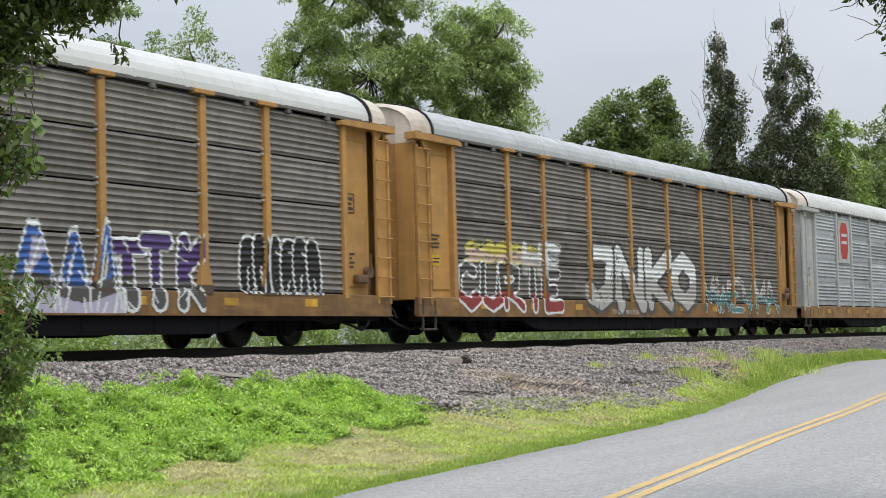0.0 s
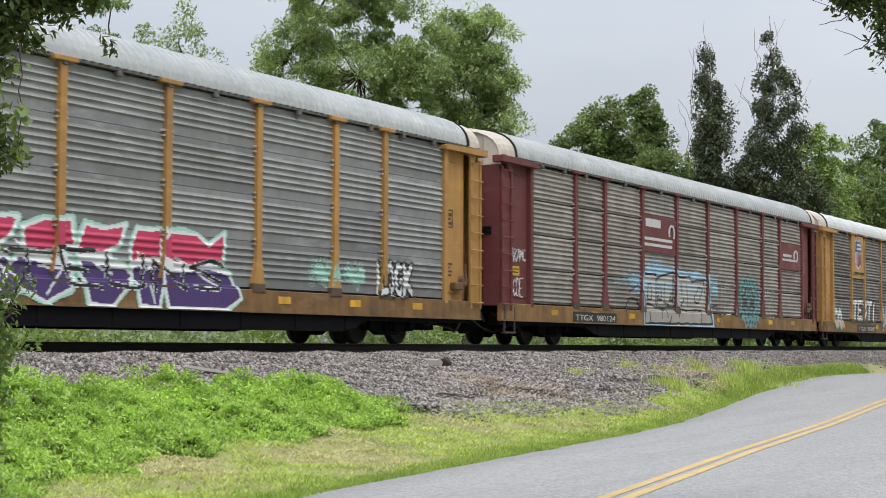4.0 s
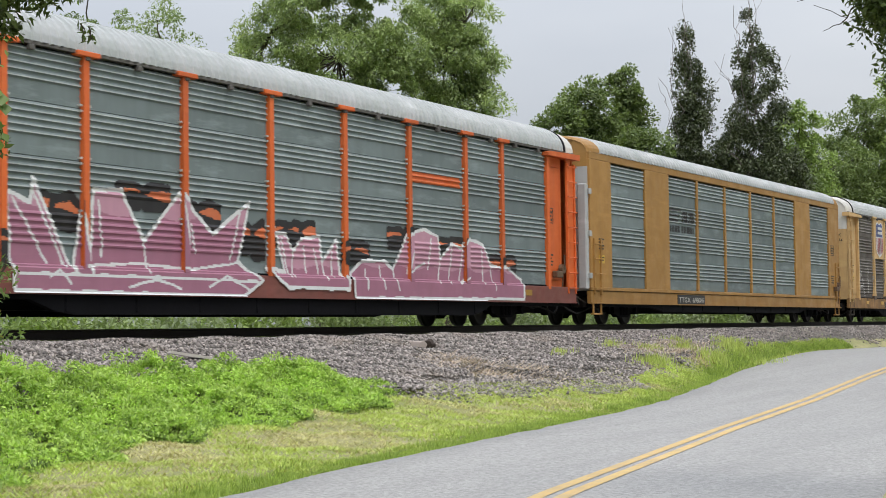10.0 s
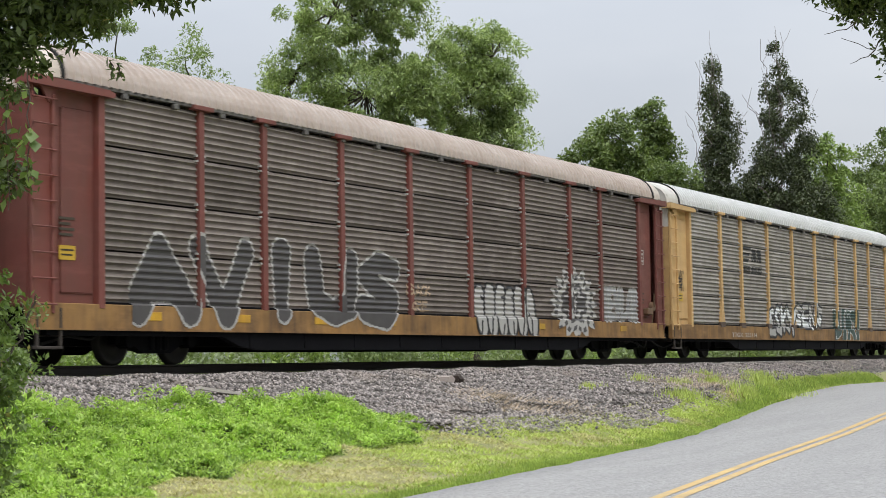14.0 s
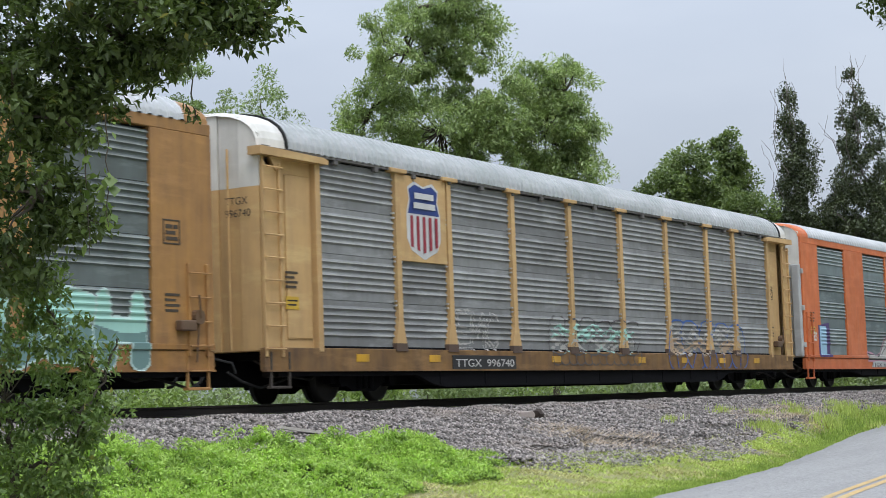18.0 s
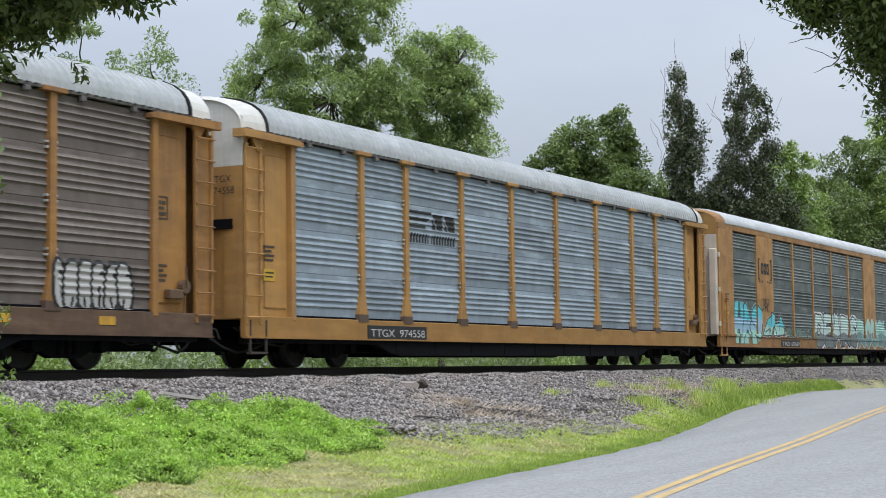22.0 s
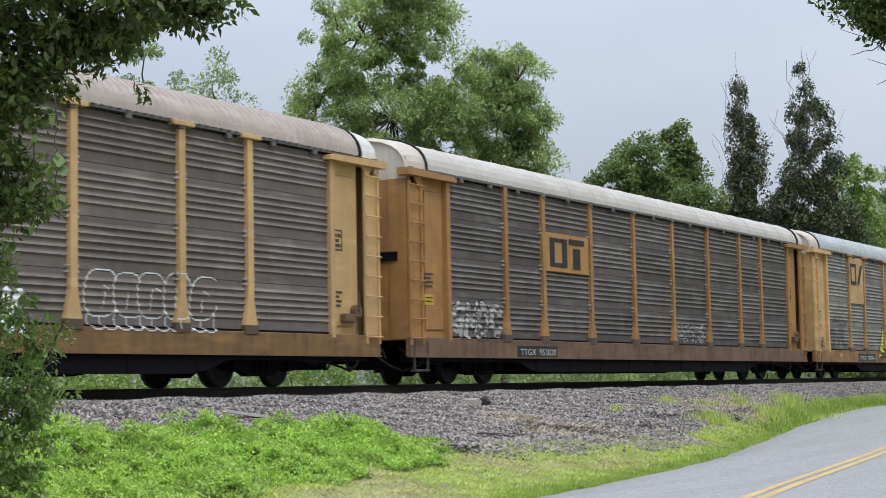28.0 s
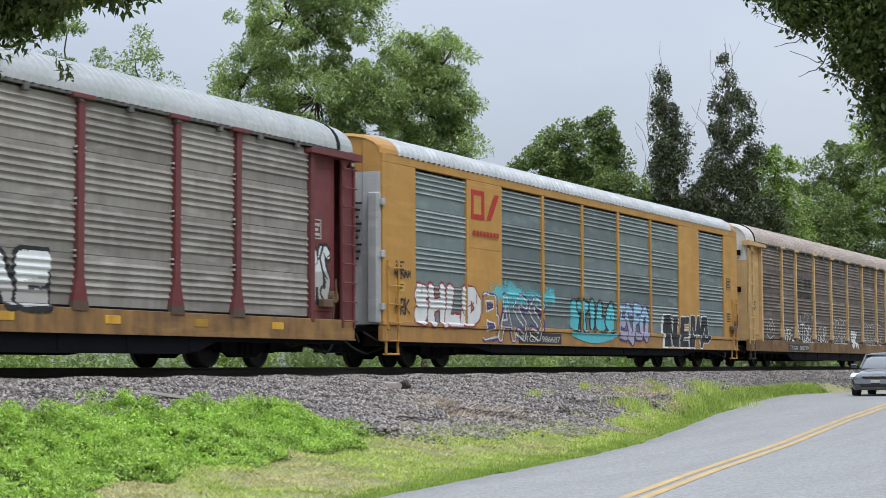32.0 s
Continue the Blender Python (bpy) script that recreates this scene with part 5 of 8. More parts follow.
S_BLUE, S_RED, S_WHITE = plain("sign_blue", (0.025, 0.05, 0.22), 0.45), plain("sign_red", (0.33, 0.03, 0.05), 0.45), plain("sign_white", (0.62, 0.62, 0.62), 0.45)
S_LOGO_RED = plain("logo_red", (0.45, 0.025, 0.02), 0.5)
for k, (mt, extra) in {1: (YEL, True), 4: (YEL_P, False), 10: (YEL_P, False)}.items():
    e = emblem_shield(S_BLUE, S_RED, S_WHITE)
    if not extra:
        e = [(c, [(0.5 + (a - 0.5) * 1.3, 0.485 + (b - 0.56) * 1.27) for a, b in q]) for c, q in e]
    if extra:
        e += [(TXT_D, [(0.1, 0.1), (0.48, 0.1), (0.48, 0.15), (0.1, 0.15)]), (TXT_D, [(0.53, 0.1), (0.92, 0.1), (0.92, 0.15), (0.53, 0.15)])]
    CARS[k].sign(-9.06, 2.86, 1.82, 1.8, mt, e)
CARS[13].sign(-9.06, 2.86, 1.82, 1.8, YEL, [(YEL_R, q) for _, q in emblem_shield(YEL, YEL, YEL)[:2]] + [(TXT_D, [(0.3, 0.72), (0.7, 0.7), (0.7, 0.76), (0.3, 0.78)])])


def worm(pts, wd):
    """A bent band of even width, as one outline each leg."""
    out = []
    for (a, b), (c, d) in zip(pts, pts[1:]):
        ln = math.hypot(c - a, d - b)
        nx, ny = -(d - b) / ln * wd / 2, (c - a) / ln * wd / 2
        ex, ey = (c - a) / ln * wd / 2, (d - b) / ln * wd / 2
        out.append([(a - nx - ex, b - ny - ey), (c - nx + ex, d - ny + ey), (c + nx + ex, d + ny + ey), (a + nx - ex, b + ny - ey)])
    return out


BAND = [(0.1, 0.44), (0.1, 0.82), (0.42, 0.82), (0.42, 0.44), (0.1, 0.44)]
SLAB = [(0.52, 0.42), (0.66, 0.42), (0.92, 0.84), (0.78, 0.84)]
CARS[14].sign(-9.06, 2.86, 1.82, 1.8, YEL_P, [(TXT_D, q) for q in worm([(a, b) for a, b in BAND], 0.075) + [SLAB]])
CARS[17].sign(-8.95, 3.0, 1.9, 1.62, YEL_C, [(S_LOGO_RED, q) for q in worm([(a, b + 0.06) for a, b in BAND], 0.08) + [[(a, b + 0.06) for a, b in SLAB]]] + [(S_LOGO_RED, [(0.1 + 0.1 * j, 0.2), (0.17 + 0.1 * j, 0.2), (0.17 + 0.1 * j, 0.28), (0.1 + 0.1 * j, 0.28)]) for j in range(8)], -1.506)
CARS[15].sign(-7.0, 2.8, 2.55, 0.98, YEL, [(TXT_D, q) for q in worm([(0.42, 0.82), (0.14, 0.82), (0.14, 0.18), (0.42, 0.18), (0.42, 0.82)], 0.11) + [[(0.52, 0.76), (0.88, 0.76), (0.88, 0.9), (0.52, 0.9)], [(0.62, 0.12), (0.78, 0.12), (0.78, 0.66), (0.62, 0.66)]]])
CARS[2].sign(-4.2, 2.8, 2.6, 1.12, MAROON, [(S_WHITE, [(0.05, 0.68), (0.52, 0.68), (0.52, 0.9), (0.05, 0.9)]), (S_WHITE, [(0.0, 0.32), (0.9, 0.32), (0.9, 0.4), (0.0, 0.4)]), (S_WHITE, [(0.0, 0.16), (0.88, 0.16), (0.88, 0.24), (0.0, 0.24)])]
             + [(S_WHITE, q) for q in worm([(0.86 + 0.075 * math.cos(a), 0.6 + 0.2 * math.sin(a)) for a in (3.6, 3.0, 2.4, 1.8, 1.2, 0.6, 0.0, -0.7)], 0.05)])
CARS[2].sign(9.25, 2.83, 2.4, 0.95, MAROON, [(S_WHITE, [(0.12, 0.5), (0.55, 0.5), (0.55, 0.6), (0.12, 0.6)]), (S_WHITE, [(0.08, 0.34), (0.85, 0.34), (0.85, 0.42), (0.08, 0.42)])] + [(S_WHITE, q) for q in worm([(0.75 + 0.085 * math.cos(a), 0.58 + 0.2 * math.sin(a)) for a in (3.7, 3.0, 2.4, 1.8, 1.2, 0.6, 0.0, -0.9)], 0.06)])
CARS[-1].sign(-8.9, 2.75, 1.5, 1.7, GREY_L, [(S_LOGO_RED, [(0.3, 0.1), (0.7, 0.1), (0.85, 0.3), (0.85, 0.8), (0.7, 0.95), (0.3, 0.95), (0.15, 0.8), (0.15, 0.3)]), (S_WHITE, [(0.25, 0.45), (0.75, 0.45), (0.75, 0.52), (0.25, 0.52)]), (S_WHITE, [(0.25, 0.62), (0.75, 0.62), (0.75, 0.69), (0.25, 0.69)])])
for k, x, z, w, h in ((3, -7.0, 2.9, 2.3, 0.8), (5, -6.9, 2.93, 2.4, 0.75), (7, -7.05, 2.85, 2.2, 0.9), (12, -7.0, 2.9, 2.45, 0.76), (16, -7.0, 2.82, 2.4, 0.9)):
    CARS[k].paint("painted_emblem", "black painted stripes and bars", x, z, w, h, bars_mask("stripes"), [TXT_D])
CARS[11].paint("painted_emblem", "black painted blocks", -8.9, 3.0, 1.7, 0.9, bars_mask("rings"), [TXT_D])
CARS[9].paint("painted_emblem", "black painted bars", 7.1, 3.3, 1.85, 0.36, bars_mask("bar"), [TXT_D])
CARS[6].paint("painted_bar", "orange painted bar", 4.4, 3.28, 2.5, 0.3, lambda U, V: np.where(V > 0.15, 0, -1), [ORANGE])

for k, x, z, w, h, mt, text in ((1, -8.4, 0.6, 2.9, 0.3, BOARD, "TTGX  990007"), (2, -9.4, 0.6, 3.0, 0.28, BOARD, "TTGX  980124"), (3, -7.25, 0.6, 3.0, 0.28, BOARD, "TTGX  973822"), (4, -7.5, 0.6, 2.6, 0.26, BOARD, "TTGX  988674"),
                                (5, -6.35, 0.58, 2.6, 0.3, BOARD, "TTGX  698041"), (6, -7.2, 0.58, 2.4, 0.3, BOARD, "TTGX  953327"), (7, -8.5, 0.6, 2.8, 0.26, None, "TTGX  255114"), (9, -6.7, 0.58, 3.0, 0.26, None, "TTGX  694760"),
                                (10, -7.2, 0.56, 2.8, 0.3, BOARD, "TTGX  996740"), (11, -6.1, 0.57, 2.5, 0.28, BOARD, "TTGX  690569"), (12, -9.0, 0.58, 2.75, 0.3, BOARD, "TTGX  974558"), (13, -8.6, 0.6, 2.4, 0.24, None, "TTGX  978242"),
                                (14, -8.3, 0.58, 2.35, 0.32, BOARD, "TTGX  982841"), (15, -8.7, 0.6, 2.2, 0.28, BOARD, "TTGX  953020"), (16, -8.45, 0.57, 3.05, 0.34, BOARD, "TTGX  603719"), (17, -5.95, 0.56, 2.85, 0.3, BOARD, "TTGX  986687"), (0, -3.2, 0.58, 2.2, 0.24, None, "TTGX  981516")):
    CARS[k].plate(x, max(z, 0.62), w, min(h, 0.3), mt, text, TXT_D if k == 9 else TXT)

B, W = I_BLACK, I_WHITE
I_DGREEN = ink("dark_green", (0.015, 0.05, 0.042))
I_DARK, I_TAN = ink("dark_grey", (0.07, 0.065, 0.065)), ink("tan", (0.45, 0.33, 0.22))
tag(0, "white outlined lettering with dark red foot", -11.9, 0.62, 5.75, 1.35, "CURIE", fivecol(W, W, I_DARK, I_DRED), 0.116, 0.045, bands=(0.4,), wander=0.08)
tag(0, "yellow and cream sprayed clouds", -11.4, 1.85, 3.9, 0.6, "OOOOO", fivecol(B, I_YEL, I_YEL, I_CREAM), 0.136, 0.02, worn_off=0.12)
tag(0, "white and grey block lettering", -8.4, 1.55, 2.4, 1.0, "HF", fivecol(W, I_GREY, W, I_PALE), 0.136, 0.03, bands=(0.4,), worn_off=0.1)
tag(0, "tall white block lettering with dark shade", -4.6, 0.6, 8.4, 2.15, "JNKO", fivecol(I_DARK, I_DARK, W, I_PALE), 0.245, 0.08, bands=(0.5,), lines=30, wander=0.04)
tag(0, "small teal and white tags", 4.4, 0.65, 7.3, 1.3, "MWEVMA", fivecol(W, W, I_PALE, I_TEAL), 0.088, 0.02, bands=(0.55,), worn_off=0.25)
tag(1, "pale blue block lettering", -4.2, 0.62, 2.3, 1.2, "AEC", fivecol(W, I_GREY, I_SKY, I_SKY), 0.109, 0.03, worn_off=0.1)
bubble(1, "grey bubble lettering", -1.25, 0.605, 2.5, 1.22, 5, fivecol(B, I_DARK, I_PALE, I_PALE), 0.022, foot=0.0)
CARS[1].paint("graffiti", "blue and white wild painting", 2.0, 0.62, 2.9, 1.85, burner(2.9, 1.85, 3, 5, 0.022, 5, (0.3, 0.15), 0.2), fivecol(W, W, I_BLUE, I_DARK, I_LILAC))
tag(1, "dark purple lettering with white outline", 4.6, 0.62, 2.5, 1.5, "TTK", fivecol(W, W, I_PURPLE, I_DARK, W), 0.136, 0.04, bands=(0.4,), wander=0.1, lines=12)
bubble(1, "black bubble lettering with white outline", 8.2, 1.0, 2.95, 1.18, 6, fivecol(W, W, B, B), 0.03, foot=0.0)
tag(1, "white block letters that read TEXT!", -8.95, 0.98, 3.8, 1.1, "TEXT!", fivecol(B, B, W, W), 0.1, 0.03, lean=0.12)
tag(1, "cream and white splashes", -11.9, 0.65, 1.3, 1.0, "CO", fivecol(I_CREAM, I_TEAL, W, I_CREAM), 0.122, 0.04)
CARS[2].paint("graffiti", "pale blue overspray", -6.4, 0.98, 8.9, 1.75, haze(4, 0.35), [I_SKY])
CARS[2].paint("graffiti", "pale grey block lettering with black lines", -5.79, 0.605, 8.42, 1.79, mural(
    [[(1.62, 0.05), (1.65, 1.54), (2.67, 1.54), (2.78, 1.46), (4.16, 1.67), (4.47, 1.52), (5.6, 1.58), (5.73, 1.44), (7.14, 1.52), (7.29, 0.62), (7.5, 0.09)]],
    [[(2.78, 1.46), (2.74, 0.61)],
     [(2.67, 1.42), (2.63, 0.65)],
     [(4.16, 1.64), (4.24, 0.64), (4.48, 0.3)],
     [(4.08, 1.56), (4.12, 0.67)],
     [(2.02, 1.22), (1.98, 0.76), (2.3, 0.77), (2.29, 1.23), (2.02, 1.22)],
     [(2.9, 1.23), (2.85, 0.78), (3.13, 0.79), (3.06, 1.24)],
     [(3.4, 1.28), (3.36, 0.71), (3.76, 0.61)],
     [(3.76, 0.78), (4.05, 1.07), (4.11, 0.8), (3.76, 0.78)],
     [(4.53, 1.24), (4.72, 0.61), (5.09, 0.84)],
     [(4.84, 1.32), (4.9, 1.02)],
     [(5.34, 1.35), (5.41, 0.64)],
     [(5.99, 0.88), (6.39, 1.26), (6.8, 1.21), (6.39, 0.75), (5.99, 0.8)],
     [(6.86, 1.5), (7.15, 0.74)],
     [(2.68, 0.54), (3.41, 0.53), (3.48, 0.27)],
     [(2.97, 0.22), (3.02, 0.46), (3.24, 0.47)],
     [(1.66, 0.65), (2.41, 0.6), (2.68, 0.53), (4.24, 0.58), (5.22, 0.5), (6.67, 0.53)],
     [(1.98, 0.4), (2.04, 0.07)],
     [(3.77, 0.28), (3.65, 0.07)],
     [(6.53, 0.52), (6.47, 0.12)],
     [(7.36, 0.48), (7.53, 0.1)],
     [(0.6, 0.98), (1.24, 1.19), (1.53, 0.9)],
     [(0.12, 0.39), (0.55, 0.78), (1.1, 0.75), (1.36, 0.44)],
     [(7.57, 0.68), (8.15, 0.7), (8.3, 0.2)]], bands=(0.42,), edge=0.036, halo=0.24), fivecol(I_SKY, B, I_PALE, I_BONE, I_BONE))
CARS[2].paint("graffiti", "teal mask painting", 4.2, 0.62, 2.95, 1.98, mandala, [I_DARK, I_TEALP])
tag(2, "thin grey tags", 2.7, 1.0, 1.5, 1.1, "AEK", fivecol(B, I_PALE, W, W), 0.05, 0.02, hollow=True)
tag(2, "thin grey tags", 7.3, 0.98, 1.5, 1.0, "ORC", fivecol(B, I_PALE, W, W), 0.05, 0.02, hollow=True)
tag(2, "thin white tag on the end plate", -13.05, 2.1, 0.85, 0.36, "AKAMC", fivecol(W, W, W, W), 0.012, 0.004, lean=0.1)
tag(2, "thin white tag on the end plate", -12.95, 1.2, 0.6, 0.5, "CDE", fivecol(W, W, W, W), 0.012, 0.004)
CARS[3].paint("graffiti", "mint overspray", -7.7, 1.35, 3.4, 0.75, haze(2, 0.45), [I_MINT])
CARS[3].paint("graffiti", "mint overspray", 6.2, 1.1, 2.2, 0.7, haze(6, 0.45), [I_MINT])
CARS[3].paint("graffiti", "crimson, white and purple wild lettering with mint halo", -4.28, 0.605, 8.1, 1.58, mural(
    [[(0.25, 1.46), (0.38, 1.18), (1.39, 1.4), (1.91, 1.4), (1.72, 1.11), (1.4, 0.91), (2.06, 0.44), (1.63, 0.04), (0.94, 0.03), (0.99, 0.28), (0.17, 0.47), (0.12, 0.72), (0.31, 0.85)],
     [(1.99, 1.24), (2.49, 1.4), (3.19, 1.44), (3.26, 1), (2.73, 0.94), (3.26, 0.69), (3.09, 0.27), (2.52, 0.05), (1.9, 0.23), (1.68, 0.58), (2.05, 0.94)],
     [(3.34, 1.03), (3.55, 1.39), (4.04, 1.34), (4.6, 1.44), (4.42, 1.08), (3.92, 0.89), (4.55, 0.74), (4.81, 0.56), (4.18, 0.01), (3.57, 0.04), (3.44, 0.55)],
     [(4.73, 1.02), (4.92, 1.4), (5.65, 1.4), (6.13, 1.08), (5.59, 0.55), (5.47, 0.01), (4.94, 0.03), (4.81, 0.52)],
     [(5.58, 1.22), (5.78, 1.4), (6.68, 1.38), (7.04, 1.21), (7.54, 1.46), (7.48, 0.93), (6.69, 0.85), (7.7, 0.7), (7.98, 0.24), (7.49, 0.02), (5.74, 0.01), (5.59, 0.55)]],
    [[(1.08, 0.77), (1.62, 0.55), (1.41, 0.21)],
     [(1.83, 1.02), (2.17, 0.84), (2.85, 0.91)],
     [(2.39, 0.65), (2.85, 0.59), (2.52, 0.19)],
     [(3.74, 0.91), (4.23, 0.9), (3.8, 0.71), (4.24, 0.57)],
     [(4.93, 0.97), (5.06, 0.6), (5.45, 0.83)],
     [(5.99, 0.94), (6.69, 0.67), (7.27, 0.46)],
     [(5.2, 0.4), (5.33, 0.1)],
     [(0.67, 0.65), (1.2, 0.34)]], bands=(0.60, 0.48), edge=0.03, halo=0.06), fivecol(I_MINT, W, I_RED, W, I_PURPLE))
tag(3, "black strokes in crimson lettering", -3.9, 0.85, 7.3, 0.75, "STEUNS", fivecol(W, W, B, B), 0.035, 0.012, wander=0.14)
tag(3, "black and white lettering", 8.9, 0.98, 1.6, 0.9, "LOGK", fivecol(B, B, W, W), 0.06, 0.025)
tag(3, "black tag", -10.2, 1.35, 0.6, 0.4, "21", fivecol(B, B, B, B), 0.03, 0.01)
tag(4, "white block lettering with worn spray", -2.4, 0.98, 3.75, 1.1, "HEPS", fivecol(I_PALE, I_DARK, W, I_PALE), 0.136, 0.03, 0.05, lines=16, worn_off=0.12)
tag(4, "cream drips on the sill", -2.5, 0.62, 3.4, 0.36, "IIIII", fivecol(I_TAN, I_TAN, I_CREAM, I_CREAM), 0.136, 0.02, worn_off=0.15)
tag(4, "white lettering with black outline", 3.8, 0.62, 4.0, 1.3, "MMHKR", fivecol(B, B, W, W), 0.088, 0.06, 0.04, lean=0.2)
tag(4, "faint white scribble", -11.8, 1.07, 2.2, 1.35, "AI", fivecol(W, I_PALE, W, W), 0.03, 0.02, hollow=True, worn_off=0.3)
tag(4, "faint white scribble", -6.8, 1.05, 2.2, 0.7, "MEAP", fivecol(W, I_PALE, W, W), 0.05, 0.02, worn_off=0.45)
for x, z, w, h, t in ((-9.7, 1.0, 1.5, 0.75, "OO"), (-8.4, 1.6, 1.2, 0.75, "OO"), (-6.3, 2.1, 1.6, 0.55, "OO"), (-4.6, 1.7, 1.5, 0.85, "OO"), (-2.6, 1.3, 1.0, 0.9, "OO"), (-1.3, 1.6, 1.6, 0.65, "OOO"), (1.3, 1.3, 1.2, 0.6, "OO"), (3.3, 1.7, 1.5, 0.6, "OO"), (5.6, 1.6, 1.6, 0.55, "OO"), (7.6, 1.2, 2.4, 0.6, "OOO")):
    tag(6, "black and orange bubbles", x, z, w, h, t, fivecol(B, B, I_ORG, B), 0.109, 0.06, bands=(0.5,), wander=0.2)
CARS[6].paint("graffiti", "pink spiky painting with pale outline", -9.17, 0.605, 7.47, 2.01, mural(
    [[(0.12, 1.65), (0.7, 1.48), (0.74, 1.89), (1.73, 0.34), (1.93, 1.35), (2.18, 0.35), (2.28, 1.79), (3.03, 1.83), (3.66, 0.95), (4.75, 1.89), (5.78, 1.16), (7.01, 1.85), (6.58, 0.66), (7.35, 0.33), (6.68, 0.01), (0.24, 0.04)]],
    [[(0.25, 1.54), (1.08, 0.51)],
     [(0.74, 1.69), (1.51, 0.46)],
     [(2.42, 1.62), (2.5, 0.67)],
     [(3.66, 0.95), (3.76, 0.4)],
     [(4.75, 1.89), (5.01, 0.75)],
     [(4.96, 1.71), (5.22, 0.81)],
     [(6.71, 1.67), (6.34, 0.72)],
     [(2.04, 0.48), (3.46, 0.56), (5.11, 0.49), (6.69, 0.66)],
     [(0.32, 0.32), (3.46, 0.32), (7.17, 0.3)],
     [(3.16, 0.14), (3.96, 0.28), (4.68, 0.12)],
     [(1.07, 0.28), (1.33, 0.4), (1.59, 0.17)],
     [(5.55, 0.17), (6.11, 0.38), (6.92, 0.12)]], bands=(0.75, 0.35), edge=0.03, halo=0.02), fivecol(W, W, I_PINK, I_MAUVE, I_MAUVE))
CARS[6].paint("graffiti", "pink lettering with pale outline", -1.69, 0.605, 3.3, 1.4, mural(
    [[(0.12, 0.58), (0.81, 0.5), (0.46, 1.28), (0.82, 1.27), (1.07, 0.93), (1.4, 1.22), (2.08, 1.28), (2.2, 0.75), (2.77, 1.24), (2.9, 0.53), (3.18, 0.4), (3.18, 0.21), (0.8, 0.21)]],
    [[(1.07, 0.93), (1.06, 0.43)],
     [(1.47, 1.07), (1.59, 0.52)],
     [(1.87, 1.02), (2.06, 0.52)],
     [(2.2, 0.75), (2.33, 0.39)],
     [(2.56, 1.04), (2.61, 0.46)],
     [(0.63, 1.19), (0.93, 0.43)]], bands=(0.5,), edge=0.03, halo=0.02), fivecol(W, W, I_PINK, I_MAUVE, W))
CARS[6].paint("graffiti", "pink bubble lettering with pale outline", 1.56, 0.605, 8.86, 1.76, mural(
    [[(0.12, 0.55), (0.6, 0.82), (1.59, 0.85), (1.97, 0.67), (2.64, 1.48), (3.47, 1.64), (4.16, 1.5), (4.23, 0.98), (4.86, 1.36), (5.31, 1.26), (5.69, 1.52), (6.54, 1.39), (6.92, 0.88), (7.92, 0.85), (8.74, 0.56), (8.72, 0.07), (0.21, 0.02)]],
    [[(1.97, 0.67), (2.12, 0.21)],
     [(2.96, 1.42), (2.62, 0.6), (3.45, 0.86)],
     [(3.81, 1.44), (3.62, 0.71)],
     [(4.23, 0.98), (4.13, 0.4)],
     [(4.86, 1.36), (4.66, 0.41)],
     [(5.41, 1.26), (5.2, 0.42), (5.76, 0.59)],
     [(6.44, 1.29), (6.51, 0.44)],
     [(6.92, 0.88), (7.09, 0.28)],
     [(0.74, 0.64), (0.73, 0.19)],
     [(1.35, 0.74), (1.49, 0.23)]], bands=(0.45,), edge=0.03, halo=0.02), fivecol(W, W, I_PINK, I_MAUVE, W))
tag(7, "white lettering with black outline", -4.4, 0.62, 3.1, 1.3, "ESKY", fivecol(B, B, W, I_PALE), 0.102, 0.04, wander=0.1)
tag(7, "white and black lettering", -1.1, 0.97, 3.4, 1.05, "SENS", fivecol(B, B, I_PALE, W), 0.095, 0.04, spiky=True)
tag(7, "dark green lettering", 3.75, 0.62, 3.7, 1.25, "DIRT", fivecol(W, W, I_DGREEN, I_DGREEN), 0.2, 0.022, spiky=True, lines=8)
tag(7, "black scribble on the end plate", -13.15, 2.05, 0.7, 0.65, "WMX", fivecol(B, B, B, B), 0.03, 0.012, hollow=True)
tag(8, "tall black block lettering with white outline", -11.2, 0.62, 9.4, 1.85, "AVIUS", fivecol(I_PALE, I_PALE, I_DARK, I_DARK), 0.26, 0.035, wander=0.05)
tag(8, "thin tan handwriting", -1.6, 1.45, 1.1, 0.28, "BLACK", fivecol(I_TAN, I_TAN, I_TAN, I_TAN), 0.016, 0.004, lean=0.1)
tag(8, "thin tan handwriting", -1.5, 1.1, 0.9, 0.26, "CRE", fivecol(I_TAN, I_TAN, I_TAN, I_TAN), 0.016, 0.004, lean=0.1)
bubble(8, "white bubble lettering", 1.55, 0.605, 3.5, 1.28, 6, fivecol(B, B, I_PALE, I_PALE), 0.042, foot=0.0)
CARS[8].paint("graffiti", "white and black round mandala painting", 5.7, 0.62, 3.4, 1.95, mandala, [I_DARK, I_PALE])
tag(8, "grey lettering", 9.35, 1.0, 2.5, 1.05, "REVLOR", fivecol(B, I_PALE, I_GREY, I_GREY), 0.09, 0.02)
CARS[9].paint("graffiti", "cyan block with purple border", -12.1, 0.99, 1.3, 1.2, lambda U, V: np.where((np.abs(U - 0.5) < 0.5) & (V < 0.97 - 0.1 * (1 - U)), np.where((U > 0.12) & (U < 0.74) & (V > 0.06) & (V < 0.86), 0, 1), -1), [I_SKY, I_PURPLE])
CARS[9].paint("graffiti", "silver primer on the sill", -6.6, 0.62, 12.6, 0.35, lambda U, V: np.where((V > 0.08) & (np.abs(U - 0.5) < 0.5 - 0.03 * V), 0, -1), [GREY_L])
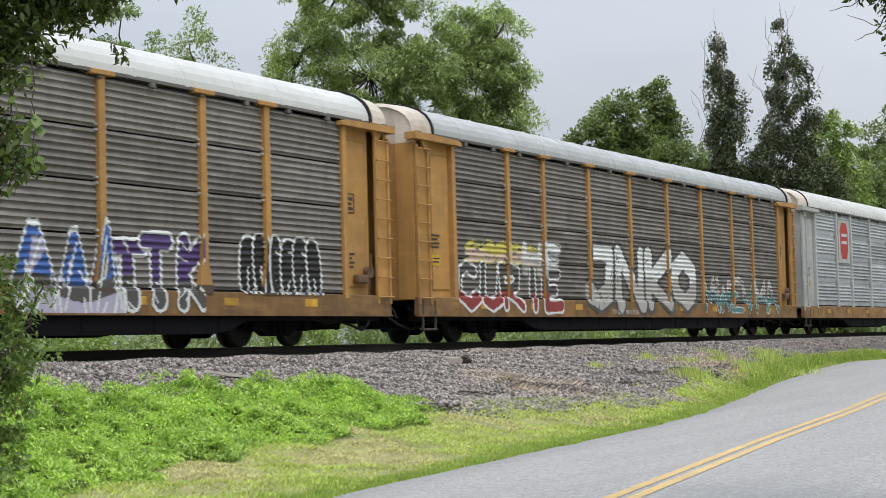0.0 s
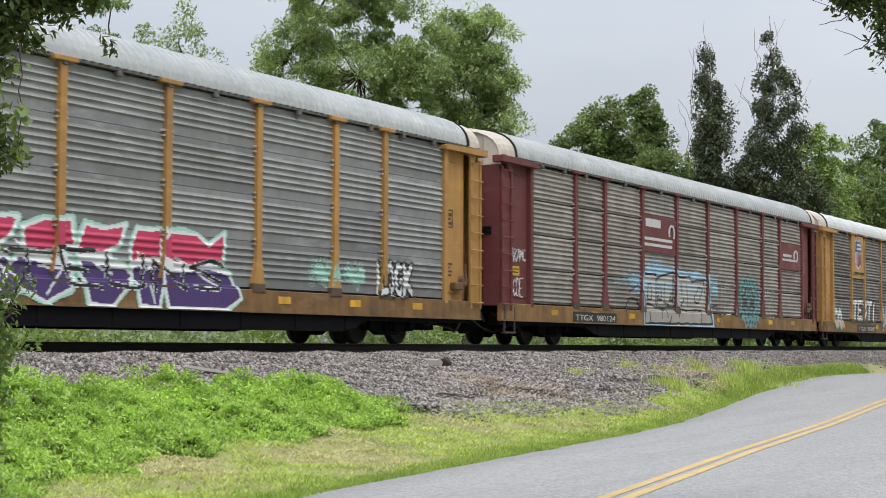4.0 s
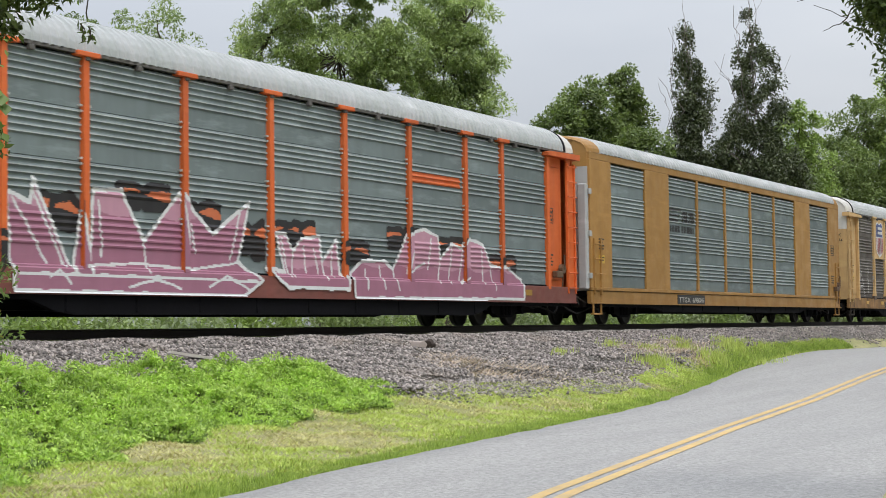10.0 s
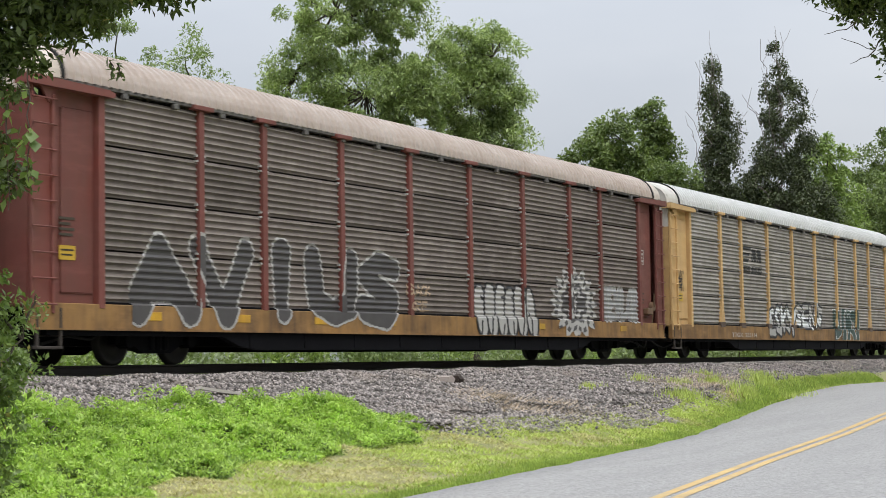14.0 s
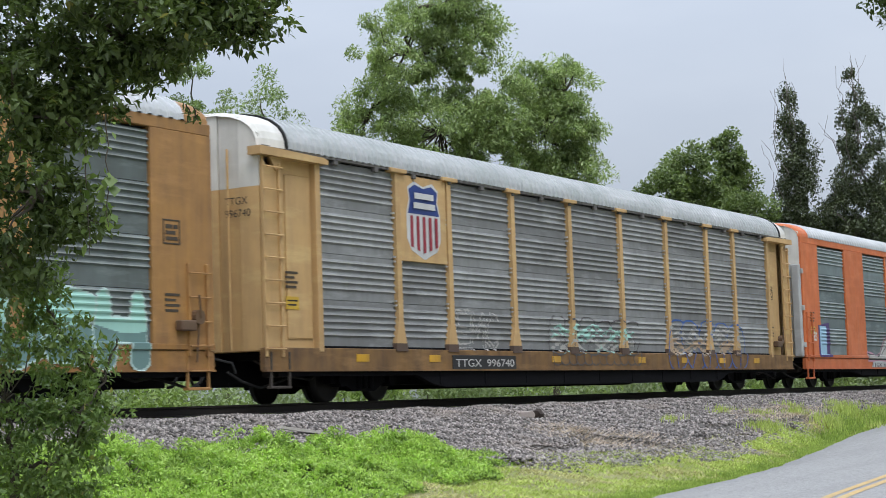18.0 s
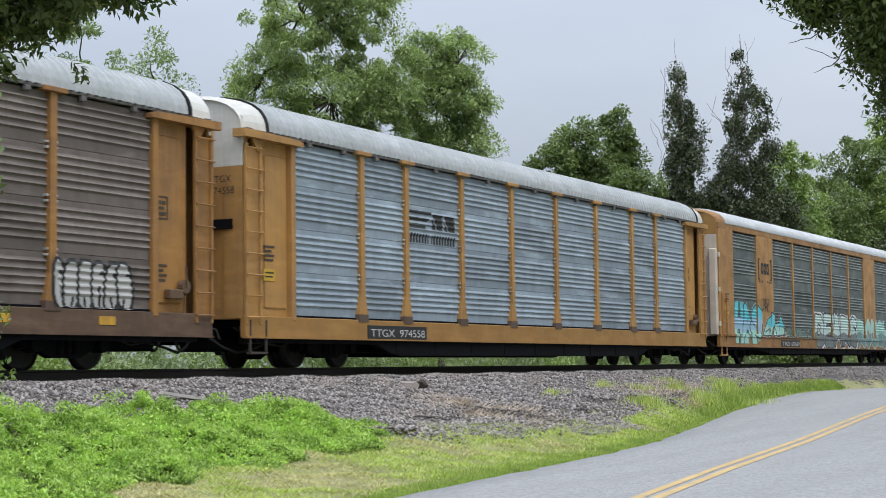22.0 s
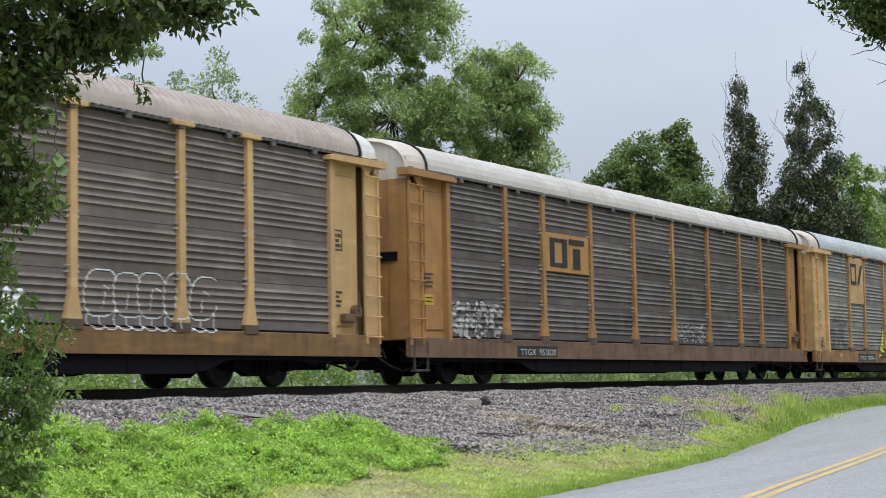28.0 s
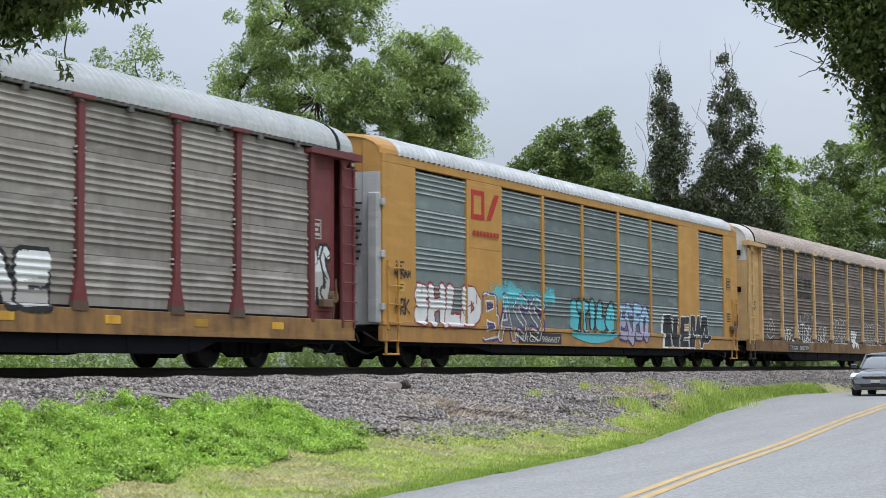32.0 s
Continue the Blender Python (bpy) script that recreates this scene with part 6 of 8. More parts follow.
CARS[9].paint("graffiti", "silver and lilac castle painting with black outline", -7.13, 0.605, 14.4, 2.21, mural(
    [[(0.12, 0.56), (1.28, 0.44), (1.8, 0.52), (2.35, 1.02), (3.12, 1.35), (2.83, 0.96), (3.66, 0.81), (3.88, 0.9), (3.78, 1.58), (4.39, 2.08), (4.59, 1.69), (4.54, 0.82), (6.12, 1.2), (5.99, 1.62), (6.45, 1.21), (6.47, 1.5), (7.17, 1.96), (7.83, 1.5), (7.81, 1.24), (8.44, 1.44), (8.47, 1.79), (8.69, 1.07), (9.71, 1.01), (9.78, 1.94), (10.42, 1.44), (11.56, 1.85), (11.4, 1.14), (12.09, 0.77), (14.28, 0.54), (13.58, 0.31), (0.23, 0.31)]],
    [[(4.59, 1.69), (4.05, 1.3), (4.49, 1.24)],
     [(4.54, 0.82), (3.57, 0.42)],
     [(7.17, 1.96), (7.07, 0.49)],
     [(4.15, 0.42), (5.23, 0.83), (6.53, 1.11), (7.36, 1.09)],
     [(7.71, 1.05), (8.77, 0.91), (10.05, 0.47)],
     [(2.75, 0.88), (2.46, 0.41)],
     [(3.31, 0.89), (3.71, 0.46)],
     [(9.71, 1.01), (10.48, 1.02), (10.65, 0.55)],
     [(10.42, 1.44), (10.39, 1.02)],
     [(5.67, 0.43), (6.34, 0.85), (6.65, 0.52)],
     [(8.02, 0.53), (8.4, 0.9), (9.11, 0.54)],
     [(1.93, 0.48), (2.9, 0.96)],
     [(11.4, 1.14), (11.05, 0.56)]], bands=(0.62,), edge=0.022, halo=0.05), fivecol(I_PINK, B, I_LILAC, I_PALE, I_PINK))
tag(9, "thin white tag", 7.85, 1.0, 1.0, 1.0, "CGS", fivecol(W, W, W, W), 0.025, 0.012, hollow=True)
tag(9, "small white tag", -12.75, 1.5, 0.5, 0.34, "ORS", fivecol(W, W, W, W), 0.02, 0.005)
bubble(10, "faint outlined lettering with one mint letter", -2.65, 0.7, 5.1, 1.2, 6, fivecol(B, I_DARK, I_PALE, I_MINT), 0.016, hollow=True, foot=0.25)
tag(10, "faint mint overspray", -2.5, 0.98, 4.6, 0.75, "OOOOO", fivecol(I_MINT, I_MINT, I_MINT, I_PALE), 0.2, 0.02, worn_off=0.6)
bubble(10, "outlined lettering with blue lines", 4.1, 0.62, 5.8, 1.35, 5, fivecol(I_BLUE, I_BLUE, I_PALE, I_PALE), 0.022, hollow=True, foot=0.0)
tag(10, "pale worn lettering", 4.2, 0.95, 5.2, 0.9, "DAMR", fivecol(I_TAN, I_PALE, I_PALE, I_TAN), 0.18, 0.03, worn_off=0.5)
tag(10, "faint grey scribble", -6.9, 1.0, 1.9, 0.95, "EMC", fivecol(W, I_PALE, W, W), 0.05, 0.02, hollow=True, worn_off=0.3)
tag(11, "cyan wild lettering with black outline", -11.7, 0.72, 3.2, 1.5, "HAS", fivecol(I_MINT, B, I_CYAN, I_SKY, I_MINT), 0.2, 0.025, 0.03, spiky=True, bands=(0.6, 0.3), wander=0.12)
CARS[11].paint("graffiti", "cyan peaked lettering with black and cream outline", -8.65, 0.605, 3.41, 1.46, mural(
    [[(0.12, 0.43), (0.43, 0.7), (0.79, 1.03), (1.3, 1.18), (1.3, 1.33), (1.81, 1.2), (1.76, 0.89), (1.43, 0.67), (1.24, 0.42)],
     [(1.47, 0.42), (1.57, 0.64), (1.76, 0.89), (2.39, 0.94), (2.63, 1.26), (2.94, 1.02), (3.29, 0.48), (2.33, 0.44)]],
    [[(0.92, 0.86), (1.01, 0.51)],
     [(2.39, 0.94), (2.53, 0.66)],
     [(1.29, 1.11), (1.1, 0.56)],
     [(0.47, 0.55), (1.01, 0.69)],
     [(1.95, 0.71), (2.14, 0.5)]], bands=(0.6,), edge=0.03, halo=0.04), fivecol(I_CREAM, B, I_CYAN, I_MINT, I_MINT))
tag(11, "thin green lettering", -5.55, 0.95, 3.9, 0.42, "USKGTSDLKC", fivecol(I_MINT, I_MINT, B, B), 0.03, 0.015)
tag(11, "thin black tags", -8.6, 1.9, 0.95, 0.55, "CMAH", fivecol(B, B, B, B), 0.014, 0.004)
tag(11, "pale mint block lettering with black outline that reads DEARS", -1.15, 0.6, 6.85, 1.5, "DEARS", fivecol(W, B, I_FROST, I_SLATE), 0.2, 0.03, 0.09, bands=(0.42,), wander=0.015)
tag(11, "mint lettering with pale outline", 5.7, 0.6, 6.0, 1.38, "ROUSH", fivecol(I_FROST, I_FROST, I_MINT, I_JADE), 0.19, 0.028, bands=(0.5,), wander=0.03)
bubble(13, "black bubble lettering with white outline", -12.0, 0.605, 4.35, 1.3, 6, fivecol(W, W, B, B), 0.026, foot=0.0)
CARS[13].paint("graffiti", "black lettering with white outline", -7.76, 0.605, 2.76, 1.42, mural(
    [[(0.42, 1.23), (2.64, 1.29), (2.59, 0.64), (2.3, 0.44), (2.63, 0.07), (0.12, 0.04), (0.48, 0.54)]],
    [[(0.78, 1.18), (0.76, 0.62)],
     [(1.09, 1.01), (1.09, 0.59)],
     [(1.53, 1.21), (1.52, 0.65)],
     [(1.91, 1.26), (1.84, 0.66)],
     [(2.11, 1.04), (2.3, 0.62)],
     [(0.9, 0.55), (1.27, 0.42)],
     [(1.27, 0.59), (0.84, 0.41)],
     [(0.48, 0.54), (2.57, 0.61)],
     [(1.08, 0.33), (1.78, 0.61)]], bands=(0.3,), edge=0.035, halo=0.0), fivecol(W, W, B, B, B))
CARS[13].paint("graffiti", "cream lettering with red outline", -4.5, 0.605, 5.29, 1.44, mural(
    [[(0.27, 0.54), (0.41, 1.19), (0.92, 1.32), (1.29, 1.26), (1.35, 0.74), (1.05, 0.49), (1.35, 0.17), (0.69, 0.04), (0.12, 0.07), (0.41, 0.39)],
     [(1.24, 1.22), (2.67, 1.27), (2.73, 0.31), (1.3, 0.29)],
     [(2.66, 0.69), (2.99, 1.25), (4.24, 1.29), (4.22, 0.64), (4.13, 0.33), (5.17, 0.14), (2.65, 0.06)]],
    [[(1.43, 0.77), (1.96, 0.78), (1.96, 0.67)],
     [(3.56, 1.05), (3.55, 0.79), (3.8, 0.8)],
     [(0.55, 0.95), (0.84, 1), (0.98, 0.41)],
     [(1.72, 0.3), (1.8, 0.05)],
     [(3.13, 0.07), (3.46, 0.33)]], bands=(0.35,), edge=0.045, halo=0.0), fivecol(I_TAN, I_DRED, I_CREAM, I_PALE, I_CREAM))
tag(13, "faded grey lettering", 0.8, 1.05, 4.0, 1.0, "EMWR", fivecol(B, I_PALE, I_GREY, I_GREY), 0.109, 0.03, worn_off=0.4)
for x in (5.1, 6.05):
    CARS[13].paint("graffiti", "white painted triangle", x, 0.8, 1.1, 0.98, lambda U, V: np.where(V < 1.1 - 1.9 * np.abs(U - 0.45), np.where((V < 0.95 - 1.95 * np.abs(U - 0.45)) & (V > 0.08), 0, 1), -1), [W, B])
bubble(13, "white oval letters with black outline", 9.1, 1.05, 2.35, 0.85, 6, fivecol(B, B, I_PALE, I_PALE), 0.036, foot=0.0)
CARS[14].paint("graffiti", "yellow lettering with black outline", -5.46, 0.605, 6.28, 1.56, mural(
    [[(0.36, 0.35), (0.92, 1.4), (1.49, 1.39), (2.01, 1.11), (1.75, 0.72), (1.23, 0.58), (2.14, 0.33), (2.2, 0.07), (1.81, 0.09), (0.98, 0.41), (0.79, 0.33)],
     [(1.94, 0.68), (2.34, 0.99), (2.75, 1.44), (3.16, 1.02), (3.51, 0.39), (3.09, 0.34), (2.75, 0.62), (2.41, 0.3), (2.61, 0.04), (2.14, 0.14)],
     [(3.38, 1.36), (4.17, 1.44), (3.88, 1.04), (4.31, 0.82), (4.09, 0.02), (3.51, 0.05), (3.37, 0.43), (3.73, 0.8)],
     [(4.24, 1.09), (5, 1.31), (5.62, 1.39), (5.22, 0.98), (6.09, 0.84), (5.37, 0.58), (6.16, 0.33), (6.11, 0.03), (4.38, 0.01), (4.61, 0.52)]],
    [[(1.17, 1.2), (1.42, 1.02), (1.23, 0.83), (1.11, 1.19)],
     [(2.61, 0.89), (2.75, 1.07), (2.89, 0.9), (2.61, 0.89)],
     [(4.99, 1.08), (4.83, 0.46)],
     [(3.8, 0.66), (3.65, 0.12)],
     [(4.99, 0.46), (5.44, 0.16)],
     [(0.12, 0.18), (0.85, 0.22), (1.74, 0.16)]], bands=(0.3,), edge=0.045, halo=0.0), fivecol(I_CREAM, B, I_YEL, I_YEL, I_CREAM))
tag(14, "dark scribbles", -11.8, 0.98, 2.3, 1.25, "AEMC", fivecol(B, B, B, B), 0.05, 0.02, hollow=True, worn_off=0.2)
tag(14, "black scribble on the end plate", -13.3, 1.02, 1.0, 0.5, "WOMA", fivecol(B, B, B, B), 0.03, 0.012, hollow=True)
tag(14, "faint white tags", 7.2, 1.1, 0.9, 0.7, "HI", fivecol(W, I_PALE, W, W), 0.03, 0.01, worn_off=0.3)
tag(15, "pale grey bubble lettering with black outline", -11.8, 0.97, 2.5, 1.0, "GMOC", fivecol(B, B, I_PALE, I_PALE), 0.1, 0.022, worn_off=0.35)
tag(15, "faint white scribble", 1.6, 1.1, 2.4, 0.6, "AEMCS", fivecol(W, I_PALE, W, W), 0.04, 0.02, hollow=True, worn_off=0.4)
for x, z, w, h, n in ((-6.4, 0.98, 2.6, 1.25, 4), (-1.45, 0.98, 2.9, 1.15, 6), (4.6, 0.98, 3.6, 1.05, 5)):
    bubble(16, "thin white outlined lettering", x, z, w, h, n, fivecol(W, W, W, W), 0.012, hollow=True, foot=0.25)
for x, z, w, h, t, hol in ((-11.2, 0.98, 1.0, 0.95, "O", 1), (-9.05, 0.98, 1.5, 0.6, "MARE", 0), (-7.0, 0.98, 2.2, 0.8, "BTOC", 0), (-3.6, 0.97, 1.35, 0.75, "GUR", 0)):
    tag(16, "thin white lettering", x, z, w, h, t, fivecol(W, W, W, W), 0.12 if hol else 0.022, 0.015 if hol else 0.004, hollow=bool(hol), wander=0.14)
tag(16, "white tag", 2.0, 0.8, 1.2, 0.85, "SAK", fivecol(W, W, W, W), 0.05, 0.02)
CARS[17].paint("graffiti", "cyan overspray", -8.0, 1.5, 4.6, 0.8, haze(5, 0.5), [I_CYAN])
tag(17, "white bubble lettering with dark red outline", -11.9, 0.9, 3.6, 1.2, "SHLD", fivecol(B, I_DRED, W, W), 0.163, 0.035, wander=0.1, lines=5)
tag(17, "purple outlined bubble lettering", -8.2, 0.62, 4.0, 1.35, "BASS", fivecol(I_CYAN, I_PURPLE, I_LILAC, I_LILAC), 0.15, 0.04, hollow=True, wander=0.03)
tag(17, "white inner lines of outlined lettering", -8.15, 0.66, 3.9, 1.27, "BASS", fivecol(W, W, W, W), 0.1, 0.02, hollow=True, wander=0.03)
tag(17, "cyan lettering with black outline", -2.3, 0.9, 3.4, 1.15, "STILO", fivecol(B, B, I_CYAN, I_CYAN), 0.16, 0.035, wander=0.1)
CARS[17].paint("graffiti", "cyan paint on the sill", -2.4, 0.62, 3.6, 0.36, lambda U, V: np.where(V > 0.2 + 2.4 * (U - 0.5) ** 2, 0, -1), [I_CYAN])
tag(17, "lilac bubble lettering with purple outline", 1.4, 0.62, 2.7, 1.4, "ESEO", fivecol(I_PURPLE, I_PURPLE, I_SKY, I_LILAC), 0.116, 0.035, wander=0.12)
CARS[17].paint("graffiti", "white slab shadow of black lettering", 5.18, 0.6, 0.39, 1.21, mural([[(0.11, 0.94), (0.27, 1.09), (0.24, 0.03), (0.05, 0.03)]], [], edge=0.02), fivecol(W, W, W, W, W))
CARS[17].paint("graffiti", "black block lettering with white outline that reads NEMA", 5.31, 0.6, 4.99, 1.27, mural(
    [[(0.16, 1.1), (0.85, 1.11), (1.1, 0.54), (1.07, 1.07), (1.6, 1.08), (1.52, 0.03), (1.0, 0.03), (0.63, 0.48), (0.84, 0.03), (0.12, 0.03)],
     [(1.7, 1.07), (2.57, 1.09), (2.51, 0.82), (2.09, 0.81), (2.06, 0.6), (2.54, 0.61), (2.51, 0.38), (1.97, 0.37), (1.96, 0.28), (2.52, 0.28), (2.5, 0.03), (1.61, 0.03)],
     [(2.73, 1.13), (3.16, 1.14), (3.22, 0.64), (3.42, 1.14), (3.68, 1.14), (3.81, 0.19), (3.64, 0.17), (3.61, 0.47), (3.25, 0.47), (3.14, 0.03), (2.56, 0.03)],
     [(4.02, 1.13), (4.64, 1.15), (4.87, 0.35), (4.55, 0.2), (4.09, 0.2), (3.96, 0.03), (3.7, 0.03)]],
    [[(4.38, 0.72), (4.21, 0.41), (4.46, 0.42), (4.38, 0.72)],
     [(2.09, 0.72), (2.53, 0.73)],
     [(2.09, 0.64), (2.52, 0.65)],
     [(1.99, 0.33), (2.51, 0.33)],
     [(2.89, 0.7), (3.03, 0.44), (3.17, 0.45)]], edge=0.018), fivecol(W, W, B, B, B))
tag(17, "thin black tag on the end plate", -12.9, 2.05, 0.8, 0.22, "MRNAM", fivecol(B, B, B, B), 0.014, 0.004)
tag(17, "thin black tag on the end plate", -12.85, 1.2, 0.7, 0.42, "HRK", fivecol(B, B, B, B), 0.018, 0.004)
tag(18, "white bubble lettering", 1.0, 0.88, 2.6, 1.15, "SAE", fivecol(B, B, W, I_PALE), 0.163, 0.04, wander=0.12)
tag(18, "white and black tag", 12.1, 1.3, 0.75, 1.4, "MS", fivecol(B, B, W, I_PALE), 0.08, 0.03, lines=6)
for k, text in ((4, "988674"), (10, "996740"), (12, "974558")):
    CARS[k].end_letters("TTGX", -0.66, 3.68, 0.2, TXT_D)
    CARS[k].end_letters(text, -0.66, 3.45, 0.2, TXT_D)
CARS[16].end_letters("HEIGHT CAR", -0.36, 4.03, 0.14, TXT_D)
for k, z in ((2, 2.75), (12, 2.75), (15, 2.7), (16, 2.8), (16, 4.18)):
    part("latch_box", cached("latch_box", lambda: Mesh().box(-13.785, -13.745, -1.2, -0.3, 0, 0.2, 0, 0.006).done("latch_box", M_STEEL)), CARS[k].ob, "black latch box on the end doors", (0, 0, z))
for k in (11, 17):
    m = Mesh()
    for j in range(9):
        m.box(-13.45, -13.42, -0.95 + 0.04 * (j % 3), -0.45, 3.75 - j * 0.16, 3.8 - j * 0.16)
    tagged(part("end_notice", m.done("end_notice", TXT_D), CARS[k].ob), "", "", "", "stuff")



# ---- trees and plants ----
def leaf_cloud(rng, centres, radii, per, size, droop=0.3, flat=0.75, shape=0.45, crust=0.0, sag=0.0):
    """Pointed leaves scattered through round clusters: arrays of corners for folded leaves of two faces."""
    c = np.repeat(centres, per, axis=0)
    r = np.repeat(radii, per)[:, None]
    d = rng.normal(size=c.shape)
    d /= np.linalg.norm(d, axis=1, keepdims=True) + 1e-6
    d[:, 2] = np.where(rng.random(len(d)) < crust, np.abs(d[:, 2]), d[:, 2])
    p = c + d * r * (rng.random((len(c), 1)) ** 0.4) * np.array([1, 1, flat])
    p[:, 2] -= 0.35 * r[:, 0] * (d[:, 0] ** 2 + d[:, 1] ** 2) * sag
    n = len(p)
    ax = d + rng.normal(size=(n, 3)) * 0.8
    ax[:, 2] -= droop
    ax /= np.linalg.norm(ax, axis=1, keepdims=True) + 1e-6
    side = np.cross(ax, rng.normal(size=(n, 3)) * 0.45 + d * 0.5 + np.array([0, 0, 1.0]))
    side /= np.linalg.norm(side, axis=1, keepdims=True) + 1e-6
    nrm = np.cross(side, ax)
    s = size * (0.55 + 0.9 * rng.random((n, 1)))
    w = s * shape * (0.8 + 0.4 * rng.random((n, 1)))
    a = p - ax * s * 0.5
    b = p + ax * s * 0.5
    e = p + side * w * 0.5 + nrm * s * 0.08 - ax * s * 0.06
    f = p - side * w * 0.5 + nrm * s * 0.08 - ax * s * 0.06
    v = np.stack([a, e, b, f], 1).reshape(-1, 3)
    i = np.arange(n)[:, None] * 4
    tri = np.concatenate([i + np.array([[0, 1, 2]]), i + np.array([[0, 2, 3]])], 1).reshape(-1, 3)
    return v, tri


def branch_run(m, rng, a, b, r0, r1, bend=0.12, k=5, steps=4):
    a, b = Vector(a), Vector(b)
    prev, pr = a, r0
    for s in range(1, steps + 1):
        f = s / steps
        q = a.lerp(b, f) + Vector(rng.normal(size=3)) * (b - a).length * bend * (0 if s == steps else 1) * 0.5
        r = r0 + (r1 - r0) * f
        m.tube(prev, q, pr, r, k)
        prev, pr = q, r


def tree(name, label, base, blobs, trunk_r, leaf_mat, size, clusters, per, seed, cl_r=(0.5, 0.9), shell=0.5, droop=0.3, bare=(), bark=None, trunk_top=None, category="tree", group="", shape=0.45, limb_every=5, even=0.75, limb=0.5, gaps=0.0, flat=0.8):
    """blobs: (dx, dy, dz, rx, rz) round masses that make up the crown, from the base."""
    rng = np.random.default_rng(seed)
    ob = thing(name, label, category, group)
    ob.location = base
    vol = np.array([b[3] * b[3] * b[4] for b in blobs]) ** even
    which = rng.choice(len(blobs), size=clusters, p=vol / vol.sum())
    B = np.array(blobs)[which]
    d = rng.normal(size=(clusters, 3))
    d /= np.linalg.norm(d, axis=1, keepdims=True)
    rr = shell + (1 - shell) * rng.random((clusters, 1)) ** 0.6
    rr *= 0.85 + 0.2 * rng.random((clusters, 1))
    cen = B[:, :3] + d * rr * np.stack([B[:, 3], B[:, 3], B[:, 4]], 1)
    rad = cl_r[0] + (cl_r[1] - cl_r[0]) * rng.random(clusters)
    if gaps:
        hole = np.array([noise.noise(Vector(q) * gaps + Vector((seed * 3.1, 0, 0))) for q in cen]) < -0.12
        cen = np.where(hole[:, None], B[:, :3] + (cen - B[:, :3]) * 0.72, cen)
        rad = np.where(hole, rad * 0.7, rad)
    v, tri = leaf_cloud(rng, cen, rad, per, size, droop, flat, shape, 0.7 if gaps else 0.0, 1.0 if gaps else 0.0)
    part("crown", soup("crown", v, None, leaf_mat, tri), ob)
    m = Mesh()
    tt = trunk_top or max(b[2] for b in blobs)
    fork = Vector((0, 0, tt * 0.45))
    branch_run(m, rng, (0, 0, -0.3), fork, trunk_r, trunk_r * 0.75, 0.04, 8, 4)
    joined = [fork]
    for b in sorted(blobs, key=lambda q: (Vector(q[:3]) - fork).length):
        h = Vector(b[:3])
        start = min(joined, key=lambda q: (q - h).length)
        r = trunk_r * limb * (1.0 if start is fork else 0.6)
        branch_run(m, rng, start, h, r, r * 0.5, 0.08, 6, 5)
        joined.append(h)
    hubs = [Vector(b[:3]) for b in blobs]
    for j in range(0, clusters, limb_every):
        branch_run(m, rng, hubs[which[j]], cen[j], trunk_r * 0.14, trunk_r * 0.03, 0.15, 4, 3)
    for a, b in bare:
        a, b = Vector(a), Vector(b)
        branch_run(m, rng, a, b, 0.03, 0.01, 0.07, 4, 7)
        for f in (0.55, 0.75):
            q = a.lerp(b, f)
            branch_run(m, rng, q, q + (b - a) * 0.22 + Vector(rng.normal(size=3)) * 0.35, 0.013, 0.007, 0.08, 4, 3)
    part("trunk", m.done("trunk", bark or M_BARK), ob)
    return ob


def polar(az, d, z=None):
    x, y = d * math.sin(radians(az)), d * math.cos(radians(az))
    return (x, y, float(ground_z(x, y)) if z is None else z)


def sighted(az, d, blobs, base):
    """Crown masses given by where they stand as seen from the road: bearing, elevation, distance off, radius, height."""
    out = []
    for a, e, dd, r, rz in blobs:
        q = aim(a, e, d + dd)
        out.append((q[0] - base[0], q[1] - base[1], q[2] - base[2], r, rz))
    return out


L_BIG = leafy("leaf_walnut", (0.095, 0.14, 0.06), (0.55, 0.64, 0.31), 0, 0.45, 0.36, 1.3)
L_DARK = leafy("leaf_dark", (0.045, 0.075, 0.03), (0.30, 0.37, 0.14), 0, 0.4, 0.28)
L_VINE = leafy("leaf_vine", (0.02, 0.032, 0.017), (0.15, 0.175, 0.085), 0, 0.4, 0.12)
L_MID = leafy("leaf_mid", (0.08, 0.13, 0.04), (0.44, 0.55, 0.19), 0, 0.45, 0.33)
L_FRONT = leafy("leaf_front", (0.02, 0.036, 0.014), (0.17, 0.225, 0.07), 0.01, 0.35, 0.3)
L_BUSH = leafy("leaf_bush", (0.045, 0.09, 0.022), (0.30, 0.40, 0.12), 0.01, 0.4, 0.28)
L_PALE = leafy("leaf_pale", (0.12, 0.17, 0.07), (0.40, 0.48, 0.24), 0, 0.45, 0.3)
L_BRUSH = leafy("leaf_brush", (0.13, 0.17, 0.09), (0.40, 0.46, 0.28), 0, 0.5, 0.3)
L_WEED = leafy("leaf_weed", (0.092, 0.18, 0.03), (0.72, 0.90, 0.26), 0, 0.45, 0.4, 1.7)

# behind the railway
base = polar(58.6, 60)
tree("tree", "tall leafy green walnut tree behind the railway", base,
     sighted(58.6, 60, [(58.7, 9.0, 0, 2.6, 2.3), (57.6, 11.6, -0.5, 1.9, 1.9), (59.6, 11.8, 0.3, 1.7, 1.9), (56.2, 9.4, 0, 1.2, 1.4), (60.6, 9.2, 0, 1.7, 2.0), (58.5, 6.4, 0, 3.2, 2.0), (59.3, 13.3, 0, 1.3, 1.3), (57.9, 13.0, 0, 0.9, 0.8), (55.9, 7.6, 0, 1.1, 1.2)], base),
     0.24, L_BIG, 0.15, 560, 190, 11, (0.25, 0.75), 0.55, 0.6, gaps=0.7, flat=0.75, shape=0.36)
base = polar(62.3, 62)
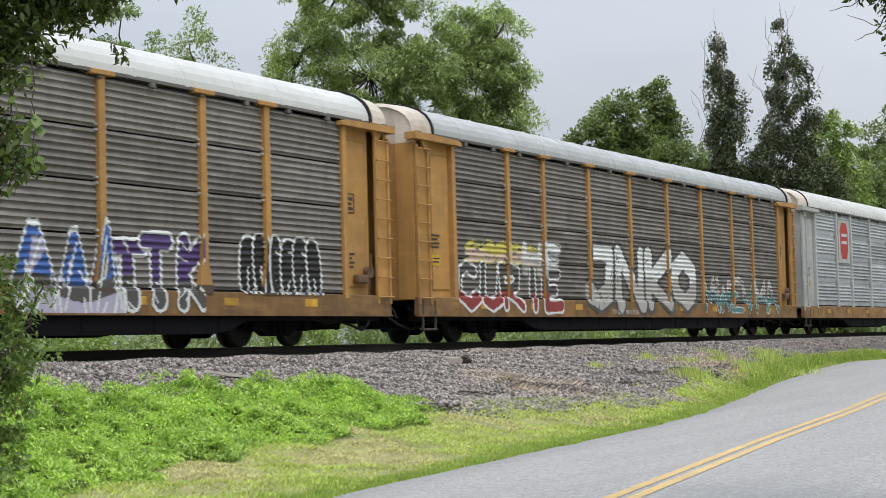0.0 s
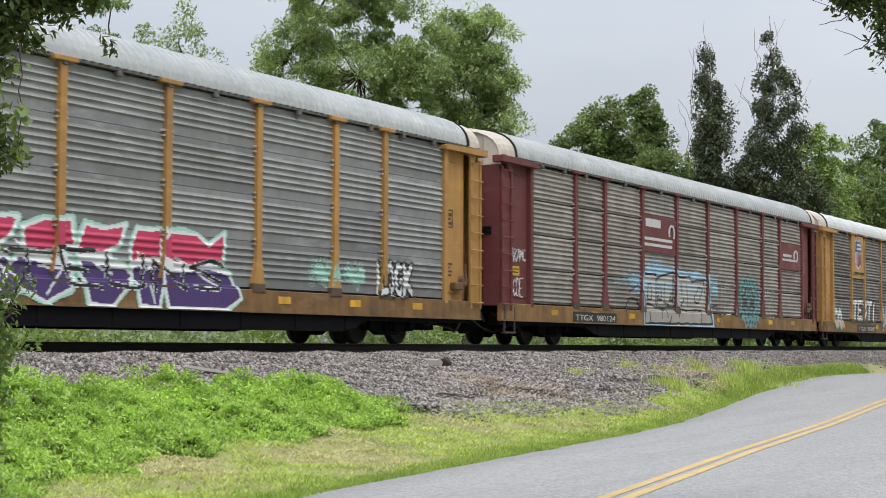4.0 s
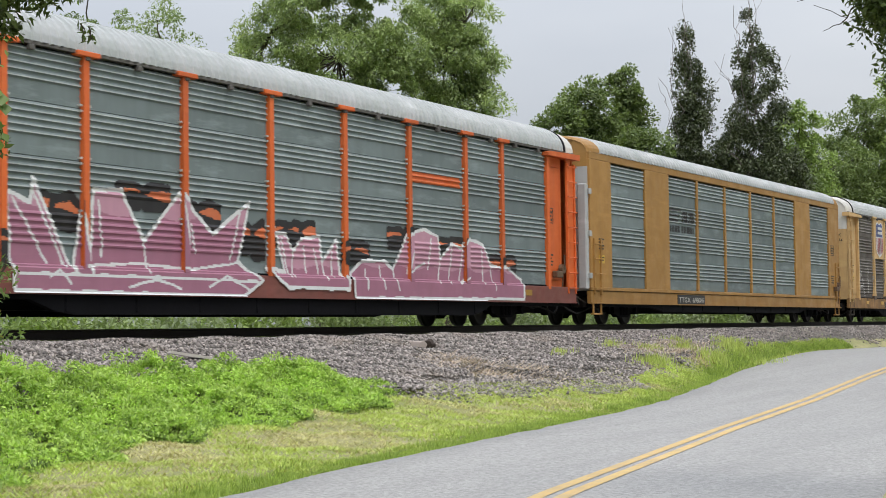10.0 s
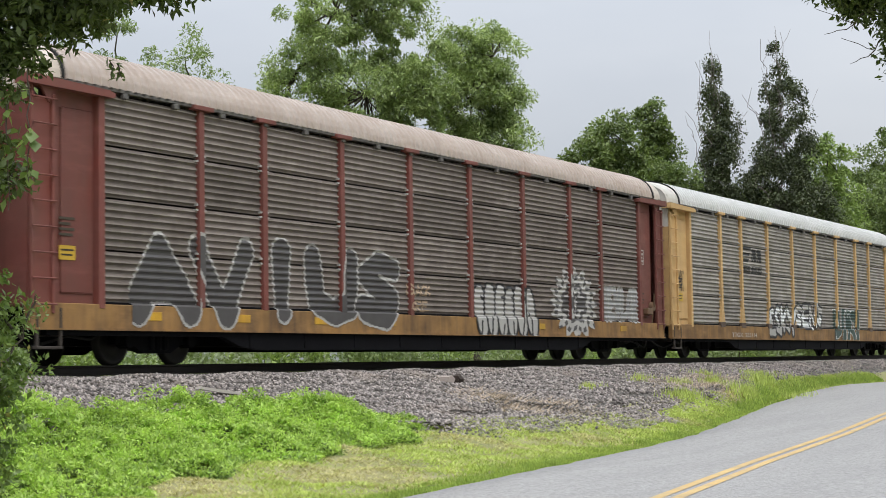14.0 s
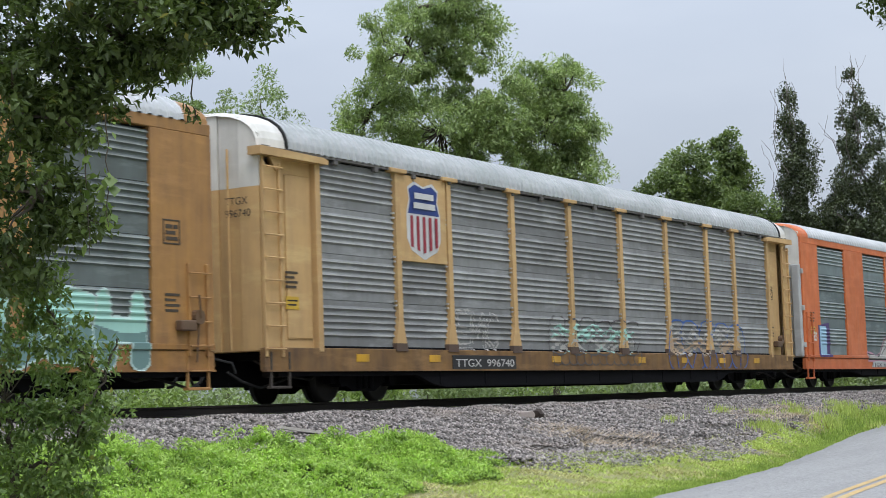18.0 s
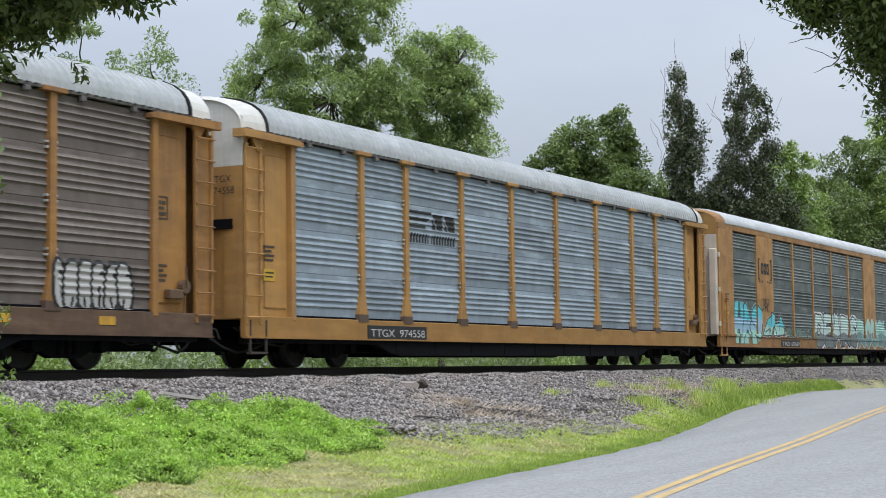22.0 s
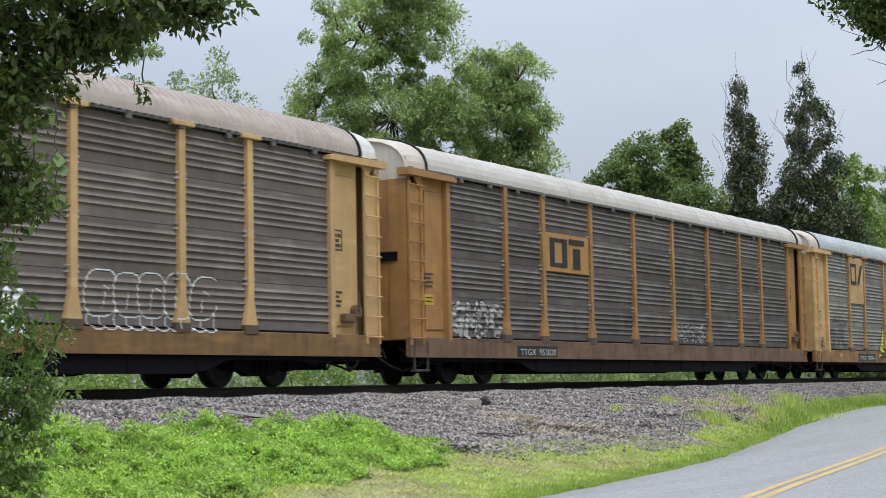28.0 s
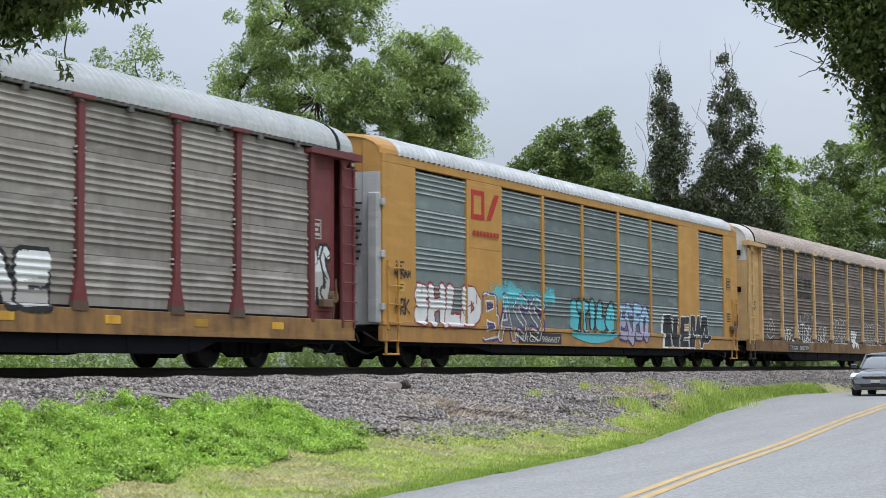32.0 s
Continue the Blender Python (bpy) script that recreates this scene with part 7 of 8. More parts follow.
tree("tree", "leafy green tree beside the tall walnut", base,
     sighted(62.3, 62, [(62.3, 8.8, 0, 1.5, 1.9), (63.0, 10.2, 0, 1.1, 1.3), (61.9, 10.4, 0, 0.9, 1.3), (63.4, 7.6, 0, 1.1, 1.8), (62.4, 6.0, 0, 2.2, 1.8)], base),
     0.22, L_BIG, 0.15, 360, 190, 12, (0.25, 0.72), 0.55, 0.6, gaps=0.7, flat=0.75, shape=0.36)
for az, d, h, sd in ((50.3, 52, 12.0, 13), (52.7, 54, 11.4, 14), (48.9, 52, 11.0, 15), (51.4, 50, 9.4, 16), (49.6, 50, 9.6, 17)):
    tree("tree", "slender pale green young tree", polar(az, d), [(0, 0, h - 0.8, 0.8, 1.1), (0.4, 0, h - 2.5, 1.4, 1.6), (-0.5, 0, h - 3.5, 1.3, 1.6)], 0.12, L_PALE, 0.13, 75, 130, sd, (0.3, 0.6), 0.5, 0.4, gaps=0.7, flat=0.7, shape=0.4)
for az, d, h, w, sd in ((63.7, 84, 9.9, 1.1, 24), (64.9, 85, 10.3, 1.4, 26), (66.2, 85, 12.3, 1.6, 21), (67.2, 86, 13.3, 1.5, 22), (68.3, 88, 14.2, 0.9, 23), (68.9, 84, 10.5, 1.8, 25), (66.0, 80, 10.0, 2.4, 27), (64.6, 80, 9.0, 2.2, 28)):
    tree("tree", "dense dark green tree behind the railway", polar(az, d), [(0, 0, h - 1.3, w, 1.3), (0.6, 0, h - 3.0, w * 1.3, 1.7), (-0.6, 0, h - 5.0, w * 1.5, 2.0), (0.2, 0, h - 7.0, w * 1.5, 2.2)], 0.2, L_MID if sd in (27, 28) else L_DARK, 0.17, 240, 160, sd, (0.35, 0.8), 0.55, 0.4, gaps=0.8, flat=0.7, shape=0.6)
for az, d, h, w, sd in ((70.4, 92, 16.2, 1.2, 31), (72.5, 94, 17.6, 1.55, 32)):
    z = []
    for j in range(10):
        f = j / 9
        z.append((0.35 * math.sin(j * 2.1 + sd), 0.2 * math.cos(j * 1.3), h - 0.5 - f * (h - 3), w * (0.45 + 2.0 * f ** 0.8), 1.2))
    z += [(1.5 if sd == 32 else -1.0, -0.5, h - 6.0, 1.0, 1.8), (-2.2 if sd == 32 else 1.8, 0.8, h - 7.5, 1.0, 2.2), (2.3 if sd == 32 else 2.2, -1.0, h - 9, 1.4, 2.4)]
    tree("vine_covered_tree", "dead tree wrapped in dark climbing vines", polar(az, d), z, 0.2, L_VINE, 0.14, 520, 170, sd, (0.3, 0.65), 0.5, 0.9,
         [((0, 0, h - 5), (1.9, 0.3, h - 1.6)), ((0, 0, h - 4), (-1.8, -0.4, h + 0.6)), ((0, 0, h - 6), (3.0, 0.2, h - 4.0)), ((0, 0, h - 3), (-0.5, 0, h + 1.2)), ((0, 0, h - 3), (0.4, 0, h + 1.0)), ((0, 0, h - 8), (-3.2, 0.5, h - 2.5)), ((0, 0, h - 7), (3.4, -0.6, h - 1.8)), ((-1.0, 0, h - 6), (-2.4, 0.2, h + 0.2))],
         gaps=0.8, flat=1.3, shape=0.6, bark=M_DEADWOOD)
for az, d, h, w, sd, mt in ((74.0, 100, 13.6, 1.4, 41, L_MID), (76.0, 118, 16.0, 2.4, 42, L_DARK), (77.6, 120, 18.0, 3.0, 43, L_MID), (75.0, 112, 12.5, 2.4, 44, L_DARK), (79.5, 124, 19.0, 3.8, 45, L_MID), (73.3, 98, 10.5, 2.2, 46, L_DARK), (71.4, 97, 10.5, 2.0, 47, L_DARK), (69.5, 95, 9.5, 2.0, 48, L_MID)):
    tree("tree", "green tree of the far wood edge", polar(az, d), [(0, 0, h - 1.5, w, 1.7), (0.5, 0, h - 4.0, w * 1.3, 2.2), (-0.8, 0, h - 6.6, w * 1.4, 2.5), (0, 0, h - 9, w * 1.4, 2.5)], 0.22, mt, 0.2, 250, 150, sd, (0.4, 1.0), 0.55, 0.4, gaps=0.6, flat=0.7, shape=0.55)
# the tree in front at the roadside, its crown hangs over the view
base = polar(42.5, 14.0)
tree("roadside_tree", "dark leafy tree overhanging the roadside", base,
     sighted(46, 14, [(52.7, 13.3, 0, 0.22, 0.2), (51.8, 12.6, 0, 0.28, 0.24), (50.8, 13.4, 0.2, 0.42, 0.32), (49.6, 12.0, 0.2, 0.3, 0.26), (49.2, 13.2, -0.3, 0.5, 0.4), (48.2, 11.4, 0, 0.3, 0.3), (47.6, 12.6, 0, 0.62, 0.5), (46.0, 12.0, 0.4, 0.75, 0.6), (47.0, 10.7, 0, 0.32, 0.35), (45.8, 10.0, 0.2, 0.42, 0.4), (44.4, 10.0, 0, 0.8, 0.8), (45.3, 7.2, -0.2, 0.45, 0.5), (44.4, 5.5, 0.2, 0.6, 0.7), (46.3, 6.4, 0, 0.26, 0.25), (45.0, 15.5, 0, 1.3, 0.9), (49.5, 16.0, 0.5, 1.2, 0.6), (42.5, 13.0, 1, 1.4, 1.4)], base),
     0.15, L_FRONT, 0.085, 520, 50, 51, (0.10, 0.25), 0.2, even=0.3, limb=0.05)
for az, d, z, ln, sd in ((50.2, 13.4, EYE_Z + 13.4 * math.tan(radians(10.1)), 0.13, 54), (50.45, 13.3, EYE_Z + 13.3 * math.tan(radians(10.0)), 0.1, 56)):
    g = np.random.default_rng(sd)
    m = Mesh()
    branch_run(m, g, (0, 0, 0), (0.08, 0.02, -ln), 0.006, 0.003, 0.12, 4, 5)
    sprig = thing("hanging_twig", "thin twig with drooping leaves", "twig", "hanging twigs")
    sprig.location = polar(az, d, z)
    part("stem", m.done("stem", M_BARK), sprig)
    f = np.linspace(0.15, 1.05, 12)
    cen = np.stack([0.08 * f, 0.02 * f, -ln * f], 1)
    v, tri = leaf_cloud(g, cen, np.full(12, 0.035), 1, 0.075, 0.9, 0.8, 0.45)
    tagged(part("leaves", soup("leaves", v, None, L_FRONT, tri), sprig), "", "", "", "stuff")
for az, d, e0, e1, count, sd in ((47.55, 13.3, 9.8, 6.1, 22, 57), (46.9, 13.6, 8.6, 5.2, 18, 58)):
    g = np.random.default_rng(sd)
    top, low = (EYE_Z + d * math.tan(radians(e)) for e in (e0, e1))
    vine = thing("hanging_vine", "hanging vine with broad pale green leaves", "vine", "hanging vines")
    vine.location = polar(az, d, top)
    m = Mesh()
    branch_run(m, g, (0, 0, 0), (0.05, 0.03, low - top), 0.006, 0.003, 0.05, 4, 7)
    part("stem", m.done("stem", M_BARK), vine)
    f = np.sort(g.random(count))
    cen = np.stack([0.05 * f, 0.03 * f, (low - top) * f], 1)
    v, tri = leaf_cloud(g, cen, np.full(count, 0.07), 1, 0.085, 1.1, 0.6, 0.85)
    tagged(part("leaves", soup("leaves", v, None, L_BUSH, tri), vine), "", "", "", "stuff")
base = polar(44.5, 14.6)
tree("roadside_bush", "leafy green bush at the roadside", base,
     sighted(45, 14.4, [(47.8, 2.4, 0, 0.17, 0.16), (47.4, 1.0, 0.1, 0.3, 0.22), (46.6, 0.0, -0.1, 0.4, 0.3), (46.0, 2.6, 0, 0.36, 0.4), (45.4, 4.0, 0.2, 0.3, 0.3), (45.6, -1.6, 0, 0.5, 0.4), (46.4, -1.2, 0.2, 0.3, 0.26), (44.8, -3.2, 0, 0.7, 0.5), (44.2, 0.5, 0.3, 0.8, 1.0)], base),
     0.05, L_BUSH, 0.062, 230, 55, 55, (0.08, 0.2), 0.3, 0.2, category="bush")
base = polar(84.5, 15.0)
tree("roadside_tree", "leafy tree reaching over the road", base,
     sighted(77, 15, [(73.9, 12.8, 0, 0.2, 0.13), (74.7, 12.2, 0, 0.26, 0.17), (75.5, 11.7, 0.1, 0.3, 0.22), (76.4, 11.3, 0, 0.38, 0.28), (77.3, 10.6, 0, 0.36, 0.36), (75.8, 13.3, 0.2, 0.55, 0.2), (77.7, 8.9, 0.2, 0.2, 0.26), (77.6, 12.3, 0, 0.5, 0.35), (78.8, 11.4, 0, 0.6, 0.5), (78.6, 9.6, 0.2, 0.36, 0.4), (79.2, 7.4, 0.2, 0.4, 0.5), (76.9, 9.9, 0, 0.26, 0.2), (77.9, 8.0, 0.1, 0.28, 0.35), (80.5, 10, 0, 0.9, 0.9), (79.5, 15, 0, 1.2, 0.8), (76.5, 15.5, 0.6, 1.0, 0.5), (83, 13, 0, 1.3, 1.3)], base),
     0.16, L_FRONT, 0.058, 560, 110, 52, (0.12, 0.27), 0.2, 0.3, even=0.3, limb=0.05, bare=[], limb_every=9)
for a0, e0, a1, e1, a2, e2 in ((76.2, 11.6, 75.0, 10.8, 74.0, 10.5), (76.4, 10.8, 75.6, 9.9, 74.8, 9.5)):
    m = Mesh()
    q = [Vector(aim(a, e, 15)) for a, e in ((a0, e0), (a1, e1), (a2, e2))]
    o = q[0].copy()
    branch_run(m, np.random.default_rng(8), q[0] - o, q[1] - o, 0.007, 0.005, 0.1, 5, 4)
    branch_run(m, np.random.default_rng(9), q[1] - o, q[2] - o, 0.005, 0.002, 0.14, 5, 4)
    branch_run(m, np.random.default_rng(10), q[1] - o, q[2] - o + Vector((0.1, 0.1, 0.25)), 0.004, 0.002, 0.14, 5, 4)
    thing("bare_twig", "bare grey twig of the tree over the road", "twig", "bare twigs", m.done("bare_twig", M_BARK)).location = o
# tall trees added out of view on the road's near side, to shade the line further along
for j, (x, y, h) in enumerate(((29, -6.0, 13.0), (35, -4.0, 14.0), (42, -2.0, 13.5), (49, 0.0, 14.5), (58, 1.0, 14.0), (68, 2.0, 15.5), (79, 2.5, 15.0), (92, 3.0, 16.0))):
    tree("roadside_tree", "tall leafy tree added out of view beside the road for shade", (x, y, float(ground_z(x, y))), [(0, 0, h * 0.8, 3.2, 2.8), (1.5, 0.5, h * 0.6, 3.6, 2.8), (-1.6, 0.3, h * 0.55, 3.4, 2.6), (0, 0, h * 0.35, 3.6, 2.4)], 0.25, L_MID, 0.34, 150, 110, 300 + j, (0.7, 1.2), 0.4, 0.3, gaps=0.4, flat=0.7, shape=0.55)
# bushes behind the railway, seen beneath the cars
rng = np.random.default_rng(77)
for j in range(76):
    x = 12 + (j % 38) * 3.1 + (1.5 if j > 37 else 0) + rng.normal() * 0.5
    y = (27.6 if j < 38 else 30.5) + rng.normal() * 0.7
    h = (1.5 if j < 38 else 2.1) + rng.random() * 1.4
    tree("bush", "wild green bush behind the railway", (x, y, float(ground_z(x, y))), [(0, 0, h * 0.55, 1.9, h * 0.55), (0.8, -0.6, h * 0.35, 1.4, h * 0.4)], 0.05, (L_MID, L_PALE, L_BRUSH)[j % 3], 0.17, 45, 45, 200 + j, (0.35, 0.6), 0.4, 0.2, category="bush", group="bushes behind the railway")



# ---- plants and stones beside the road ----
rng = np.random.default_rng(5)


def blades(n, x, y, z, h, wide, lean):
    """Grass: each blade one bent triangle pair."""
    a = rng.random(n) * 2 * np.pi
    b = rng.random(n) * 2 * np.pi
    hh = h * (0.5 + rng.random(n))
    tip = np.stack([x + np.cos(a) * hh * lean, y + np.sin(a) * hh * lean, z + hh], 1)
    w = wide * (0.6 + 0.8 * rng.random(n))
    l = np.stack([x - np.cos(b) * w, y - np.sin(b) * w, z - 0.01], 1)
    r = np.stack([x + np.cos(b) * w, y + np.sin(b) * w, z - 0.01], 1)
    v = np.stack([l, r, tip], 1).reshape(-1, 3)
    return v, np.arange(3 * n).reshape(-1, 3)


def patchy(x, y, s, seed):
    return np.array([noise.noise((a * s + seed, b * s, seed * 1.7)) for a, b in zip(x, y)])


L_GRASS = leafy("grass_blade", (0.17, 0.22, 0.05), (0.80, 0.88, 0.32), 0.04, 0.6, 0.4, 3.0)
L_DRY = leafy("dry_grass", (0.20, 0.17, 0.075), (0.88, 0.82, 0.48), 0.0, 0.8, 0.3, 3.0)
L_LUSH = leafy("lush_grass", (0.09, 0.155, 0.025), (0.52, 0.64, 0.16), 0.0, 0.5, 0.32, 3.0)


def scatter(n, x0, x1, dens_pow=1.6):
    """Places over the verge, closer together near the camera."""
    x = x0 + (x1 - x0) * rng.random(n) ** dens_pow
    lo = north_edge(x)
    return x, lo


# mown verge: short grass, dry in patches, lush along the road's edge
x, lo = scatter(190000, 9, 64)
y = lo + 0.02 + rng.random(len(x)) * (verge_top(x) - lo)
y = np.where(y < lo, lo + 0.1, y)
p = patchy(x, y, 0.45, 3.0) + 0.35 * patchy(x, y, 1.6, 9.0)
dry = p > 0.03 + 0.14 * rng.normal(size=len(x))
z = rough_ground(x, y)
v, f = blades(int((~dry).sum()), x[~dry], y[~dry], z[~dry], 0.036, 0.014, 1.5)
thing("verge_grass", "short mown green grass on the verge", "grass", "", soup("verge_grass", v, None, L_GRASS, f), "stuff")
v, f = blades(int(dry.sum()), x[dry], y[dry], z[dry], 0.026, 0.014, 2.2)
thing("dry_grass", "dry straw-coloured mown grass on the verge", "grass", "", soup("dry_grass", v, None, L_DRY, f), "stuff")
x, lo = scatter(42000, 9, 62)
y = lo - 0.05 + np.abs(rng.normal(size=len(x))) * 0.3
tall = 0.06 + 0.04 * patchy(x, y, 1.1, 21.0)
v, f = blades(len(x), x, y, rough_ground(x, y), np.maximum(tall, 0.035), 0.011, 0.6)
thing("edge_grass", "lush green grass along the road edge", "grass", "", soup("edge_grass", v, None, L_LUSH, f), "stuff")
n = 9000
x = 40 + 24 * rng.random(n)
y = north_edge(x) + 0.05 + np.abs(rng.normal(size=n)) * 0.2
v, f = blades(n, x, y, np.maximum(ground_z(x, y), bank(x, y)) + 0.02, 0.1, 0.013, 0.5)
thing("edge_weeds", "bright green uncut grass where the bank meets the road", "grass", "", soup("edge_weeds", v, None, L_LUSH, f), "stuff")
# tufts on the bank further along
for cx, cy, r, n, hh in ((46.0, 15.3, 0.5, 700, 0.26), (47.4, 15.6, 0.35, 420, 0.24), (42.2, 15.3, 0.3, 420, 0.22), (39.6, 16.2, 0.4, 300, 0.16), (47, 15.0, 0.8, 500, 0.12), (52, 16.2, 1.0, 500, 0.12), (42.5, 14.6, 0.5, 500, 0.2), (38.2, 14.6, 0.45, 420, 0.18), (44.5, 16.4, 0.5, 300, 0.16), (40.5, 15.6, 0.35, 260, 0.16), (35.6, 15.8, 0.3, 200, 0.14), (49.5, 16.6, 0.6, 300, 0.14)):
    n = int(n * 0.6)
    x, y = cx + rng.normal(size=n) * r, cy + rng.normal(size=n) * r * 0.35
    v, f = blades(n, x, y, ground_z(x, y) + 0.06, hh, 0.014, 0.4)
    thing("grass_tuft", "green grass tuft on the ballast edge", "grass", "grass tufts on the bank", soup("grass_tuft", v, None, L_GRASS, f), "stuff")

# weeds: a bright thicket between the verge and the ballast
W_X = [9, 13, 16, 19, 22, 24.5, 26.3]
W_FRONT = [11.4, 12.0, 13.0, 13.7, 14.0, 14.2, 14.7]


def thicket(n, per, size, lift, name, label, mat, seed):
    g = np.random.default_rng(seed)
    x = 9.5 + 16.6 * g.random(n)
    front = lerp(x, W_X, W_FRONT) + 0.25 * np.sin(x * 2.3) + 0.12 * np.sin(x * 5.1)
    back = lerp(x, [9, 20, 24, 26.3], [16.9, 15.9, 15.5, 15.0])
    y = front + (back - front) * g.random(n)
    hump = 0.72 + 0.6 * patchy(x, y, 0.9, 5.0) + 0.5 * patchy(x, y, 2.4, 8.0)
    hgt = lerp(x, [9, 15, 20, 25, 26.3], [0.85, 0.62, 0.52, 0.42, 0.15]) * np.maximum(hump, 0.2)
    hgt *= np.clip((y - front) / 1.1, 0.15, 1)
    cen = np.stack([x, y, ground_z(x, y) + hgt * lift], 1)
    v, f = leaf_cloud(g, cen, 0.1 + 0.12 * g.random(n), per, size, 0.1, 0.5, 0.42, 0.7, 0.6)
    thing(name, label, "weeds", "", soup(name, v, None, mat, f), "stuff")


thicket(2600, 80, 0.062, 0.85, "weed_thicket", "bright green weeds at the foot of the ballast", L_WEED, 61)
# the shade low in the thicket, painted as a layer of darker leaves
thicket(1100, 50, 0.07, 0.4, "low_weeds", "low weeds beneath the thicket, their shade put into darker leaves", L_BUSH, 62)
thicket(520, 50, 0.06, 1.12, "tall_weeds", "taller weed tops with yellow green leaves", L_WEED, 63)


# stones of the ballast
def stones(n, x, y, z, size, mat, name, label):
    base = np.array([(1, 0, 0), (0, 1, 0), (-1, 0, 0), (0, -1, 0), (0, 0, 0.75), (0, 0, -0.6)], dtype=float)
    tri = np.array([(0, 1, 4), (1, 2, 4), (2, 3, 4), (3, 0, 4), (1, 0, 5), (2, 1, 5), (3, 2, 5), (0, 3, 5)])
    s = size * (0.5 + rng.random(n))
    a = rng.random(n) * 2 * np.pi
    v = base[None] * (0.65 + 0.7 * rng.random((n, 6, 1)))
    tilt = rng.normal(size=n) * 0.5
    cx, sx = np.cos(tilt)[:, None], np.sin(tilt)[:, None]
    v = np.stack([v[..., 0] * cx + v[..., 2] * sx, v[..., 1], -v[..., 0] * sx + v[..., 2] * cx], -1)
    ca, sa = np.cos(a)[:, None], np.sin(a)[:, None]
    v = np.stack([v[..., 0] * ca - v[..., 1] * sa, v[..., 0] * sa + v[..., 1] * ca, v[..., 2]], -1) * s[:, None, None]
    v += np.stack([x, y, z + s * 0.25], 1)[:, None]
    f = (np.arange(n)[:, None, None] * 6 + tri[None]).reshape(-1, 3)
    return thing(name, label, "gravel", "", soup(name, v.reshape(-1, 3), None, mat, f), "stuff")


def stone_material():
    m, n, l, p = nodes_of("ballast_stone")
    g = n.new("ShaderNodeNewGeometry")
    tc = n.new("ShaderNodeTexCoord")
    fine = noise_node(n, l, 30, 4, tc.outputs["Object"])
    big = noise_node(n, l, 0.5, 4, tc.outputs["Object"])
    r = n.new("ShaderNodeValToRGB")
    els = r.color_ramp.elements
    els[0].color, els[1].color = (0.04, 0.036, 0.034, 1), (0.55, 0.49, 0.45, 1)
    e = els.new(0.55)
    e.color = (0.225, 0.2, 0.184, 1)
    l.new(g.outputs["Random Per Island"], r.inputs["Fac"])
    c = mix_node(n, l, 0.3, r.outputs["Color"], mix_node(n, l, fine, (0.1, 0.09, 0.085), (0.28, 0.25, 0.23)))
    c = mix_node(n, l, ramp_node(n, l, big, 0.55, 0.75), c, (0.30, 0.25, 0.21))
    l.new(c, p.inputs["Base Color"])
    p.inputs["Roughness"].default_value = 0.9
    return m


M_STONE = stone_material()
n = 150000
x = 17 + 70 * rng.random(n) ** 1.7
y = 13.2 + 6.0 * rng.random(n)
edge = np.where(x < 42, np.minimum(verge_top(x), 14.9), north_edge(x) + 0.8) + 0.25 * np.sin(x * 0.9) + 0.2 * np.sin(x * 2.3 + 1) - lerp(x, [20, 25, 28, 32, 35, 60], [0, 0, 1.1, 1.0, 0.2, 0.2])
ok = (y > edge + rng.normal(size=n) * 0.25) & ((y < 19.0) | (rng.random(n) < 0.6))
x, y = x[ok], y[ok]
stones(len(x), x, y, np.maximum(bank(x, y), rough_ground(x, y)), 0.034, M_STONE, "ballast_stones", "loose grey and tan crushed stones")
L_STRAW = leafy("dead_straw", (0.30, 0.23, 0.17), (0.80, 0.66, 0.53), 0.0, 0.9, 0.1)
for cx, cy, r, rw, n, hh in ((30.3, 15.3, 0.5, 0.4, 420, 0.1), (31.6, 14.7, 0.5, 0.3, 260, 0.07), (40.5, 15.3, 1.1, 0.35, 600, 0.08), (43.6, 15.8, 1.2, 0.3, 600, 0.08), (41.8, 14.9, 0.8, 0.22, 320, 0.07)):
    x, y = cx + rng.normal(size=n) * r, cy + rng.normal(size=n) * rw
    v, f = blades(n, x, y, np.maximum(bank(x, y), rough_ground(x, y)) + 0.02, hh, 0.012, 2.4)
    thing("dead_brush", "pale dead brush and straw on the bank", "dead brush", "dead brush on the bank", soup("dead_brush", v, None, L_STRAW, f), "stuff")
bm = bmesh.new()
bmesh.ops.create_icosphere(bm, subdivisions=2, radius=0.17)
for q in bm.verts:
    q.co *= 0.8 + 0.35 * noise.noise(q.co * 9)
    q.co.z *= 0.85
m = Mesh()
m.add(bm)
ry = 16.9
rx_ = ry * math.tan(radians(61.62))
ob = thing("stone_block", "dark brown angular block on the ballast", "stone", "", m.done("stone_block", plain("dark_stone", (0.055, 0.04, 0.032), 0.9)))
ob.location = (rx_, ry, float(bank(np.array(rx_), np.array(ry))) + 0.1)
m = Mesh()
m.prism([(-0.14, 0.0), (0.1, -0.02), (0.16, 0.06), (0.02, 0.13), (-0.12, 0.1)], -0.12, 0.1)
ob = thing("pale_rock", "pale flat rock on the ballast", "stone", "", m.done("pale_rock", plain("pale_stone", (0.42, 0.36, 0.32), 0.9)))
ob.location = (rx_ - 0.42, ry + 0.02, float(bank(np.array(rx_ - 0.4), np.array(ry))) + 0.04)
m = Mesh().prism([(-0.55, 0.015), (0.0, 0.0), (0.5, 0.01), (0.6, 0.03), (0.1, 0.05), (-0.52, 0.06)], -0.045, 0.045)
ob = thing("plank", "weathered pale broken plank on the ballast", "plank", "", m.done("plank", plain("old_wood", (0.52, 0.48, 0.43), 0.9)))
sy = 16.75
sx_ = sy * math.tan(radians(53.85))
ob.location = (sx_, sy, float(bank(np.array(sx_), np.array(sy))) + 0.05)
ob.rotation_euler = (0, radians(7), radians(-14))


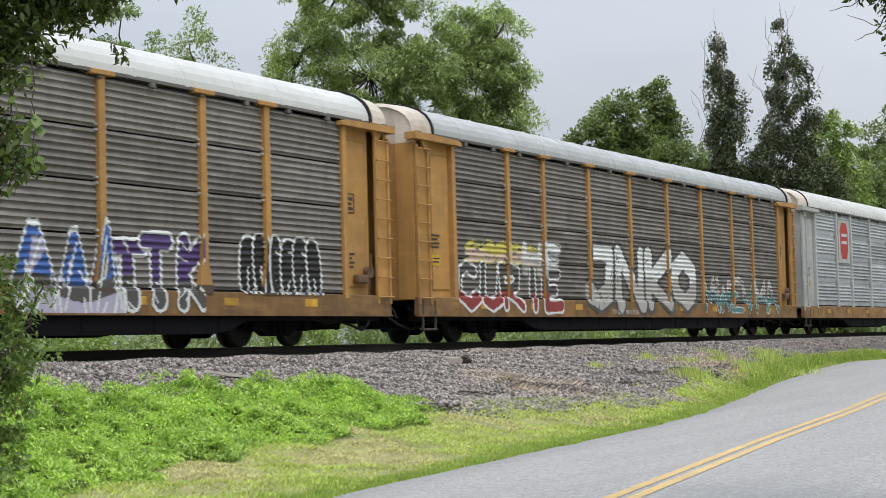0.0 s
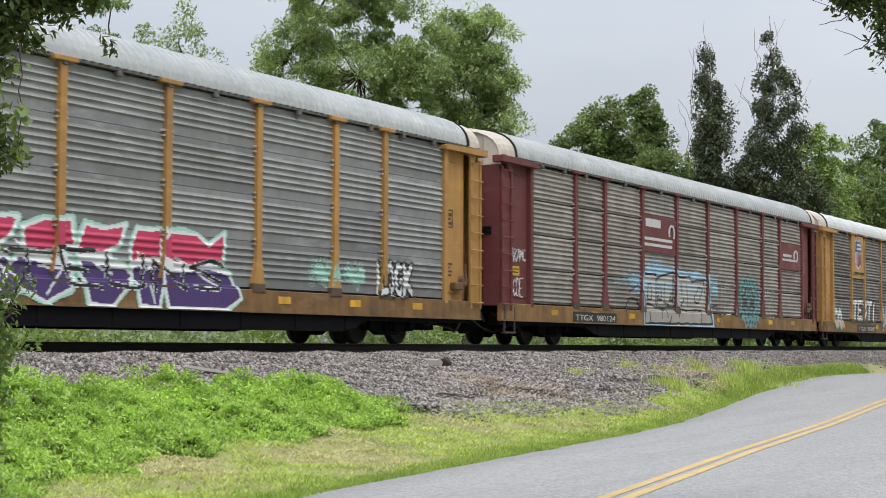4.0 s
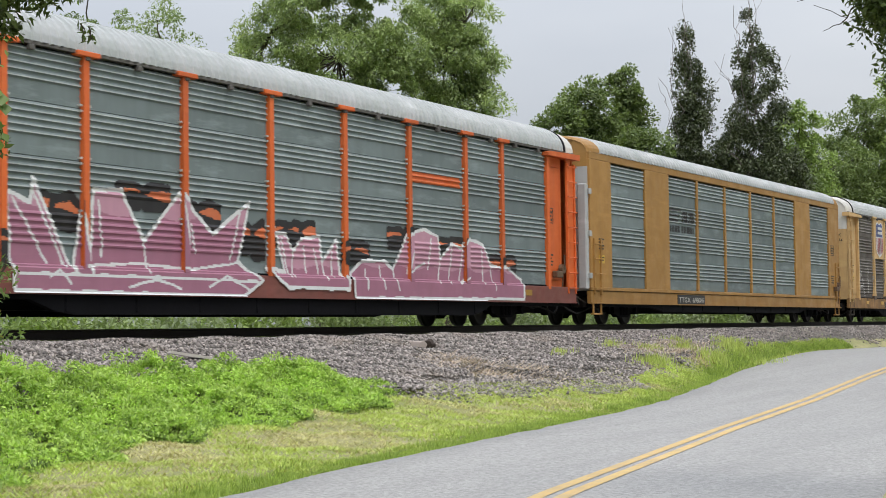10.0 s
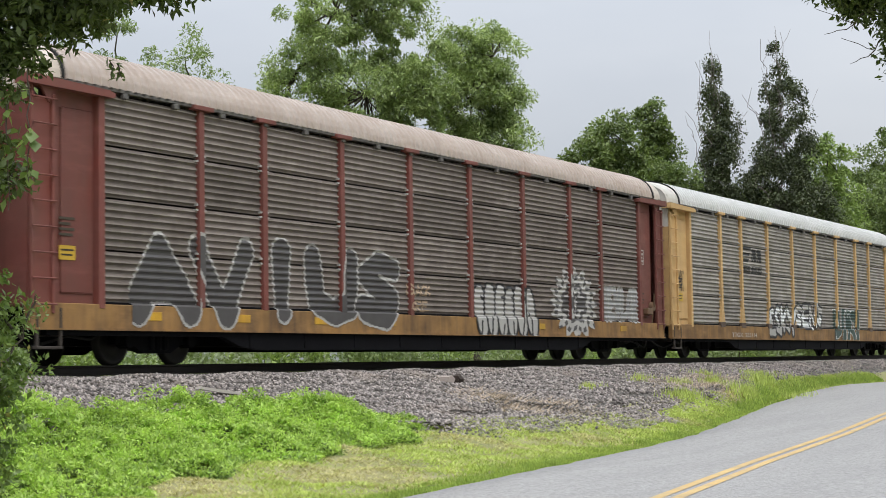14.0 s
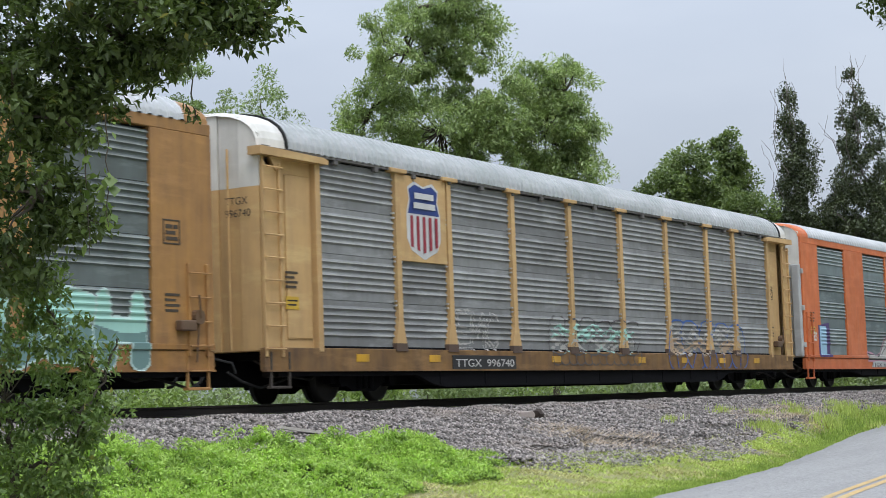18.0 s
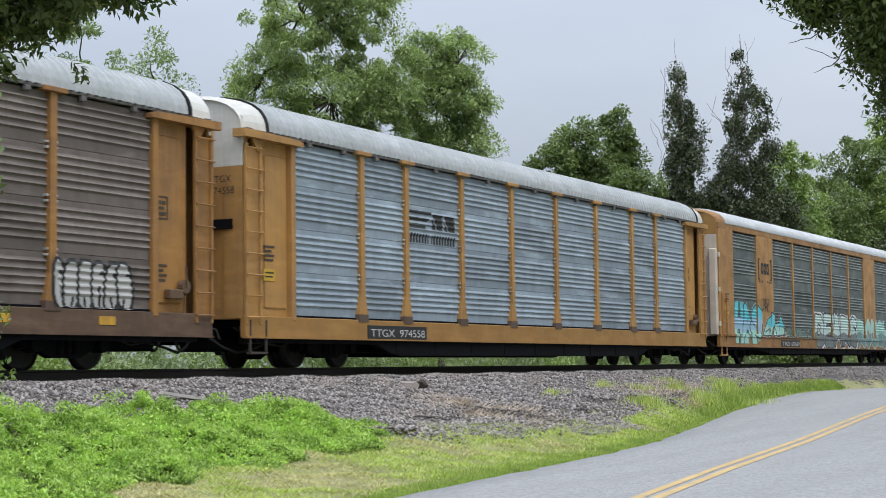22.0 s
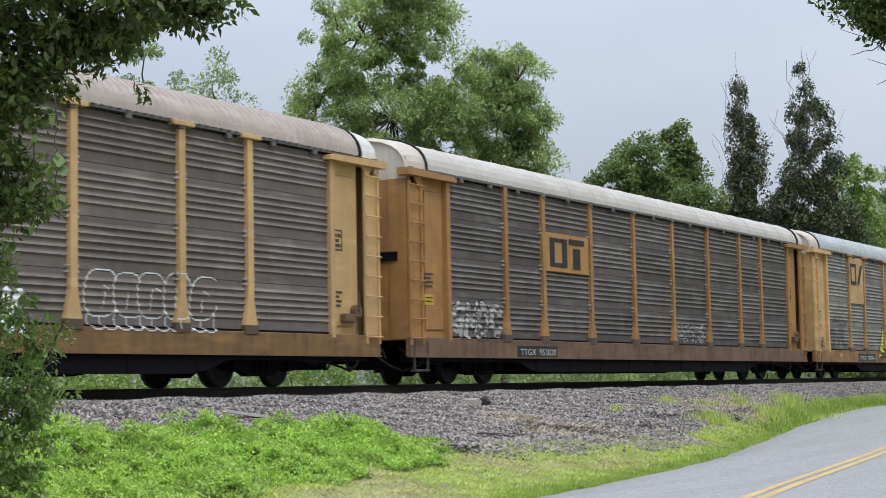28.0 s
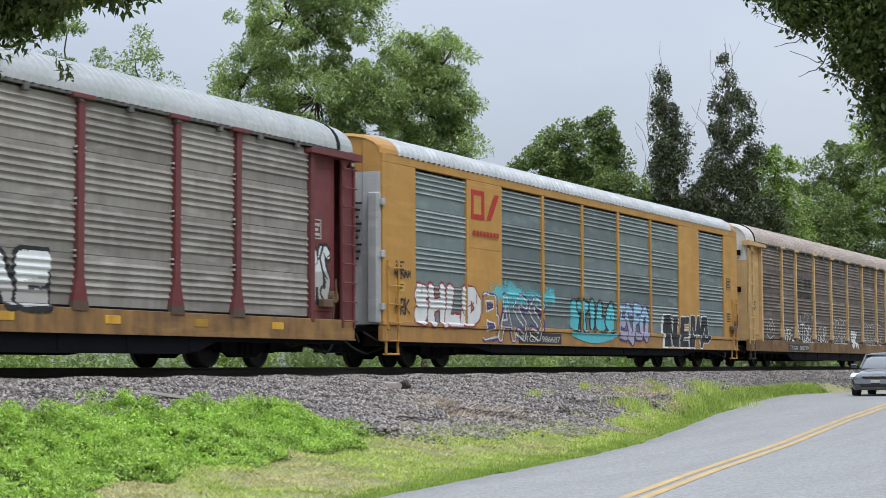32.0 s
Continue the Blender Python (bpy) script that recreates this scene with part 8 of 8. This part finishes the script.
# ---- the car that comes up the road ----
def car_paint():
    m, n, l, p = nodes_of("car_paint")
    tc = n.new("ShaderNodeTexCoord")
    f = noise_node(n, l, 6, 4, tc.outputs["Object"])
    l.new(mix_node(n, l, f, (0.07, 0.07, 0.073), (0.1, 0.1, 0.104)), p.inputs["Base Color"])
    p.inputs["Metallic"].default_value, p.inputs["Roughness"].default_value = 0.5, 0.2
    p.inputs["Coat Weight"].default_value, p.inputs["Coat Roughness"].default_value = 1.0, 0.03
    return m


def glass():
    m, n, l, p = nodes_of("car_glass")
    p.inputs["Base Color"].default_value = (0.04, 0.045, 0.048, 1)
    p.inputs["Roughness"].default_value = 0.03
    p.inputs["IOR"].default_value, p.inputs["Coat Weight"].default_value, p.inputs["Coat IOR"].default_value = 1.9, 1.0, 1.9
    return m


C_PAINT, C_GLASS = car_paint(), glass()
C_BLACK = plain("car_black_plastic", (0.015, 0.015, 0.016), 0.6)
C_CHROME = plain("car_chrome", (0.6, 0.6, 0.6), 0.15, 1.0, 20, 0.05, 0)
C_LAMP = plain("car_headlamp", (0.72, 0.73, 0.74), 0.12, 0.2, 20, 0.08, 0)
C_TYRE = plain("tyre_rubber", (0.02, 0.02, 0.02), 0.85)
C_BAR = plain("plate_blank", (0.55, 0.55, 0.5), 0.6)


def loft(stations, mat, name):
    """Rings across the car from nose to tail: each a list of (half width, height), mirrored about the middle."""
    m = Mesh()
    k = None
    for x, ring in stations:
        pts = [(x, -w, z) for w, z in ring] + [(x, w, z) for w, z in reversed(ring)]
        k = len(pts)
        m.v += pts
    n = len(stations)
    for a in range(n - 1):
        for b in range(k):
            c = (b + 1) % k
            m.f.append((a * k + b, (a + 1) * k + b, (a + 1) * k + c, a * k + c))
            m.m.append(0)
    m.f += [tuple(range(k)), tuple(range(n * k - 1, (n - 1) * k - 1, -1))]
    m.m += [0, 0]
    return m.done(name, mat, True)


def body_ring(w, top, low=0.2):
    return [(w * 0.86, low), (w * 0.98, low + 0.12), (w, 0.5), (w * 0.985, top - 0.16), (w * 0.93, top - 0.04), (w * 0.6, top), (0.001, top + 0.025)]


def sedan():
    car = thing("car", "dark grey four-door sedan driving on the road", "car")
    st = [(2.22, body_ring(0.66, 0.60, 0.24)), (2.16, body_ring(0.76, 0.68, 0.2)), (1.95, body_ring(0.84, 0.75)), (1.5, body_ring(0.875, 0.84)), (1.0, body_ring(0.88, 0.90)), (0.7, body_ring(0.88, 0.93)), (0.0, body_ring(0.88, 0.93)), (-1.0, body_ring(0.88, 0.94)), (-1.6, body_ring(0.87, 0.96)), (-2.0, body_ring(0.83, 0.96)), (-2.2, body_ring(0.76, 0.9, 0.3)), (-2.25, body_ring(0.7, 0.8, 0.35))]
    part("body", loft(st, C_PAINT, "body"), car)
    cab = [(1.05, [(0.72, 0.90), (0.70, 0.91), (0.4, 0.92), (0.001, 0.93)]), (0.35, [(0.79, 0.93), (0.62, 1.36), (0.4, 1.385), (0.001, 1.395)]), (-0.3, [(0.80, 0.93), (0.63, 1.42), (0.4, 1.445), (0.001, 1.455)]), (-1.0, [(0.79, 0.94), (0.60, 1.38), (0.4, 1.4), (0.001, 1.41)]), (-1.75, [(0.70, 0.96), (0.66, 0.97), (0.4, 0.98), (0.001, 0.99)])]
    part("cabin", loft(cab, C_GLASS, "cabin"), car, "dark window glass")
    roof = [(0.42, [(0.62, 1.345), (0.6, 1.372), (0.4, 1.39), (0.001, 1.40)]), (-0.3, [(0.65, 1.40), (0.62, 1.435), (0.4, 1.455), (0.001, 1.466)]), (-1.05, [(0.61, 1.355), (0.59, 1.385), (0.4, 1.405), (0.001, 1.416)])]
    part("roof", loft(roof, C_PAINT, "roof"), car)
    for s in (-1, 1):
        m = Mesh()
        for a, b in (((1.02, 0.71, 0.92), (0.36, 0.625, 1.37)), ((-0.3, 0.80, 0.94), (-0.3, 0.64, 1.43)), ((-1.72, 0.68, 0.97), (-1.02, 0.605, 1.39))):
            m.tube((a[0], s * a[1], a[2]), (b[0], s * b[1], b[2]), 0.04, 0.035)
        tagged(part("window_pillar", m.done("window_pillar", C_PAINT), car), "", "", "", "stuff")
        part("headlight", Mesh().prism([(1.93, 0.60), (2.12, 0.57), (2.17, 0.64), (1.9, 0.75), (1.62, 0.78)], s * 0.70 - 0.13, s * 0.70 + 0.135).done("headlight", C_LAMP), car, "clear headlight")
        part("side_mirror", Mesh().box(0.62, 0.78, s * 0.99 - 0.1, s * 0.99 + 0.1, 0.93, 1.07, 0, 0.035).done("side_mirror", C_PAINT), car)
        for x in (1.38, -1.32):
            w = Mesh()
            w.tube((x, s * 0.66, 0.31), (x, s * 0.885, 0.31), 0.31, None, 20)
            tyre = part("wheel", w.done("wheel", C_TYRE), car)
            r = Mesh()
            r.tube((x, s * 0.87, 0.31), (x, s * 0.897, 0.31), 0.2, 0.19, 14)
            part("rim", r.done("rim", C_CHROME), tyre)
    part("grille", Mesh().box(2.17, 2.23, -0.42, 0.42, 0.56, 0.64, 0, 0.02).done("grille", C_BLACK), car)
    part("chrome_strip", Mesh().box(2.2, 2.24, -0.44, 0.44, 0.645, 0.67, 0, 0.008).done("chrome_strip", C_CHROME), car)
    part("lower_intake", Mesh().box(2.16, 2.235, -0.5, 0.5, 0.3, 0.42, 0, 0.02).done("lower_intake", C_BLACK), car)
    part("number_plate", Mesh().box(2.22, 2.25, -0.15, 0.15, 0.44, 0.53, 0, 0.004).done("number_plate", C_BAR), car, "blank pale number plate")
    return car


CAR = sedan()


def car_pose(t):
    """Along the far lane towards the camera."""
    x = 58.9 + 9.5 * (32.0 - t)
    def lane(q):
        return float(road_y(q)) + 1.5
    dx = 1.0
    yaw = math.degrees(math.atan2(lane(x - dx) - lane(x + dx), -2 * dx))
    z = float(lerp(x, ROAD_X, ROAD_Z)) + 0.02
    return pose(x, lane(x), z, 0, 0, yaw)


def travel(t):
    """How far the train has gone by then, in metres."""
    u = t - 16
    return 15.1790 * t + -0.01208 * u ** 2 + -0.000057 * u ** 3


def motions():
    """The train rolls past at a steady speed, and at the end a car comes up the road."""
    walk(CAR, [(t, car_pose(t)) for t in range(0, 33)])
    for k, c in CARS.items():
        x0 = 49.73 - PITCH * k + SLACK.get(k, 0)
        walk(c.ob, [(t, pose(x0 + travel(t), TRACK_Y, RAIL_Z)) for t in range(0, 33, 2)])


motions()
